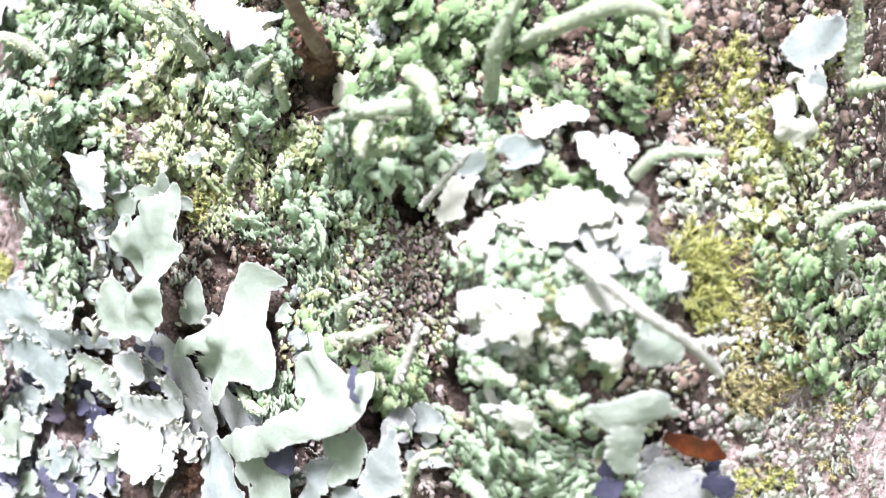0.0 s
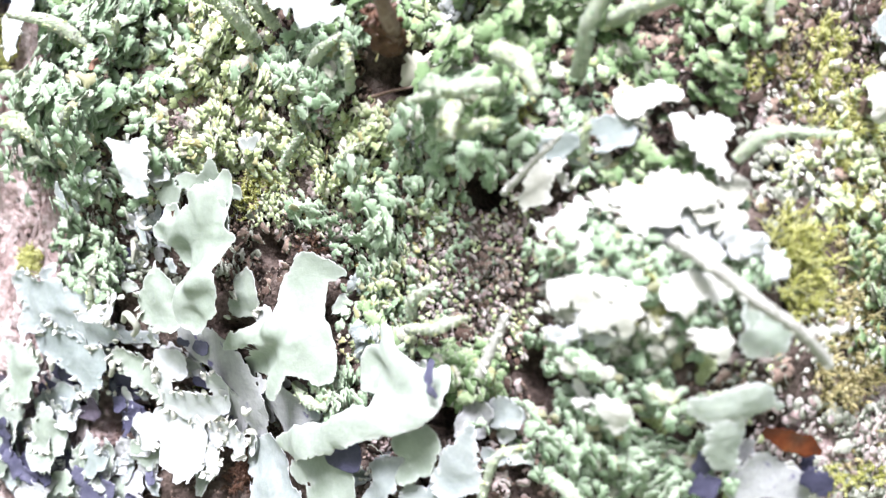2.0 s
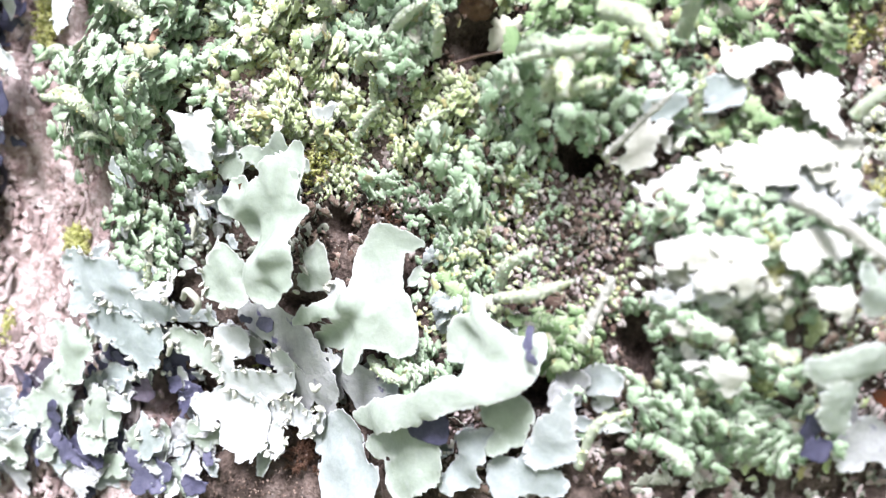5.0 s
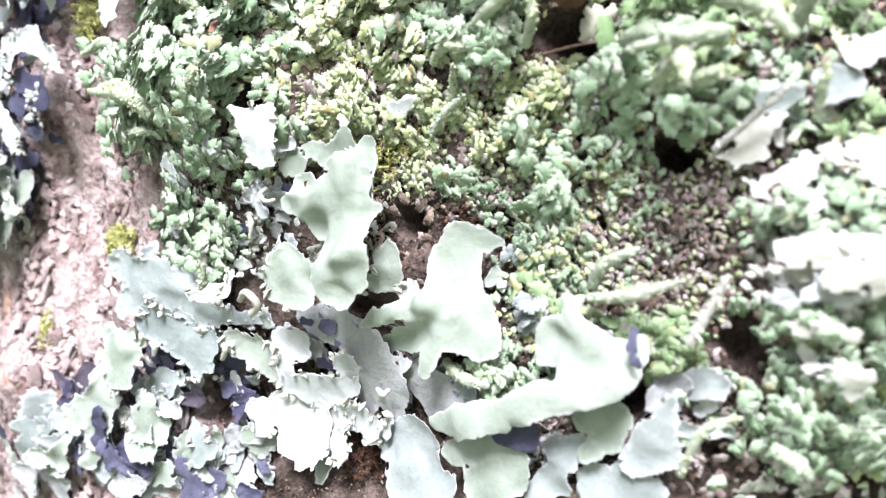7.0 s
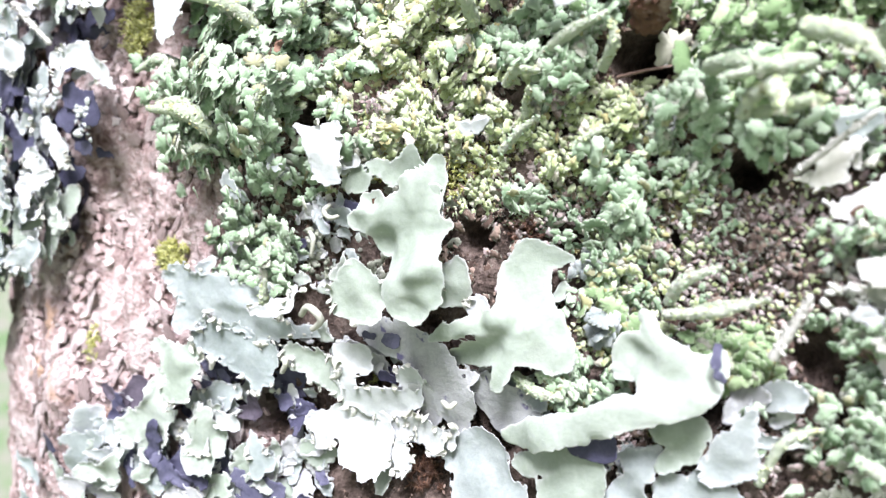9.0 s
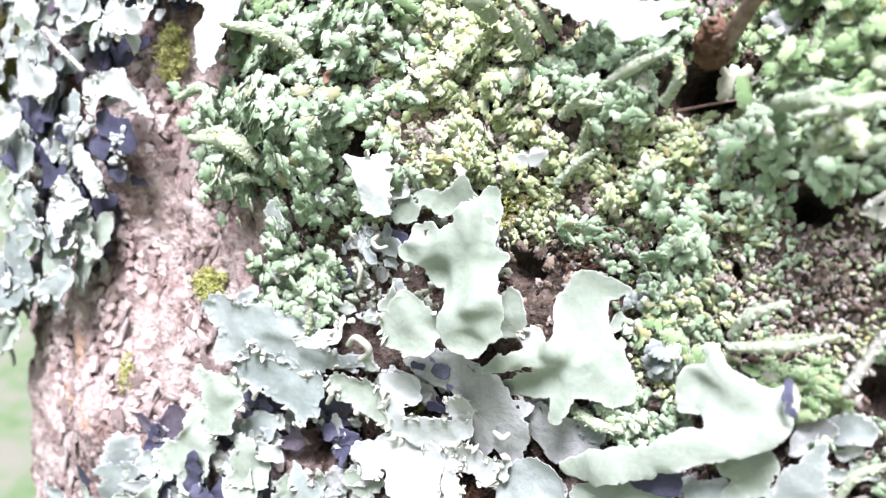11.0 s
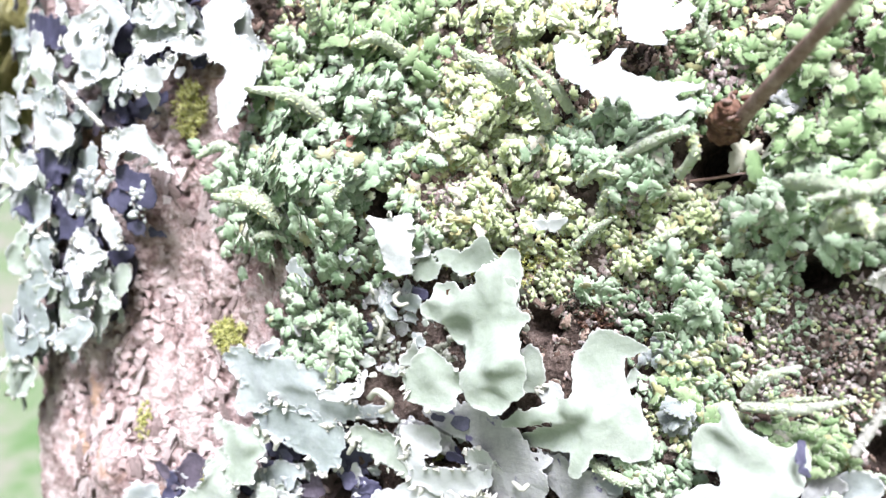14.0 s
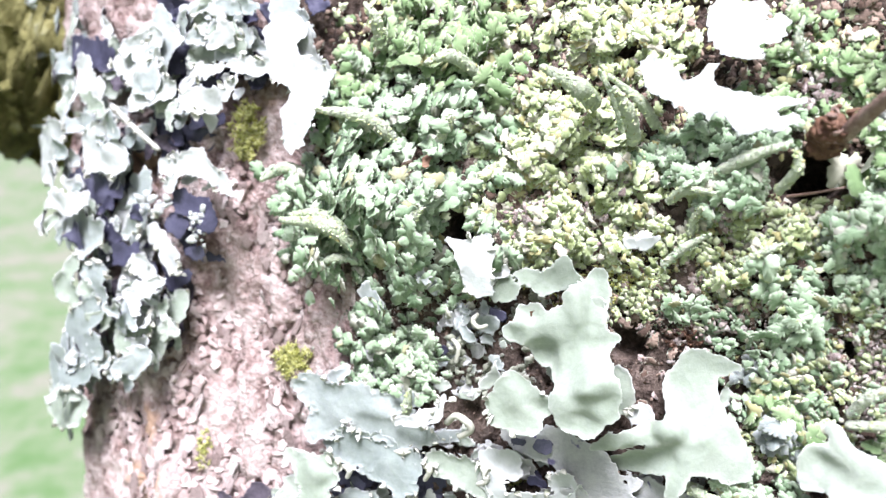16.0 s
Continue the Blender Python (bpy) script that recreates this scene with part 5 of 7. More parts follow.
leafy([[(39.4, 5.9, 3, 1.08), (38.9, 4.3, 3, 1.18), (38.1, 3.2, 3, 0.64)], [(40.9, 6.4, 3, 0.69)]], "white scalloped lichen lobe beside a dead stem", top=SCALE_WHITE, seed=97, ragged=0.3, curl=0.2, wave=0.5, notch=1.3, lobing=1.25, cup=0.12, cell=0.18, thick=0.4, scallop=0.3)
draped = leafy([[(41.2, -4.7, 4.5, 0.69), (43.2, -5.0, 5.5, 1.57), (45.0, -5.2, 6, 1.23)], [(41.9, -6.2, 5, 0.98)]], "white frilled lichen draped over green scales", top=SCALE_WHITE, seed=91, ragged=0.3, curl=0.2, wave=0.5, notch=1.3, lobing=1.25, cup=0.12, cell=0.18, thick=0.4, scallop=0.3)
leafy([[(45.3, -4.9, 6.5, 1.06), (46.5, -5.3, 6, 0.63)], [(44.0, -7.3, 6, 1.03), (45.9, -7.1, 6.3, 0.98), (45.9, -8.3, 6, 0.51)]], "", top=SCALE_WHITE, seed=92, ragged=0.3, curl=0.2, wave=0.5, notch=1.3, lobing=1.25, cup=0.12, cell=0.18, thick=0.4, scallop=0.3, owner=draped)
leafy([[(49.2, -5.2, 5, 0.78), (50.5, -4.4, 5.5, 0.98), (52.2, -4.9, 5.5, 0.98), (53.4, -4.9, 5, 0.44)], [(50.1, -6.3, 5.5, 0.53), (50.3, -7.1, 5, 0.44)]], "", top=SCALE_WHITE, seed=93, ragged=0.3, curl=0.2, wave=0.5, notch=1.3, lobing=1.25, cup=0.12, cell=0.18, thick=0.4, scallop=0.3, owner=draped)
leafy([[(51.1, -9.0, 6, 0.66), (52.8, -9.5, 6.5, 1.08), (52.8, -10.8, 6, 0.54)]], "", top=SCALE_WHITE, seed=94, ragged=0.3, curl=0.2, wave=0.5, notch=1.3, lobing=1.25, cup=0.12, cell=0.18, thick=0.4, scallop=0.3, owner=draped)
leafy([[(41.9, -11.7, 5.5, 0.66), (43.4, -12.0, 6, 0.73), (44.8, -12.4, 6, 0.64)]], "", top=SCALE_WHITE, seed=95, ragged=0.3, curl=0.2, wave=0.5, notch=1.3, lobing=1.25, cup=0.12, cell=0.18, thick=0.4, scallop=0.3, owner=draped)
leafy([[(44.4, -15.8, 5.5, 0.98), (45.8, -16.5, 5.5, 0.98), (45.6, -17.8, 5, 0.55)], [(43.3, -15.7, 5, 0.8)]], "cream scalloped lichen lobe low on the swelling", top=SCALE_WHITE, seed=98, ragged=0.3, curl=0.2, wave=0.5, notch=1.3, lobing=1.25, cup=0.12, cell=0.18, thick=0.4, scallop=0.3)
leafy([[(57.4, -8.7, 6, 1.86), (55.7, -9.5, 6, 1.18)]], "pale green rounded lichen lobe", top=LEAF, seed=10, ragged=0.3, curl=0.2, wave=0.5, notch=0.5, lobing=1.25, cup=0.12, cell=0.18, thick=0.25, scallop=0.0)
leafy([[(51.8, -15.6, 5, 1.17), (54.5, -15.4, 6, 1.67), (56.5, -14.4, 6.5, 1.27), (58.7, -15.6, 6, 0.44)], [(54.5, -18.3, 5.5, 1.81), (54.3, -20.6, 5.5, 1.47)]], "blue-grey leafy lichen with a mealy rim", top=LEAF, seed=9, ragged=0.3, curl=-0.4, wave=0.5, notch=0.6, lobing=0.7, cup=0.12, cell=0.18, thick=0.25, scallop=0.0)
leafy([[(44.4, 10.4, 3.0, 1.1), (45.8, 9.6, 3.0, 1.1), (45.1, 8.2, 3.0, 0.7)], [(40.6, 8.3, 3.0, 1.5), (41.8, 8.7, 3.0, 1.0)]], "bluish white lichen lobes in shade", top=LEAF_BLUE, notch=1.1, lobing=0.7, seed=2)
leafy([[(71.2, 12.5, 4.0, 1.6), (72.8, 12.2, 4.5, 1.6)], [(73.9, 18.0, 3.5, 1.0), (74.8, 16.2, 4.0, 1.6)]], "white frilled lichen on mossy bark", top=SCALE_WHITE, curl=-0.8, wave=0.7, ragged=0.6, notch=2.2, lobing=0.95, cup=0.25, cell=0.2, seed=4)
frill(53.3, 0.6, 4.7, 1.8, "white frilled lichen among green scales", count=6, size=1.36, tops=[LEAF_WHITE], high=(2.4, 4.9), curl=-0.3, ragged=0.3, notch=1.3, lobing=0.8, under=UNDER_PALE, seed=5)
frill(57.9, -1.6, 1.6, 1.8, "white frilled lichen at the rim of the swelling", count=3, size=1.39, tops=[LEAF_WHITE], high=(2.4, 4.9), curl=-0.3, ragged=0.3, notch=1.3, lobing=0.8, under=UNDER_PALE, seed=6)
frill(43.2, -9.4, 3.0, 1.7, "small white lichen frills among green scales", count=4, size=1.39, tops=[LEAF_WHITE], high=(2.4, 4.9), curl=-0.3, ragged=0.3, notch=1.3, lobing=0.8, under=UNDER_PALE, seed=7)
leafy([[(74.9, 21.6, 2.0, 2.5), (80.0, 24.0, 2.0, 2.2)], [(76.5, 18.0, 2.0, 1.8)]], "bluish grey leafy lichen among moss", top=LEAF_BLUE, seed=8)
leafy([[(59.1, -23.5, 3.0, 2.7), (61.9, -24.9, 3.0, 1.9)], [(57.5, -24.7, 3.0, 1.9)]], "mealy grey-white lichen lobe with dark flecks", top=LEAF_OLD, curl=0.3, notch=1.5, lobing=0.8, seed=11)
leafy([[(35.7, -18.3, 2.0, 1.9), (33.5, -18.9, 2.0, 1.3)]], "blue-grey lichen lobe in shade", top=LEAF_BLUE, seed=12)
leafy([[(53.0, -23.6, 5.0, 1.3)], [(64.3, -24.1, 4.0, 0.9), (62.6, -23.4, 4.0, 0.9)]], "blue-black lichen pad low on the swelling", top=INK, seed=13)

# scaly lichens
cushion(-32.9, 20.9, 16.6, 16.0, 0, "blue-green cushion of small crenate lichen scales", SCALE_BLUE, size=2.26, count=1378, pile=5.2, gaps=0.6, singles=200, seed=1)
cushion(-45.3, 18.0, 8.3, 6.8, 0, "blue-green cushion of small crenate lichen scales", SCALE_BLUE, size=1.76, count=322, pile=3.2, gaps=0.6, singles=60, seed=41)
cushion(-27.5, 38.5, 16.0, 9.5, 0, "green cushion of crenate lichen scales", SCALE_GREEN, size=2.39, count=734, pile=3.9, gaps=0.6, singles=150, seed=2)
cushion(-8.2, 21.2, 12.1, 11.4, 0, "yellowish green crust of tiny lichen scales", SCALE_PALE, size=1.51, count=1194, pile=2, gaps=0.58, singles=150, seed=3)
cushion(-6.8, 34.8, 13.5, 10.1, 0, "yellow-green cushion of small lichen scales", SCALE_PALE, size=1.64, count=826, pile=2, gaps=0.58, singles=120, seed=4)
cushion(12.1, 21.3, 10.3, 6.1, 0, "blue-green cushion of small crenate lichen scales", SCALE_BLUE, size=1.61, count=642, pile=3.2, gaps=0.6, singles=150, seed=5)
cushion(34.3, 23.1, 8.0, 10.7, 0, "green cushion of crenate lichen scales", SCALE_GREEN, size=2.10, count=514, pile=4.5, gaps=0.6, singles=150, seed=6)
cushion(31.6, 10.8, 7.6, 5.5, 0, "blue-green cushion of small crenate lichen scales", SCALE_BLUE, size=1.89, count=327, pile=3.9, gaps=0.6, singles=150, seed=7)
cushion(-6.2, 12.1, 11.9, 4.1, 0, "yellowish green crust of tiny lichen scales", SCALE_PALE, size=1.27, count=458, pile=1.5, gaps=0.58, singles=80, seed=8)
cushion(12.8, 9.8, 12.3, 6.1, 0, "grey-green crust of tiny lichen scales", SCALE_PALE, size=1.12, count=826, pile=1.8, gaps=0.58, singles=100, seed=9)
cushion(18.0, -3.8, 7.2, 11.4, 0, "yellowish green crust of tiny lichen scales", SCALE_BLUE, size=1.13, count=247, pile=1.5, gaps=0.58, singles=120, seed=10)
cushion(29.3, -2.8, 7.6, 8.8, 0, "grey granular lichen crust", FLAKE, size=0.69, count=300, pile=0.8, gaps=0.5, singles=60, seed=11)
cushion(-34.9, -4.0, 7.5, 7.5, 0, "round mint-green rosette of crisped lichen scales", SCALE_BLUE, size=1.77, count=380, pile=3.2, gaps=0.6, singles=120, seed=12)
cushion(17.7, -13.2, 5.3, 4.7, 0, "yellowish green crust of tiny lichen scales", SCALE_PALE, size=1.15, count=238, pile=1.5, gaps=0.58, seed=13)
cushion(12.1, -19.5, 5.4, 2.7, 0, "green cushion of crenate lichen scales", SCALE_BLUE, size=1.55, count=232, pile=2.6, gaps=0.6, seed=14)
cushion(31.7, -13.9, 3.2, 3.1, 0, "green cushion of crenate lichen scales", SCALE_GREEN, size=1.62, count=160, pile=2.6, gaps=0.6, seed=15)
cushion(22.3, 30.2, 6.6, 7.3, 0, "green cushion of crenate lichen scales", SCALE_GREEN, size=1.49, count=308, pile=2.6, gaps=0.6, seed=16)
cushion(4.3, 4.4, 8.3, 4.3, 0, "olive lichen crust with tiny scales", SCALE_PALE, size=0.79, count=481, pile=1.0, gaps=0.58, seed=17)
cushion(49.3, 20.8, 12.5, 6.8, 0, "green cushion of crenate lichen scales", SCALE_GREEN, size=1.73, count=569, pile=3.2, gaps=0.6, singles=150, seed=20)
cushion(63.1, 7.0, 4.0, 8.3, 0, "chalky crust of cream lichen granules", SCALE_WHITE, size=0.55, count=200, pile=0.8, gaps=0.3, singles=80, seed=21)
cushion(74.7, 6.8, 11.5, 6.7, 0, "yellowish green crust of tiny lichen scales", SCALE_PALE, size=1.08, count=386, pile=1.2, gaps=0.58, singles=80, seed=22)
cushion(80.9, -7.5, 10.7, 9.5, 0, "green cushion of crenate lichen scales", SCALE_GREEN, size=1.50, count=284, pile=2.6, gaps=0.6, singles=120, seed=23)
cushion(44.0, -22.3, 9.8, 5.7, 0, "green cushion of crenate lichen scales", SCALE_BLUE, size=1.53, count=385, pile=3.9, gaps=0.6, singles=120, seed=24)
cushion(44.4, -12.3, 7.5, 4.7, 0, "blue-green cushion of small crenate lichen scales", SCALE_BLUE, size=1.20, count=385, pile=3.2, gaps=0.6, singles=100, seed=25)
cushion(49.5, -2.1, 9.7, 6.6, 0, "blue-green cushion of small crenate lichen scales", SCALE_BLUE, size=1.16, count=734, pile=3.2, gaps=0.6, singles=120, seed=26)
cushion(77.3, -21.0, 11.3, 4.4, 0, "grey granular lichen crust", SCALE_GREY, size=0.64, count=102, pile=0.8, gaps=0.45, seed=27)
cushion(30.6, -14.5, 4.7, 3.2, 0, "green cushion of crenate lichen scales", SCALE_GREEN, size=1.55, count=174, pile=2.6, gaps=0.6, seed=28)
cushion(37.9, 11.3, 6.7, 5.4, 0, "blue-green cushion of small crenate lichen scales", SCALE_BLUE, size=1.43, count=293, pile=3.2, gaps=0.6, seed=29)
cushion(77.3, 19.3, 12.1, 8.1, 0, "grey granular lichen crust", SCALE_PALE, size=0.92, count=150, pile=1, gaps=0.58, seed=30)
cushion(75.4, -2.4, 6.0, 4.3, 0, "green cushion of crenate lichen scales", SCALE_GREEN, size=1.56, count=122, pile=2.0, gaps=0.6, seed=31)
cushion(20.6, -2.6, 6.6, 10.1, 0, "yellowish green crust of tiny lichen scales", SCALE_PALE, size=1.10, count=230, pile=1.5, gaps=0.58, seed=32)
cushion(34.0, -3.6, 6.0, 9.2, 0, "grey granular lichen crust", SCALE_PALE, size=0.55, count=332, pile=0.8, gaps=0.58, seed=33)
cushion(46.8, -6.5, 6.9, 5.5, 0, "pale frilled crust of whitish lichen scales", SCALE_WHITE, size=1.16, count=230, pile=2.5, gaps=0.5, seed=34)

# moss
tuft(-52.4, -3.7, 3.6, 2.3, "bright yellow-green moss tuft on bare bark", MOSS, length=2.33, count=544, seed=49)
tuft(-59.1, 33.2, 3.0, 5.1, "olive green moss beside white lichen", MOSS, length=2.42, count=544, seed=50)
tuft(-19.2, -19.8, 2.0, 2.2, "small olive moss tuft among grey lichens", MOSS, length=1.41, count=306, seed=51)
tuft(-0.4, 7.4, 4.4, 3.3, "thin yellow moss over lichen crust", MOSS, length=1.86, count=374, seed=52)
tuft(62.7, -2.9, 5.0, 5.0, "feathery yellow-green moss tuft", MOSS, length=3.82, count=520, wide=0.12, seed=53)
tuft(70.9, 10.5, 4.6, 4.3, "yellow moss strands on bark", MOSS, length=2.28, count=544, seed=54)
tuft(69.3, -12.7, 5.1, 6.1, "yellow-brown moss strands", MOSS_BROWN, length=2.78, count=714, seed=55)
tuft(69.2, -4.8, 4.7, 4.9, "brownish moss strands", MOSS_BROWN, length=2.22, count=442, seed=56)
tuft(48.0, -5.6, 0.9, 2.9, "yellow moss between white frills", MOSS, length=1.84, count=420, seed=57, h=3.6)
tuft(-7.6, 5.7, 7.4, 3.2, "thin yellow moss over lichen crust", MOSS, length=1.87, count=442, seed=58)
tuft(-58.5, -27.4, 1.1, 3.6, "narrow green moss streak", MOSS, length=1.49, count=204, seed=59)
tuft(-70.0, -17.9, 1.2, 3.3, "narrow green moss streak on bark", MOSS, length=1.35, count=187, seed=60)
tuft(79.8, 22.5, 5.6, 3.9, "yellow moss among grey lichen", MOSS, length=1.83, count=272, seed=61)
tuft(71.3, -25.3, 4.6, 1.6, "yellow moss at the foot of crust", MOSS, length=1.73, count=340, seed=62)

# lichen stalks
stalk([(-31.4, 28.2, 3.0), (-34.5, 31.0, 8.0), (-40.5, 32.2, 12.0)], 2.14, seed=64)
stalk([(-24.0, 26.2, 4.0), (-21.6, 28.8, 7.0), (-20.5, 29.7, 8.0)], 1.54, seed=65)
stalk([(1.1, 24.9, 2.0), (0.9, 28.8, 5.0), (-0.5, 33.0, 8.0)], 1.08, seed=66)
stalk([(5.1, 25.9, 2.0), (3.9, 28.7, 5.0), (0.7, 32.1, 8.0)], 1.42, seed=67)
stalk([(-18.9, 36.5, 4.0), (-21.2, 38.2, 8.0), (-24.0, 37.2, 10.0)], 1.90, seed=68)
stalk([(-46.7, 24.9, 4.0), (-49.2, 25.6, 6.0), (-52.4, 24.0, 7.0)], 1.78, seed=69)
stalk([(-37.6, 13.6, 4.0), (-41.1, 16.5, 7.0), (-48.1, 17.8, 9.0)], 2.39, seed=70)
stalk([(-38.6, 15.7, 4.0), (-42.4, 18.2, 7.0), (-47.1, 18.5, 8.0)], 1.71, seed=71)
stalk([(-38.3, 11.7, 2.0), (-40.9, 11.9, 5.0), (-43.8, 11.0, 6.0)], 1.35, seed=72)
stalk([(18.8, 16.6, 4.0), (21.0, 18.6, 7.0), (21.1, 20.8, 8.0)], 1.29, label="white-tipped pale lichen stalk, bent", seed=73)
stalk([(6.2, 16.6, 2.0), (8.7, 17.6, 4.0), (12.5, 16.8, 6.0)], 1.33, seed=74)
stalk([(4.7, 8.8, 2.0), (8.2, 11.0, 3.0), (11.2, 12.2, 4.0)], 1.10, seed=75)
stalk([(14.1, 8.7, 2.0), (17.1, 9.9, 3.0), (19.3, 10.7, 3.0)], 1.02, seed=76)
stalk([(8.4, 12.4, 2.0), (9.2, 14.0, 3.0), (10.6, 15.4, 5.0)], 1.08, seed=77)
stalk([(24.5, -8.9, 3.0), (26.3, -6.6, 5.0), (29.8, -4.9, 6.0)], 1.46, seed=78)
stalk([(24.1, -10.2, 3.0), (29.5, -9.5, 6.0), (33.8, -7.9, 8.0)], 1.30, seed=79)
stalk([(-33.4, -12.7, 3.0), (-31.8, -9.4, 5.0), (-30.7, -6.8, 6.0)], 1.46, seed=80)
stalk([(29.2, 15.0, 6.0), (31.8, 14.3, 10.0), (34.1, 13.1, 12.0)], 2.04, seed=81)
stalk([(34.0, 12.5, 10.0), (34.3, 10.7, 12.0), (34.4, 8.8, 13.0)], 1.79, seed=82)
stalk([(6.2, -19.3, 3.0), (9.6, -20.1, 4.0), (12.5, -20.4, 4.0)], 1.30, seed=83)
stalk([(22.4, 31.3, 3.0), (21.7, 33.5, 5.0), (22.4, 35.8, 6.0)], 1.11, seed=84)
stalk([(-33.7, 42.1, 4.0), (-33.4, 45.3, 7.0), (-34.6, 47.6, 8.0)], 1.90, seed=85)
stalk([(-26.7, 15.1, 7.0), (-25.1, 16.5, 8.0), (-23.4, 17.5, 9.0)], 1.32, seed=86)
stalk([(42.6, 15.6, 3.0), (43.8, 19.6, 9.0), (46.3, 23.6, 14.0)], 1.73, seed=87)
stalk([(45.5, 21.5, 3.0), (49.1, 21.7, 9.0), (53.1, 22.8, 11.0), (56.8, 21.9, 11.0), (57.6, 18.9, 10.0)], 1.82, seed=88)
stalk([(36.6, 17.5, 8.0), (39.3, 15.3, 11.0), (40.8, 11.9, 13.0)], 2.05, label="stout white-topped lichen stalk", seed=89)
stalk([(37.0, 14.0, 8.0), (34.3, 13.4, 11.0), (30.2, 12.6, 12.0)], 1.60, seed=90)
stalk([(31.7, 9.6, 8.0), (32.8, 11.2, 10.0), (33.7, 11.8, 11.0)], 1.34, seed=91)
stalk([(32.8, 9.7, 8.0), (36.5, 10.1, 10.0), (37.8, 10.0, 10.0)], 1.19, seed=92)
stalk([(54.7, 6.7, 7.0), (56.7, 8.7, 10.0), (61.0, 8.6, 12.0)], 1.30, seed=93)
stalk([(25.1, -10.4, 3.0), (28.6, -9.1, 4.0), (32.3, -8.2, 5.0)], 0.85, seed=94)
stalk([(81.0, 18.9, 3.0), (79.2, 23.2, 5.0), (77.2, 26.5, 7.0)], 1.80, seed=95)
stalk([(76.0, 2.5, 3.0), (77.8, 4.3, 5.0), (84.1, 5.0, 7.0)], 1.42, seed=96)
stalk([(79.5, -1.8, 3.0), (77.0, 1.3, 5.0), (79.1, 2.8, 6.0)], 1.37, seed=0)
stalk([(32.8, -27.6, 3.0), (35.2, -22.4, 5.0), (38.3, -20.8, 5.0)], 1.09, label="thin bent white lichen stalk", seed=1)
stalk([(43.3, 6.7, 5.0), (43.4, 9.2, 7.0), (43.7, 11.0, 8.0)], 0.86, seed=2)
stalk([(40.4, -23.4, 6.0), (42.1, -24.4, 7.0), (43.1, -25.8, 7.0)], 1.42, seed=3)
stalk([(47.8, -13.6, 6.0), (48.9, -14.2, 7.0), (49.5, -14.0, 7.0)], 1.28, label="stubby white lichen stalk", seed=4)
stalk([(79.2, 17.3, 4.0), (80.1, 17.6, 6.0), (83.2, 18.0, 7.0)], 1.72, seed=5)
stalk([(11.9, 19.1, 3.0), (16.2, 20.5, 6.0), (20.7, 21.5, 8.0)], 1.60, seed=6)
stalk([(-2.4, 29.9, 4.0), (-2.9, 31.0, 9.0), (-6.6, 33.6, 12.0)], 2.49, seed=7)
stalk([(2.5, 24.3, 3.0), (3.1, 26.8, 8.0), (2.4, 29.5, 12.0)], 1.83, seed=8)
stalk([(5.6, -18.3, 3.0), (9.3, -20.2, 4.0), (12.4, -20.6, 4.0)], 1.21, seed=9)

# stems, twigs and scraps
stem([(49.3, -0.5, 6.0), (51.2, -2.4, 8.0), (55.2, -5.9, 9.0), (58.7, -8.6, 9.0), (61.6, -11.7, 8.0)], 1.52, "pale lumpy lichen-crusted dead stem, bent", GREY_STEM)
stem([(58.7, -8.4, 9.0), (60.8, -8.4, 9.0), (62.5, -8.2, 9.0)], 0.72, "pale broken side stem crusted with lichen", GREY_STEM)
stem([(36.1, 4.2, 4.0), (39.3, 7.1, 5.0), (41.6, 9.4, 6.0)], 0.78, "grey dead stem leaning on lichen", GREY_STEM)
stem([(34.1, -13.9, 6.0), (35.9, -10.2, 6.0), (37.0, -7.7, 6.0)], 1.18, "grey dead stem leaning on lichen", GREY_STEM)
stem([(-81.4, 39.0, 6.0), (-77.5, 35.6, 6.0), (-71.6, 30.7, 6.0)], 1.18, "grey dead stem among leafy lichens", GREY_STEM)
stem([(19.4, 16.1, 1.0), (22.6, 16.3, 2.0), (25.4, 16.7, 1.0)], 0.41, "thin dead stem across a hollow", TWIG)

# thin crusts of lichen grains between the cushions
random.seed(4)
for i, s in enumerate(range(-36, 96, 12)):
    for j, z in enumerate(range(-44, 56, 12)):
        # mostly brown SOIL higher up: its dark tone also deepens the shaded gaps
        kinds = [SOIL, SOIL, SCALE_PALE] if z > 6 else [SCALE_GREY, SCALE_PALE, SOIL]
        kinds += [SCALE_PALE, SOIL] if z > 6 else [SCALE_GREY]
        if z < 3 and s < 18:
            crust(s, z, 9.5, 9.0, "dark brown crumbs of soil and bark", SOIL, random.uniform(0.35, 0.6), 220, i * 20 + j + 800, name="bark_crumbs", gaps=0.25)
            continue
        if s > 58 and z < -12:
            kinds = [FLAKE, SCALE_GREY, FLAKE]
        elif -2 < s < 45 and z < 10:
            kinds = [SOIL, FLAKE, FLAKE]
        if s > 56 and z > 6:
            kinds = [FLAKE, SOIL, FLAKE]
        name = random.choice(kinds[:3])
        tint = {"scale_grey": "grey", "scale_yellow_green": "yellowish green", "scale_white": "chalky white", "scale_blue_green": "blue-green", "scale_green": "green", "soil_grain": "brown", "bark_flake": "pinkish grey"}[name.name]
        crust(s + random.uniform(-3, 3), z + random.uniform(-3, 3), 9.5, 9.0, tint + " granular lichen crust on bark", name, random.uniform(0.4, 0.75), 250 if s < 45 else 150, i * 20 + j + 200, gaps=0.35)
        crust(s + random.uniform(-4, 4), z + random.uniform(-4, 4), 9.0, 9.0, "mixed small lichen scales on bark", random.choice(kinds), random.uniform(1.0, 1.6), 90, i * 20 + j + 500, SHAPES, gaps=0.3)


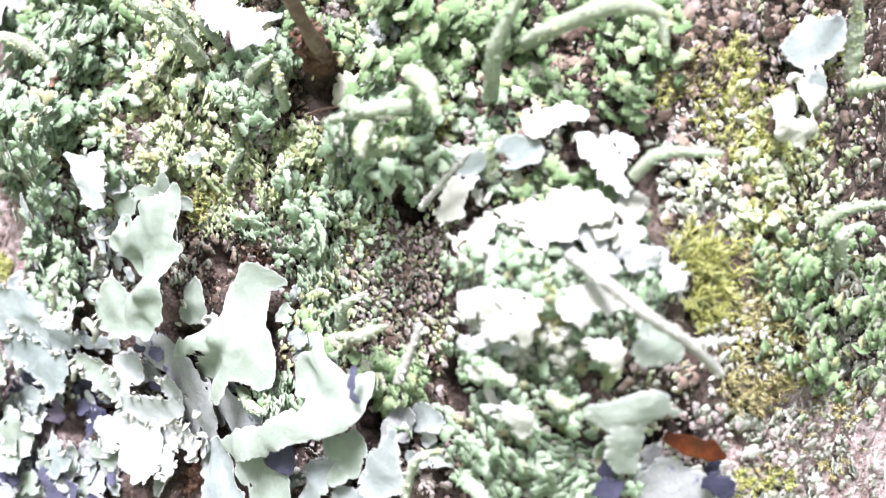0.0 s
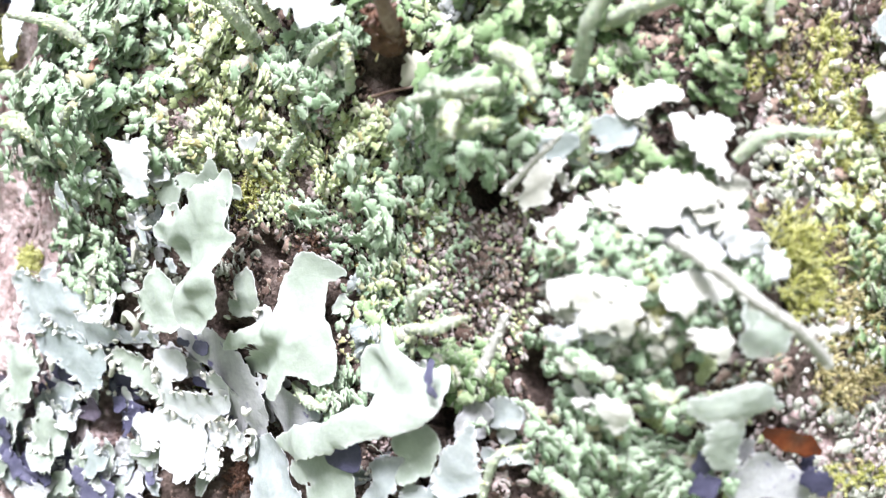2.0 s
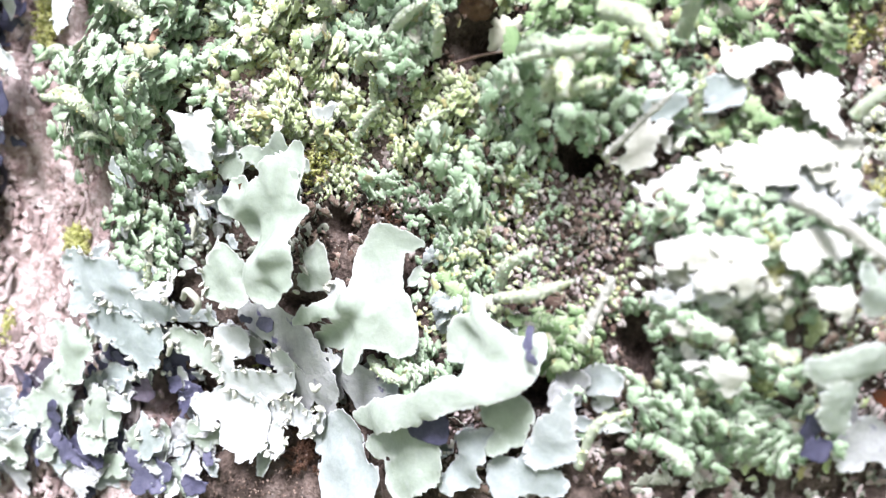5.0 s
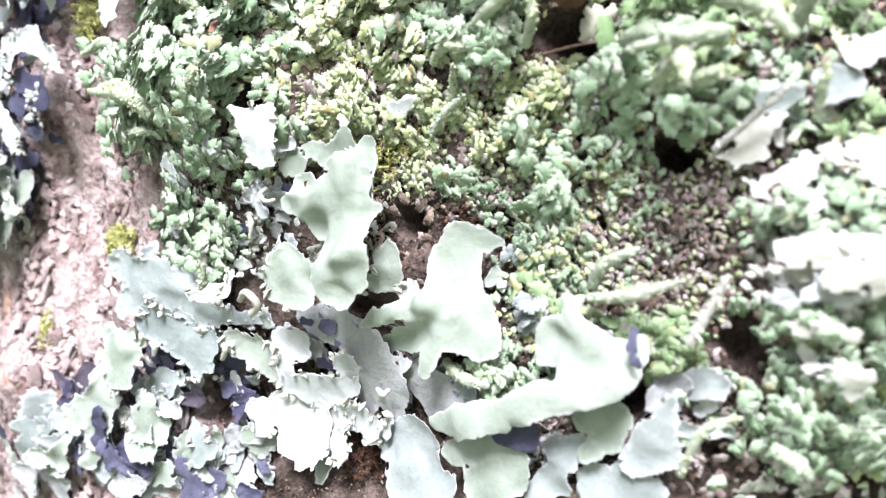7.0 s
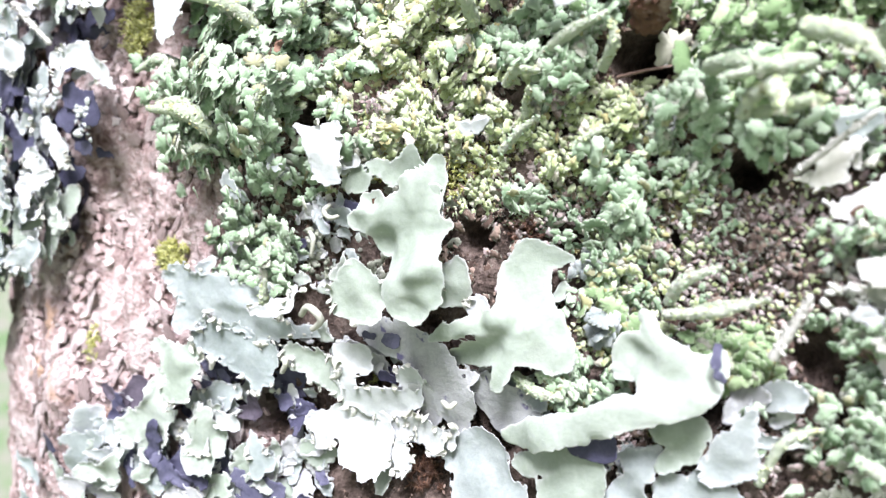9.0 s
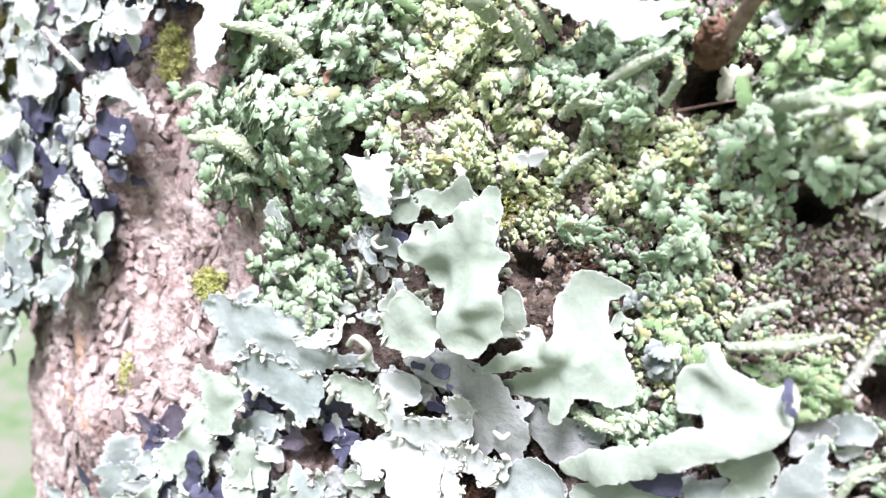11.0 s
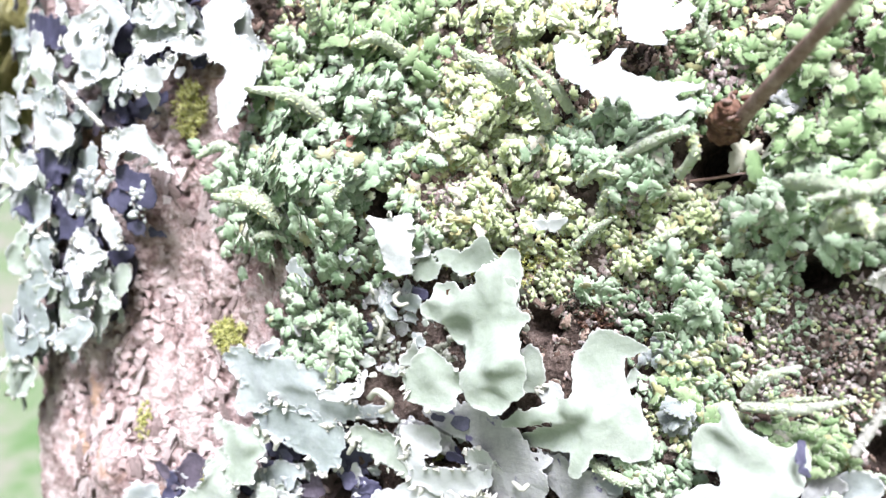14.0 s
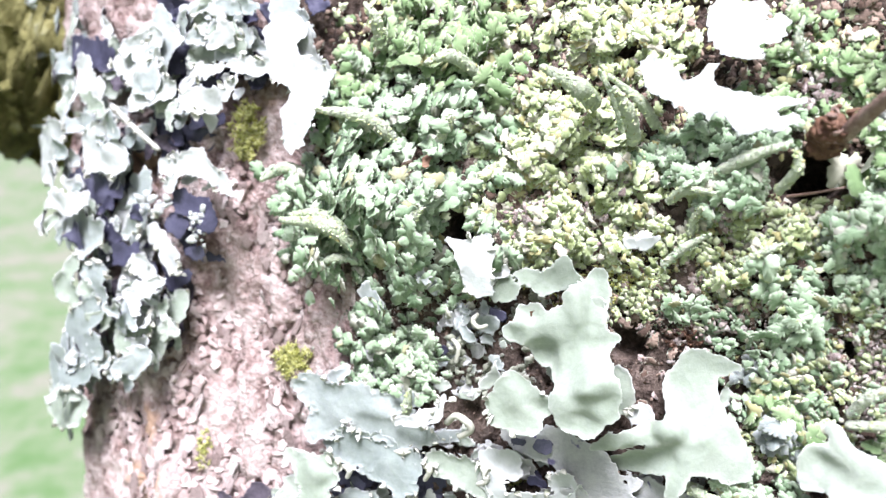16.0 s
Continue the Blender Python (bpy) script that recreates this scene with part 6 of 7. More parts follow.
# small grey lobes low between the broad ones
frill(-21.4, -19.4, 5.8, 4.1, "small curled grey lichen lobes low on the bark", count=5, size=1.96, tops=[LEAF_BLUE, LEAF_OLD, LEAF, LEAF_WHITE], high=(0.1, 2.2), curl=1.0, lobing=0.8, seed=19)
frill(-26.3, -16.3, 4.8, 3.3, "small curled grey lichen lobes low on the bark", count=3, size=2.00, tops=[LEAF_BLUE, LEAF_OLD, LEAF, LEAF_WHITE], high=(0.1, 2.2), curl=1.0, lobing=0.8, seed=20)
frill(-32.6, -26.6, 4.7, 3.4, "small curled grey lichen lobes low on the bark", count=3, size=1.93, tops=[LEAF_BLUE, LEAF_OLD, LEAF, LEAF_WHITE], high=(0.1, 2.2), curl=1.0, lobing=0.8, seed=21)
frill(-12.6, -20.6, 4.7, 4.8, "small curled grey lichen lobes low on the bark", count=3, size=2.03, tops=[LEAF_BLUE, LEAF_OLD, LEAF, LEAF_WHITE], high=(0.1, 2.2), curl=1.0, lobing=0.8, seed=22)
frill(-3.5, -23.0, 5.4, 3.8, "small curled grey lichen lobes low on the bark", count=4, size=2.09, tops=[LEAF_BLUE, LEAF_OLD, LEAF, LEAF_WHITE], high=(0.1, 2.2), curl=1.0, lobing=0.8, seed=23)
frill(5.9, -21.8, 4.9, 2.8, "small curled grey lichen lobes low on the bark", count=3, size=1.85, tops=[LEAF_BLUE, LEAF_OLD, LEAF, LEAF_WHITE], high=(0.1, 2.2), curl=1.0, lobing=0.8, seed=24)
frill(14.6, -27.4, 4.5, 3.2, "small curled grey lichen lobes low on the bark", count=3, size=2.20, tops=[LEAF_BLUE, LEAF_OLD, LEAF, LEAF_WHITE], high=(0.1, 2.2), curl=1.0, lobing=0.8, seed=25)
frill(33.8, -21.5, 3.2, 3.6, "small curled grey lichen lobes low on the bark", count=3, size=1.82, tops=[LEAF_BLUE, LEAF_OLD, LEAF, LEAF_WHITE], high=(0.1, 2.2), curl=1.0, lobing=0.8, seed=26)
frill(-35.9, -3.9, 3.9, 3.3, "small curled grey lichen lobes low on the bark", count=3, size=1.88, tops=[LEAF_BLUE, LEAF_OLD, LEAF, LEAF_WHITE], high=(0.1, 2.2), curl=1.0, lobing=0.8, seed=27)
frill(-24.1, 1.6, 3.6, 3.1, "small curled grey lichen lobes low on the bark", count=4, size=1.78, tops=[LEAF_BLUE, LEAF_OLD, LEAF, LEAF_WHITE], high=(0.1, 2.2), curl=1.0, lobing=0.8, seed=28)
frill(-21.0, -32.9, 8.4, 3.9, "small curled grey lichen lobes low on the bark", count=4, size=2.53, tops=[LEAF_BLUE, LEAF_OLD, LEAF, LEAF_WHITE], high=(0.1, 2.2), curl=1.0, lobing=0.8, seed=29)
frill(-47.4, -20.4, 6.6, 5.3, "small curled grey lichen lobes low on the bark", count=4, size=2.60, tops=[LEAF_BLUE, LEAF_OLD, LEAF, LEAF_WHITE], high=(0.1, 2.2), curl=1.0, lobing=0.8, seed=30)
frill(-59.3, -30.1, 7.4, 5.5, "small curled grey lichen lobes low on the bark", count=4, size=3.00, tops=[LEAF_BLUE, LEAF_OLD, LEAF, LEAF_WHITE], high=(0.1, 2.2), curl=1.0, lobing=0.8, seed=31)

# loose green scales over the thin crust
cushion(18.7, -1.1, 3.9, 8.7, 0, "green lichen scales straggling over bark", SCALE_BLUE, size=2.10, count=122, pile=2.3, gaps=0.6, singles=60, seed=51)
cushion(17.8, -10.5, 4.0, 4.7, 0, "green lichen scales beside pale lichen", SCALE_GREEN, size=2.00, count=96, pile=2.0, gaps=0.6, singles=40, seed=52)
cushion(23.5, 6.5, 5.9, 3.4, 0, "blue-green lichen scales straggling over bark", SCALE_BLUE, size=1.30, count=84, pile=2.3, gaps=0.6, singles=60, seed=53)
cushion(29.8, -3.4, 5.9, 5.6, 0, "tiny green lichen scales on bark", SCALE_BLUE, size=0.80, count=120, pile=1.3, gaps=0.6, singles=40, seed=54)
cushion(8.5, 1.6, 5.8, 2.8, 0, "pale green lichen scales on brown bark", SCALE_BLUE, size=1.50, count=72, pile=1.2, gaps=0.58, singles=30, seed=55)
tuft(3.7, 5.1, 6.2, 2.9, "thin yellow moss over brown bark", MOSS_BROWN, length=1.62, count=260, seed=38)
tuft(6.2, -1.5, 2.2, 1.8, "rusty dead moss on bark", RUST, length=1.18, count=160, seed=39)
tuft(28.9, -1.1, 4.0, 2.6, "brown fibrous moss on bark", MOSS_BROWN, length=0.98, count=260, seed=40)
tuft(37.4, 12.8, 0.7, 3.6, "yellow moss strands below a stalk", MOSS, length=1.75, count=160, seed=41)
tuft(25.5, 2.7, 1.7, 4.0, "brown moss strands on bark", MOSS_BROWN, length=1.47, count=160, seed=42)

# added lobes under the trunk-edge crowd, coloured dark for its shaded gaps
frill(-82.9, 38.2, 20.8, 13.8, "lobes coloured blue-black as shade under paler lichen", count=20, size=4.43, tops=[INK, UNDER, INK], high=(0.0, 2.0), seed=44)
frill(-87.4, 13.8, 17.6, 15.0, "lobes coloured blue-black as shade under paler lichen", count=20, size=4.46, tops=[INK, UNDER, INK], high=(0.0, 2.5), seed=45)
frill(-64.2, 49.4, 13.5, 6.5, "lobes coloured blue-black as shade under paler lichen", count=14, size=3.95, tops=[INK, UNDER, INK], high=(0.0, 2.0), seed=46)
tuft(64.7, -7.6, 2.8, 3.6, "yellow-green moss beside a pale stem", MOSS, length=2.14, count=420, seed=47)
tuft(75.3, 12.0, 5.9, 2.5, "yellow moss strands on bark", MOSS, length=1.67, count=260, seed=48)
tuft(82.7, -18.2, 6.1, 2.6, "brownish moss strands on bark", MOSS_BROWN, length=1.78, count=200, seed=49)
tuft(60.1, 17.0, 1.8, 2.5, "olive moss below green scales", MOSS, length=1.41, count=200, seed=50)
cushion(47.3, -1.5, 4.8, 3.2, 0, "green lichen scales among white frills", SCALE_GREEN, size=1.59, count=96, pile=2.2, gaps=0.6, singles=40, seed=61)
cushion(53.5, -2.0, 3.9, 2.6, 0, "blue-green lichen scales among white frills", SCALE_BLUE, size=1.61, count=88, pile=2.2, gaps=0.6, singles=40, seed=62)
cushion(46.5, -10.1, 5.5, 2.8, 0, "blue-green lichen scales among white frills", SCALE_BLUE, size=1.63, count=120, pile=2.2, gaps=0.6, singles=40, seed=63)
cushion(49.1, 6.1, 4.3, 2.3, 0, "green lichen scales above white frills", SCALE_GREEN, size=1.67, count=72, pile=2.2, gaps=0.6, singles=40, seed=64)

# rolled white rims, beads and specks
rolled_rim([(-26.1, -11.8, 5.0), (-24.2, -10.6, 6.0), (-22.2, -11.4, 6.5), (-22.2, -12.7, 6.0), (-24.4, -13.8, 5.0)], 1.07, split, 56)
rolled_rim([(-22.3, -17.8, 4.5), (-21.4, -18.5, 5.0), (-21.3, -20.1, 5.0), (-22.8, -20.8, 4.5)], 0.89, split, 57)
rolled_rim([(-42.9, -18.5, 4.5), (-41.7, -18.8, 5.0), (-42.4, -20.1, 4.5)], 0.96, bluegrey, 58)
rolled_rim([(-34.9, -15.8, 4.5), (-33.3, -16.2, 5.0), (-32.1, -16.0, 4.5)], 0.81, bluegrey, 59)
rolled_rim([(-20.1, 3.3, 4.0), (-20.6, 2.4, 5.0), (-19.9, 1.5, 5.0), (-18.9, 1.7, 4.5)], 0.74, split, 60)
rolled_rim([(-24.7, -0.3, 3.0), (-23.6, -1.4, 4.0), (-24.2, -3.4, 4.0)], 0.77, split, 61)
rolled_rim([(-21.5, -24.3, 4.0), (-20.0, -25.1, 5.0), (-20.8, -26.7, 4.5)], 0.90, split, 62)
rolled_rim([(-5.8, -23.0, 4.0), (-4.0, -23.3, 5.0), (-3.2, -22.7, 4.5)], 0.82, split, 63)
rolled_rim([(-31.2, -17.9, 4.0), (-29.4, -18.6, 5.0), (-30.5, -20.3, 4.5)], 0.91, bluegrey, 64)
cushion(17.6, -11.4, 1.8, 2.7, 0, "blue-grey lichen scales among yellow-green ones", LEAF_BLUE, size=2.12, count=27, pile=2.0, gaps=0.1, singles=30, seed=71)
cushion(13.8, -5.2, 1.1, 1.6, 0, "blue-grey lichen scales beside a leafy lichen", LEAF_BLUE, size=1.98, count=8, pile=1.5, gaps=0.0, singles=8, seed=72)
cushion(24.3, 11.2, 2.8, 2.5, 0, "bluish white powdery lichen scales", LEAF_WHITE, size=1.01, count=88, pile=1.5, gaps=0.3, singles=40, seed=73)
cushion(13.4, 14.4, 2.7, 2.0, 0, "pinkish grey bark crumbs among lichen scales", FLAKE, size=1.10, count=70, pile=1.5, gaps=0.2, singles=20, seed=74, name="bark_crumbs")
cushion(29.4, 24.4, 1.5, 1.9, 0, "white powdery lichen scales beside a twig", LEAF_WHITE, size=1.09, count=40, pile=1.5, gaps=0.2, singles=20, seed=75)
cushion(-10.8, 15.2, 4.8, 3.0, 0, "pinkish grey bark crumbs among lichen scales", FLAKE, size=1.12, count=90, pile=1.5, gaps=0.2, singles=20, seed=76, name="bark_crumbs")
cushion(26.9, 18.0, 0.5, 0.6, 0, "broad green lichen scales by a dark hollow", SCALE_GREEN, size=4.46, count=3, pile=0.7, gaps=0.0, singles=3, seed=81)
leafy([[(-36.3, 6.8, 4.0, 1.5), (-34.7, 5.2, 4.5, 1.1)], [(-26.6, 8.9, 5.0, 1.1), (-25.6, 8.1, 5.0, 0.9)]], "pale blue-green lichen scales on bark", top=LEAF_BLUE, curl=0.4, notch=1.0, seed=72)

# fill of small lobes at the foot of the view, crumbs on pads and bark
frill(-80.4, -43.1, 11.2, 3.9, "blue-grey leafy lichen low on the trunk", count=6, size=3.85, tops=[LEAF_BLUE, LEAF_OLD, LEAF, INK], high=(0.5, 3.2), curl=0.9, lobing=0.8, notch=1.1, seed=74)
frill(-63.1, -39.9, 9.0, 3.7, "blue-grey leafy lichen low on the trunk", count=6, size=3.70, tops=[LEAF_BLUE, LEAF_OLD, LEAF, INK], high=(0.5, 3.2), curl=0.9, lobing=0.8, notch=1.1, seed=75)
frill(-48.7, -37.3, 7.7, 4.3, "blue-grey leafy lichen low on the trunk", count=6, size=3.60, tops=[LEAF_BLUE, LEAF_OLD, LEAF, INK], high=(0.5, 3.2), curl=0.9, lobing=0.8, notch=1.1, seed=76)
frill(-36.4, -38.7, 5.9, 3.3, "blue-grey leafy lichen low on the trunk", count=5, size=3.05, tops=[LEAF_BLUE, LEAF_OLD, LEAF, INK], high=(0.5, 3.2), curl=0.9, lobing=0.8, notch=1.1, seed=77)
frill(-27.5, -33.3, 4.6, 3.2, "blue-grey leafy lichen low on the trunk", count=4, size=2.56, tops=[LEAF_BLUE, LEAF_OLD, LEAF, INK], high=(0.5, 3.2), curl=0.9, lobing=0.8, notch=1.1, seed=78)
frill(-30.6, -39.0, 5.8, 2.4, "blue-grey leafy lichen low on the trunk", count=4, size=3.15, tops=[LEAF_BLUE, LEAF_OLD, LEAF, INK], high=(0.5, 3.2), curl=0.9, lobing=0.8, notch=1.1, seed=79)
frill(-54.1, -25.6, 5.9, 4.4, "blue-grey leafy lichen low on the trunk", count=4, size=2.87, tops=[LEAF_BLUE, LEAF_OLD, LEAF, INK], high=(0.5, 3.2), curl=0.9, lobing=0.8, notch=1.1, seed=80)
frill(-68.8, -32.5, 8.6, 3.8, "blue-grey leafy lichen low on the trunk", count=4, size=3.18, tops=[LEAF_BLUE, LEAF_OLD, LEAF, INK], high=(0.5, 3.2), curl=0.9, lobing=0.8, notch=1.1, seed=81)
cushion(-64.7, 18.5, 2.0, 1.9, 0, "white mealy crumbs on a blue-black lichen pad", LEAF_WHITE, size=1.11, count=16, pile=0.6, gaps=0.0, singles=16, seed=563, base=6.3, shapes=GRAINS)
cushion(-65.4, 16.0, 1.3, 1.0, 0, "white mealy crumbs on a blue-black lichen pad", LEAF_WHITE, size=1.12, count=8, pile=0.6, gaps=0.0, singles=8, seed=597, base=5.8, shapes=GRAINS)
cushion(-79.0, 8.6, 3.4, 2.0, 0, "white mealy crumbs on a blue-black lichen pad", LEAF_WHITE, size=1.24, count=14, pile=0.6, gaps=0.0, singles=14, seed=570, base=5.3, shapes=GRAINS)
cushion(-73.5, 22.2, 4.5, 1.8, 0, "white mealy crumbs on a blue-black lichen pad", LEAF_WHITE, size=1.17, count=14, pile=0.6, gaps=0.0, singles=14, seed=450, base=5.8, shapes=GRAINS)
cushion(-89.0, 20.7, 4.8, 2.4, 0, "white mealy crumbs on a blue-black lichen pad", LEAF_WHITE, size=1.34, count=14, pile=0.6, gaps=0.0, singles=14, seed=390, base=4.8, shapes=GRAINS)
cushion(27.1, -1.0, 6.4, 5.8, 0, "pinkish grey bark crumbs among tiny scales", FLAKE, size=0.84, count=200, pile=0.8, gaps=0.4, singles=30, seed=81, name="bark_crumbs")
cushion(7.6, 2.9, 8.1, 3.6, 0, "brown bark crumbs among tiny scales", SOIL, size=1.01, count=160, pile=0.9, gaps=0.3, singles=30, seed=82, name="bark_crumbs")
cushion(20.3, -5.2, 4.5, 7.4, 0, "pinkish grey bark crumbs among tiny scales", FLAKE, size=0.85, count=130, pile=1.0, gaps=0.4, singles=20, seed=83, name="bark_crumbs")
cushion(67.2, 15.1, 4.6, 4.9, 0, "pinkish grey bark crumbs beside moss", FLAKE, size=0.70, count=150, pile=0.7, gaps=0.4, singles=30, seed=84, name="bark_crumbs")
cushion(78.5, -22.0, 10.0, 3.8, 0, "pinkish grey bark crumbs beside moss", FLAKE, size=0.70, count=150, pile=0.7, gaps=0.4, singles=30, seed=85, name="bark_crumbs")

# fine moss shoots and brown crumbs strewn among the scales
tuft(-8.2, 21.9, 12.1, 10.6, "fine yellow-green moss shoots among lichen scales", MOSS, length=1.36, count=260, seed=93)
tuft(-15.3, 26.3, 3.3, 4.8, "fine brown moss shoots among lichen scales", MOSS_BROWN, length=1.40, count=120, seed=94)
tuft(3.0, 10.2, 9.3, 5.0, "fine brown moss shoots among lichen scales", MOSS_BROWN, length=1.31, count=220, seed=95)
tuft(17.0, 7.6, 7.9, 4.0, "fine yellow moss shoots on bark", MOSS, length=1.26, count=180, seed=96)
tuft(26.0, 1.5, 5.4, 3.9, "brown moss fibres on bare bark", MOSS_BROWN, length=1.26, count=200, seed=0)
tuft(20.8, -9.2, 4.5, 5.4, "fine yellow-green moss shoots on bark", MOSS, length=1.29, count=140, seed=1)
tuft(27.4, 10.5, 4.5, 3.2, "brown moss fibres on bare bark", MOSS_BROWN, length=1.24, count=140, seed=2)
tuft(-6.2, 36.4, 7.6, 5.5, "fine yellow-green moss shoots among lichen scales", MOSS, length=1.42, count=120, seed=3)
cushion(-13.9, 23.7, 4.0, 4.6, 0, "rusty brown crumbs among lichen scales", RUST, size=1.30, count=26, pile=1.2, gaps=0.2, singles=14, seed=980, name="bark_crumbs")
cushion(-23.6, 30.8, 5.3, 4.2, 0, "pinkish grey bark crumbs among lichen scales", FLAKE, size=1.37, count=22, pile=1.2, gaps=0.2, singles=14, seed=790, name="bark_crumbs")
cushion(-2.0, 17.6, 7.2, 5.7, 0, "pinkish grey bark crumbs among lichen scales", FLAKE, size=1.23, count=50, pile=1.2, gaps=0.2, singles=14, seed=1200, name="bark_crumbs")
cushion(12.7, 29.5, 4.2, 2.8, 0, "dark bark crumbs under a white lichen", SOIL, size=1.22, count=30, pile=1.2, gaps=0.2, singles=14, seed=1210, name="bark_crumbs")
cushion(23.5, 27.9, 2.8, 3.9, 0, "pinkish grey bark crumbs beside a twig", FLAKE, size=1.18, count=60, pile=1.2, gaps=0.2, singles=14, seed=1380, name="bark_crumbs")
cushion(34.3, -3.5, 3.1, 3.7, 0, "dark brown bark crumbs", SOIL, size=1.19, count=90, pile=1.2, gaps=0.2, singles=14, seed=2080, name="bark_crumbs")
cushion(28.1, 13.6, 2.7, 1.9, 0, "dark brown bark crumbs", SOIL, size=1.16, count=40, pile=1.2, gaps=0.2, singles=14, seed=1690, name="bark_crumbs")
cushion(68.1, -10.0, 5.1, 5.4, 0, "cream lichen granules scattered over moss", SCALE_WHITE, size=0.60, count=110, pile=1.0, gaps=0.3, singles=20, seed=3270)
cushion(66.3, 8.4, 3.4, 6.7, 0, "cream lichen granules scattered over moss", SCALE_WHITE, size=0.90, count=35, pile=1.0, gaps=0.3, singles=20, seed=2880)
cushion(76.6, -11.2, 5.3, 3.8, 0, "cream lichen granules scattered over moss", SCALE_WHITE, size=0.60, count=50, pile=1.0, gaps=0.3, singles=20, seed=3480)
cushion(81.0, -21.2, 6.8, 3.2, 0, "cream lichen granules scattered over moss", SCALE_WHITE, size=0.60, count=60, pile=1.0, gaps=0.3, singles=20, seed=3710)
tuft(74.0, 6.8, 9.0, 7.4, "fine tan moss shoots among lichen scales", MOSS_BROWN, length=1.49, count=220, seed=15)
tuft(77.5, -7.5, 10.1, 8.2, "fine tan moss shoots among lichen scales", MOSS_BROWN, length=1.53, count=240, seed=16)
tuft(78.2, -22.8, 10.0, 3.8, "fine tan moss shoots among lichen scales", MOSS_BROWN, length=1.59, count=160, seed=17)
tuft(70.0, -15.6, 4.5, 4.3, "fine tan moss shoots among lichen scales", MOSS_BROWN, length=1.46, count=160, seed=18)
tuft(61.2, 1.2, 2.4, 5.8, "fine tan moss shoots among lichen scales", MOSS_BROWN, length=1.33, count=90, seed=19)
tuft(71.2, 1.3, 3.1, 3.6, "yellow moss strands hanging over bark", MOSS, length=2.23, count=260, seed=20)

# lobes coloured dark for shaded gaps, and white beads, among low grey lichens
frill(-43.1, -25.6, 6.3, 3.9, "lobes coloured blue-black as shade under grey lichen", count=5, size=3.13, tops=[INK, UNDER], high=(0.0, 0.8), seed=22)
frill(-35.7, -20.1, 6.0, 3.5, "lobes coloured blue-black as shade under grey lichen", count=5, size=3.00, tops=[INK, UNDER], high=(0.0, 0.8), seed=23)
frill(-57.9, -28.4, 7.4, 5.5, "lobes coloured blue-black as shade under grey lichen", count=5, size=3.38, tops=[INK, UNDER], high=(0.0, 0.8), seed=24)
frill(-49.8, -39.3, 10.2, 3.6, "lobes coloured blue-black as shade under grey lichen", count=5, size=3.31, tops=[INK, UNDER], high=(0.0, 0.8), seed=25)
cushion(-40.9, -5.4, 4.5, 2.5, 0, "tiny white beads on the rims of leafy lichens", SCALE_WHITE, size=0.86, count=16, pile=1.2, gaps=0.0, singles=16, seed=1290, shapes=GRAINS)
cushion(-44.8, -19.8, 5.2, 3.4, 0, "tiny white beads on the rims of leafy lichens", SCALE_WHITE, size=0.90, count=16, pile=1.2, gaps=0.0, singles=16, seed=1610, shapes=GRAINS)
cushion(-36.0, -22.8, 4.9, 2.5, 0, "tiny white beads on the rims of leafy lichens", SCALE_WHITE, size=0.86, count=14, pile=1.2, gaps=0.0, singles=14, seed=1780, shapes=GRAINS)
cushion(-23.7, -23.3, 4.8, 2.5, 0, "tiny white beads on the rims of leafy lichens", SCALE_WHITE, size=0.82, count=16, pile=1.2, gaps=0.0, singles=16, seed=1940, shapes=GRAINS)
cushion(-53.8, -34.3, 9.2, 3.5, 0, "tiny white beads on the rims of leafy lichens", SCALE_WHITE, size=0.96, count=22, pile=1.2, gaps=0.0, singles=22, seed=1850, shapes=GRAINS)
cushion(-29.3, -12.7, 3.8, 3.2, 0, "tiny white beads on the rims of leafy lichens", SCALE_WHITE, size=0.82, count=12, pile=1.2, gaps=0.0, singles=12, seed=1600, shapes=GRAINS)
cushion(-10.8, -29.0, 5.8, 3.1, 0, "tiny white beads on the rims of leafy lichens", SCALE_WHITE, size=0.77, count=14, pile=1.2, gaps=0.0, singles=14, seed=2260, shapes=GRAINS)
cushion(15.3, -28.5, 4.3, 1.9, 0, "tiny white beads on the rims of leafy lichens", SCALE_WHITE, size=0.67, count=14, pile=1.2, gaps=0.0, singles=14, seed=2660, shapes=GRAINS)
tuft(70.5, 14.1, 4.4, 4.2, "yellow moss strands over brown bark", MOSS, length=2.28, count=420, seed=34)
tuft(64.3, 18.7, 1.9, 4.8, "tan moss strands over brown bark", MOSS_BROWN, length=1.70, count=220, seed=35)
tuft(74.2, 5.9, 4.2, 3.0, "tan moss strands over brown bark", MOSS_BROWN, length=1.78, count=200, seed=36)
cushion(67.2, 19.3, 5.3, 5.4, 0, "dark brown bark crumbs", SOIL, size=1.13, count=130, pile=0.8, gaps=0.2, singles=20, seed=301, name="bark_crumbs")
tuft(81.3, -2.5, 5.9, 3.8, "tan moss strands over brown bark", MOSS_BROWN, length=2.01, count=260, seed=38)
tuft(74.0, -12.9, 4.2, 3.7, "yellow moss strands over brown bark", MOSS, length=2.05, count=200, seed=39)
cushion(81.9, -7.7, 9.1, 7.8, 0, "dark brown bark crumbs", SOIL, size=1.09, count=150, pile=0.6, gaps=0.2, singles=20, seed=302, name="bark_crumbs")
tuft(5.8, -0.0, 1.9, 1.9, "rusty orange dead moss on brown bark", RUST, length=1.45, count=200, seed=41)
tuft(3.4, 4.7, 3.8, 1.7, "yellow moss fringe over a bark hollow", MOSS, length=1.87, count=260, seed=42)
cushion(20.4, -4.9, 7.7, 7.3, 0, "tiny pale lichen scales on brown bark", SCALE_PALE, size=0.77, count=240, pile=0.8, gaps=0.5, singles=40, seed=303)
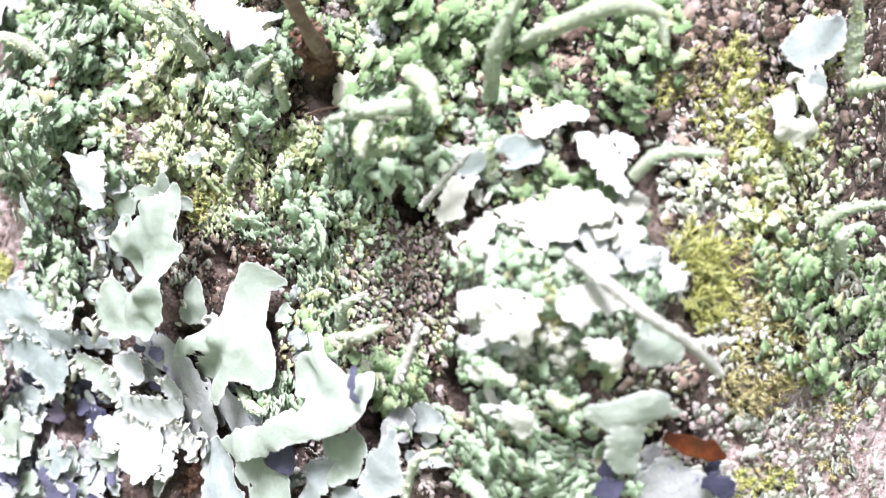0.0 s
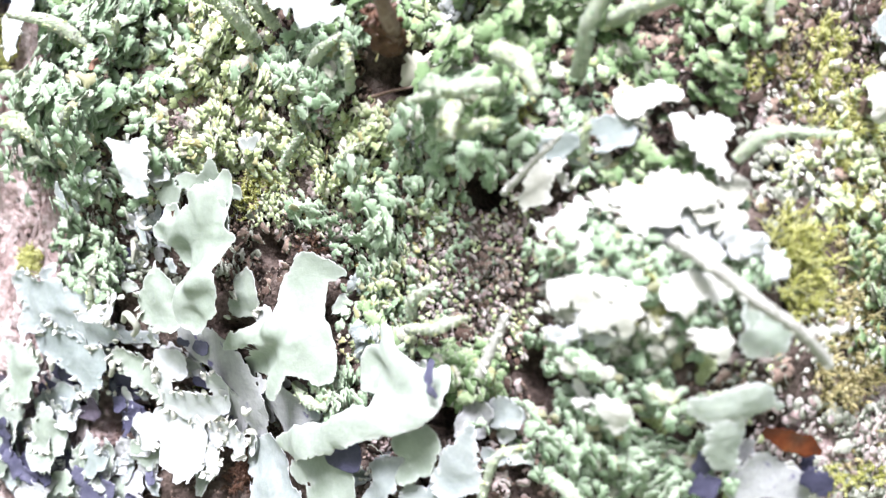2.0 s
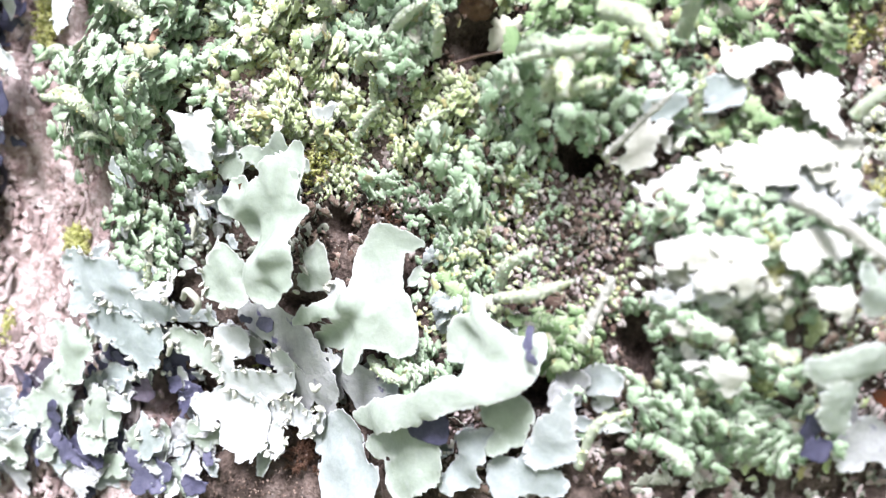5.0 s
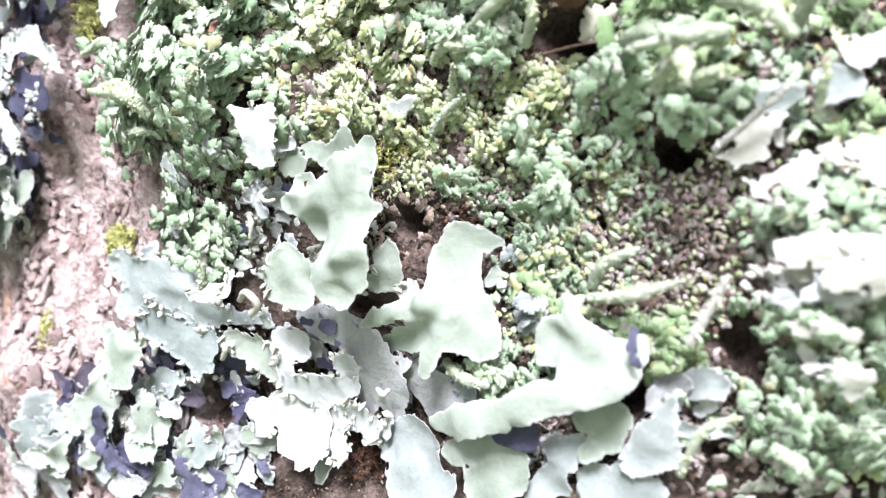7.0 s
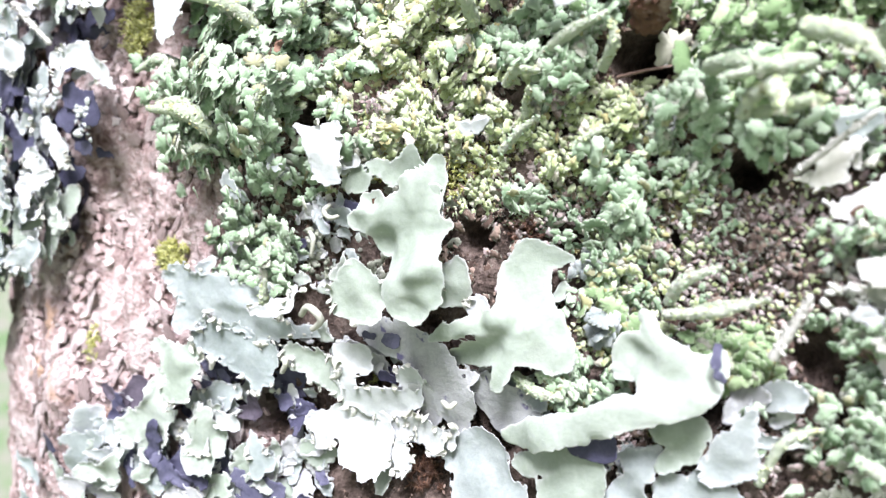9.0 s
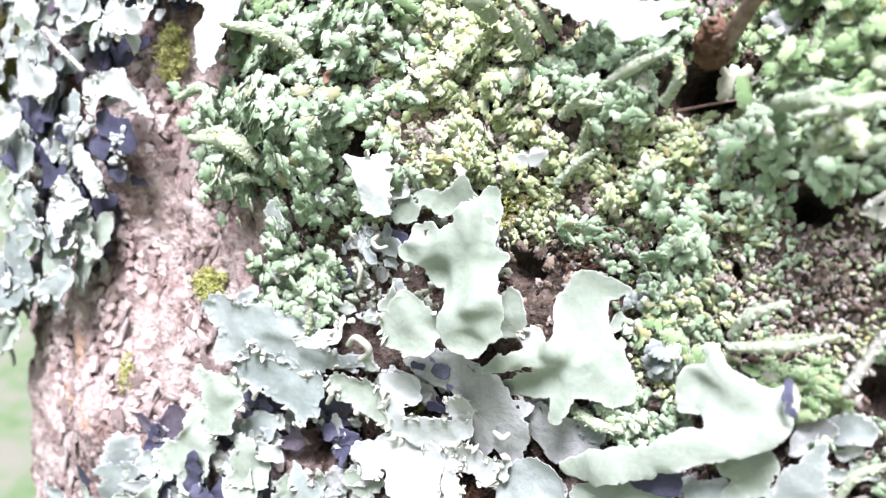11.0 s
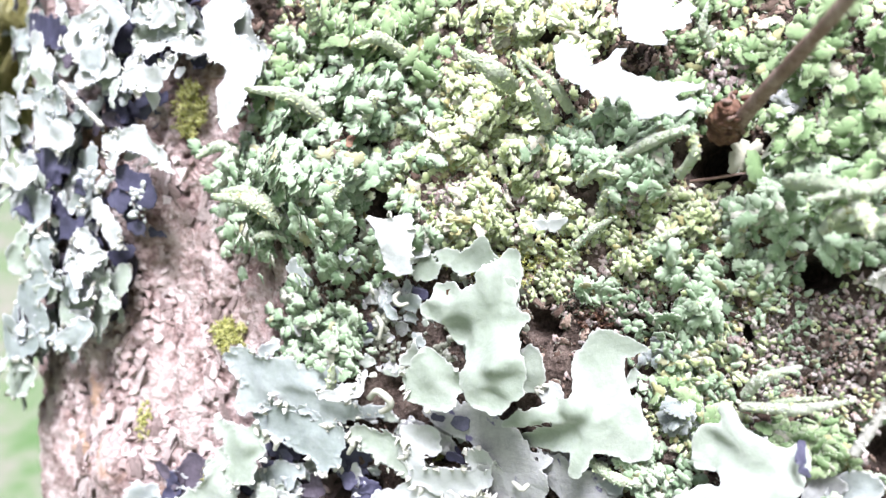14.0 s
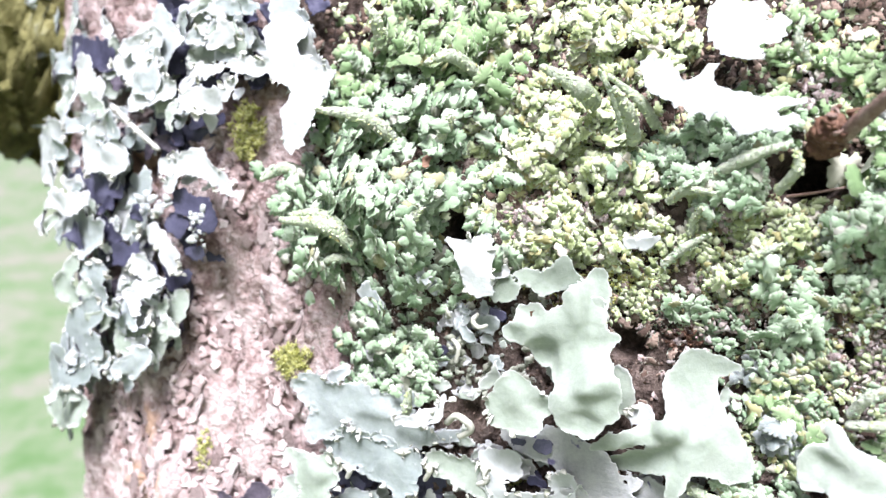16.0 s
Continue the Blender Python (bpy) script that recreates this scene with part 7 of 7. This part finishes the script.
tuft(16.0, -2.3, 6.1, 5.4, "brown moss fibres between lichen scales", MOSS_BROWN, length=1.27, count=200, seed=44)
tuft(29.5, 1.7, 4.4, 3.1, "rusty brown moss fibres on bark", RUST, length=1.10, count=140, seed=45)

# small grey lobes, crumbs and white beads in the shade beside the broad lobe
frill(-25.2, 1.3, 3.2, 2.6, "small curled grey lichen lobes in shade", count=7, size=1.44, tops=[LEAF_BLUE, LEAF_OLD, LEAF_OLD], lobing=0.9, notch=1.0, high=(0.4, 2.4), curl=0.8, seed=701)
frill(-27.7, -4.3, 2.2, 2.6, "small curled grey lichen lobes in shade", count=5, size=1.27, tops=[LEAF_BLUE, LEAF_OLD, INK], lobing=0.9, notch=1.0, high=(0.4, 2.4), curl=0.8, seed=702)
frill(-25.0, -7.6, 2.4, 2.6, "small curled grey lichen lobes in shade", count=5, size=1.19, tops=[LEAF_BLUE, LEAF_OLD, LEAF], lobing=0.9, notch=1.0, high=(0.4, 2.4), curl=0.8, seed=703)
frill(-20.7, 2.8, 2.0, 1.6, "small curled grey lichen lobes in shade", count=4, size=1.27, tops=[LEAF_BLUE, LEAF_OLD], lobing=0.9, notch=1.0, high=(0.4, 2.4), curl=0.8, seed=704)
frill(-22.4, -3.5, 1.4, 2.0, "small curled grey lichen lobes in shade", count=4, size=1.10, tops=[LEAF_OLD, LEAF], lobing=0.9, notch=1.0, high=(0.4, 2.4), curl=0.8, seed=705)
frill(-30.7, -16.8, 3.0, 2.2, "small curled grey lichen lobes in shade", count=5, size=1.36, tops=[LEAF_BLUE, LEAF_OLD, INK], lobing=0.9, notch=1.0, high=(0.4, 2.4), curl=0.8, seed=706)
frill(-21.9, -16.9, 2.6, 1.8, "small curled grey lichen lobes in shade", count=4, size=1.27, tops=[LEAF_OLD, LEAF_OLD], lobing=0.9, notch=1.0, high=(0.4, 2.4), curl=0.8, seed=707)
frill(-29.8, -26.1, 3.6, 2.0, "small curled grey lichen lobes in shade", count=4, size=1.44, tops=[LEAF_OLD, LEAF_OLD, INK], lobing=0.9, notch=1.0, high=(0.4, 2.4), curl=0.8, seed=708)
cushion(-24.1, 3.5, 2.8, 1.6, 0, "white mealy beads beside a broad lichen lobe", SCALE_WHITE, size=0.95, count=46, pile=1.8, gaps=0.1, singles=16, seed=709, shapes=GRAINS, base=0.8)
cushion(-25.0, -3.5, 2.6, 3.4, 0, "grey lichen crumbs in the shade of a broad lobe", SCALE_GREY, size=0.9, count=60, pile=1.8, gaps=0.1, singles=16, seed=710, shapes=GRAINS, base=0.8)
cushion(-20.9, -5.9, 1.5, 2.0, 0, "grey lichen crumbs in the shade of a broad lobe", SCALE_GREY, size=0.8, count=24, pile=1.8, gaps=0.1, singles=16, seed=711, shapes=GRAINS, base=0.8)
cushion(-30.4, -18.9, 2.2, 1.6, 0, "white mealy beads between grey lobes", SCALE_WHITE, size=0.9, count=20, pile=1.8, gaps=0.1, singles=16, seed=712, shapes=GRAINS, base=0.8)
cushion(-22.8, -17.3, 2.2, 1.4, 0, "white mealy beads between grey lobes", SCALE_WHITE, size=0.85, count=18, pile=1.8, gaps=0.1, singles=16, seed=713, shapes=GRAINS, base=0.8)
tuft(67.7, 18.3, 3.2, 4.6, "yellow moss strands hanging over brown bark", MOSS, length=2.2, count=420, seed=810)
tuft(68.5, 11.2, 3.4, 4.4, "yellow moss strands hanging over brown bark", MOSS, length=2.2, count=420, seed=811)
tuft(64.7, 13.4, 2.4, 3.2, "yellow moss strands hanging over brown bark", MOSS, length=1.7, count=220, seed=812)
tuft(70.3, 4.8, 3.0, 3.0, "yellow moss strands hanging over brown bark", MOSS, length=1.9, count=240, seed=813)


# the twig that juts out of the lichens, with its swollen rusty foot
twig = thing("dead_twig", 24.1, 23.3, "thin brown dead twig jutting from a rusty knot", "twig")
join_under("shaft", rod([(-0.0134, 0.0895, 1.3212), (-0.0137, 0.086, 1.322), (-0.0149, 0.0763, 1.3244), (-0.0158, 0.068, 1.3266), (-0.0162, 0.058, 1.330)], [0.0011, 0.00095, 0.0008, 0.0007, 0.0006], TWIG, 10, 40, 0.14, 3), twig)
rng = np.random.default_rng(5)
knot = join_under("knot", rod([(-0.0136, 0.0905, 1.3212), (-0.0142, 0.0885, 1.3217), (-0.0146, 0.0868, 1.3224), (-0.0147, 0.0855, 1.3231), (-0.0147, 0.0846, 1.3237)], [0.0010, 0.0017, 0.0018, 0.0013, 0.0006], RUST, 26, 34, 0.38, 8), twig, "lumpy rusty brown knot")
for i in range(26):
    a, u = rng.uniform(0, 2 * np.pi), rng.random()
    r = (1.0 + 0.8 * np.sin(np.pi * u)) / 1000
    at = np.array([-0.0143 - 0.0004 * u + r * np.cos(a), 0.0878 - 0.003 * u - 0.0004, 1.3218 + 0.0018 * u + r * np.sin(a)])
    part("bud_scale", rod([at, at + rng.normal(0, 0.0003, 3) + (0, -0.0004, 0), at + rng.normal(0, 0.0004, 3) + (0, -0.0007, 0)], [0.0002, 0.00032, 0.0001], TWIG if i % 3 == 0 else RUST, 6, 5, 0.3, i), knot, "crumbling bud scale")

# a glossy amber leaf scale wedged under the blue-grey lichen, a rust fleck, a brown scrap
amber = leafy([[(58.6, -18.6, 3.8, 0.5), (60.6, -19.6, 3.8, 1.0), (63.0, -20.6, 3.0, 0.9), (64.6, -21.3, 2.6, 0.3)]], "glossy amber-brown dry leaf scale under lichen", 0.12, 0.5, 0.3, 4, AMBER, RUST, category="leaf scale", notch=0.0)
fleck = leafy([[(40.7, 0.5, 3.9, 0.5), (41.3, -0.6, 3.7, 0.75)]], "rust-red fleck on white frilled lichen", 0.2, 0.3, 0.1, 6, RUST, RUST, category="leaf scale", cell=0.15)
for k, (s, z, h, w) in enumerate(((-11.2, 3.0, 6.6, 0.4), (-33.0, -11.5, 2.2, 1.8), (-24.5, 24.0, 5.5, 0.7))):
    leafy([[(s, z, h, w), (s + 0.4 * w, z - 0.9 * w, h, 0.7 * w)]], "curled rusty brown scrap of dead leaf", 0.4, 0.8, 0.4, 40 + k, RUST, RUST, category="leaf scrap")

# bare bark flakes
flakes(tree)
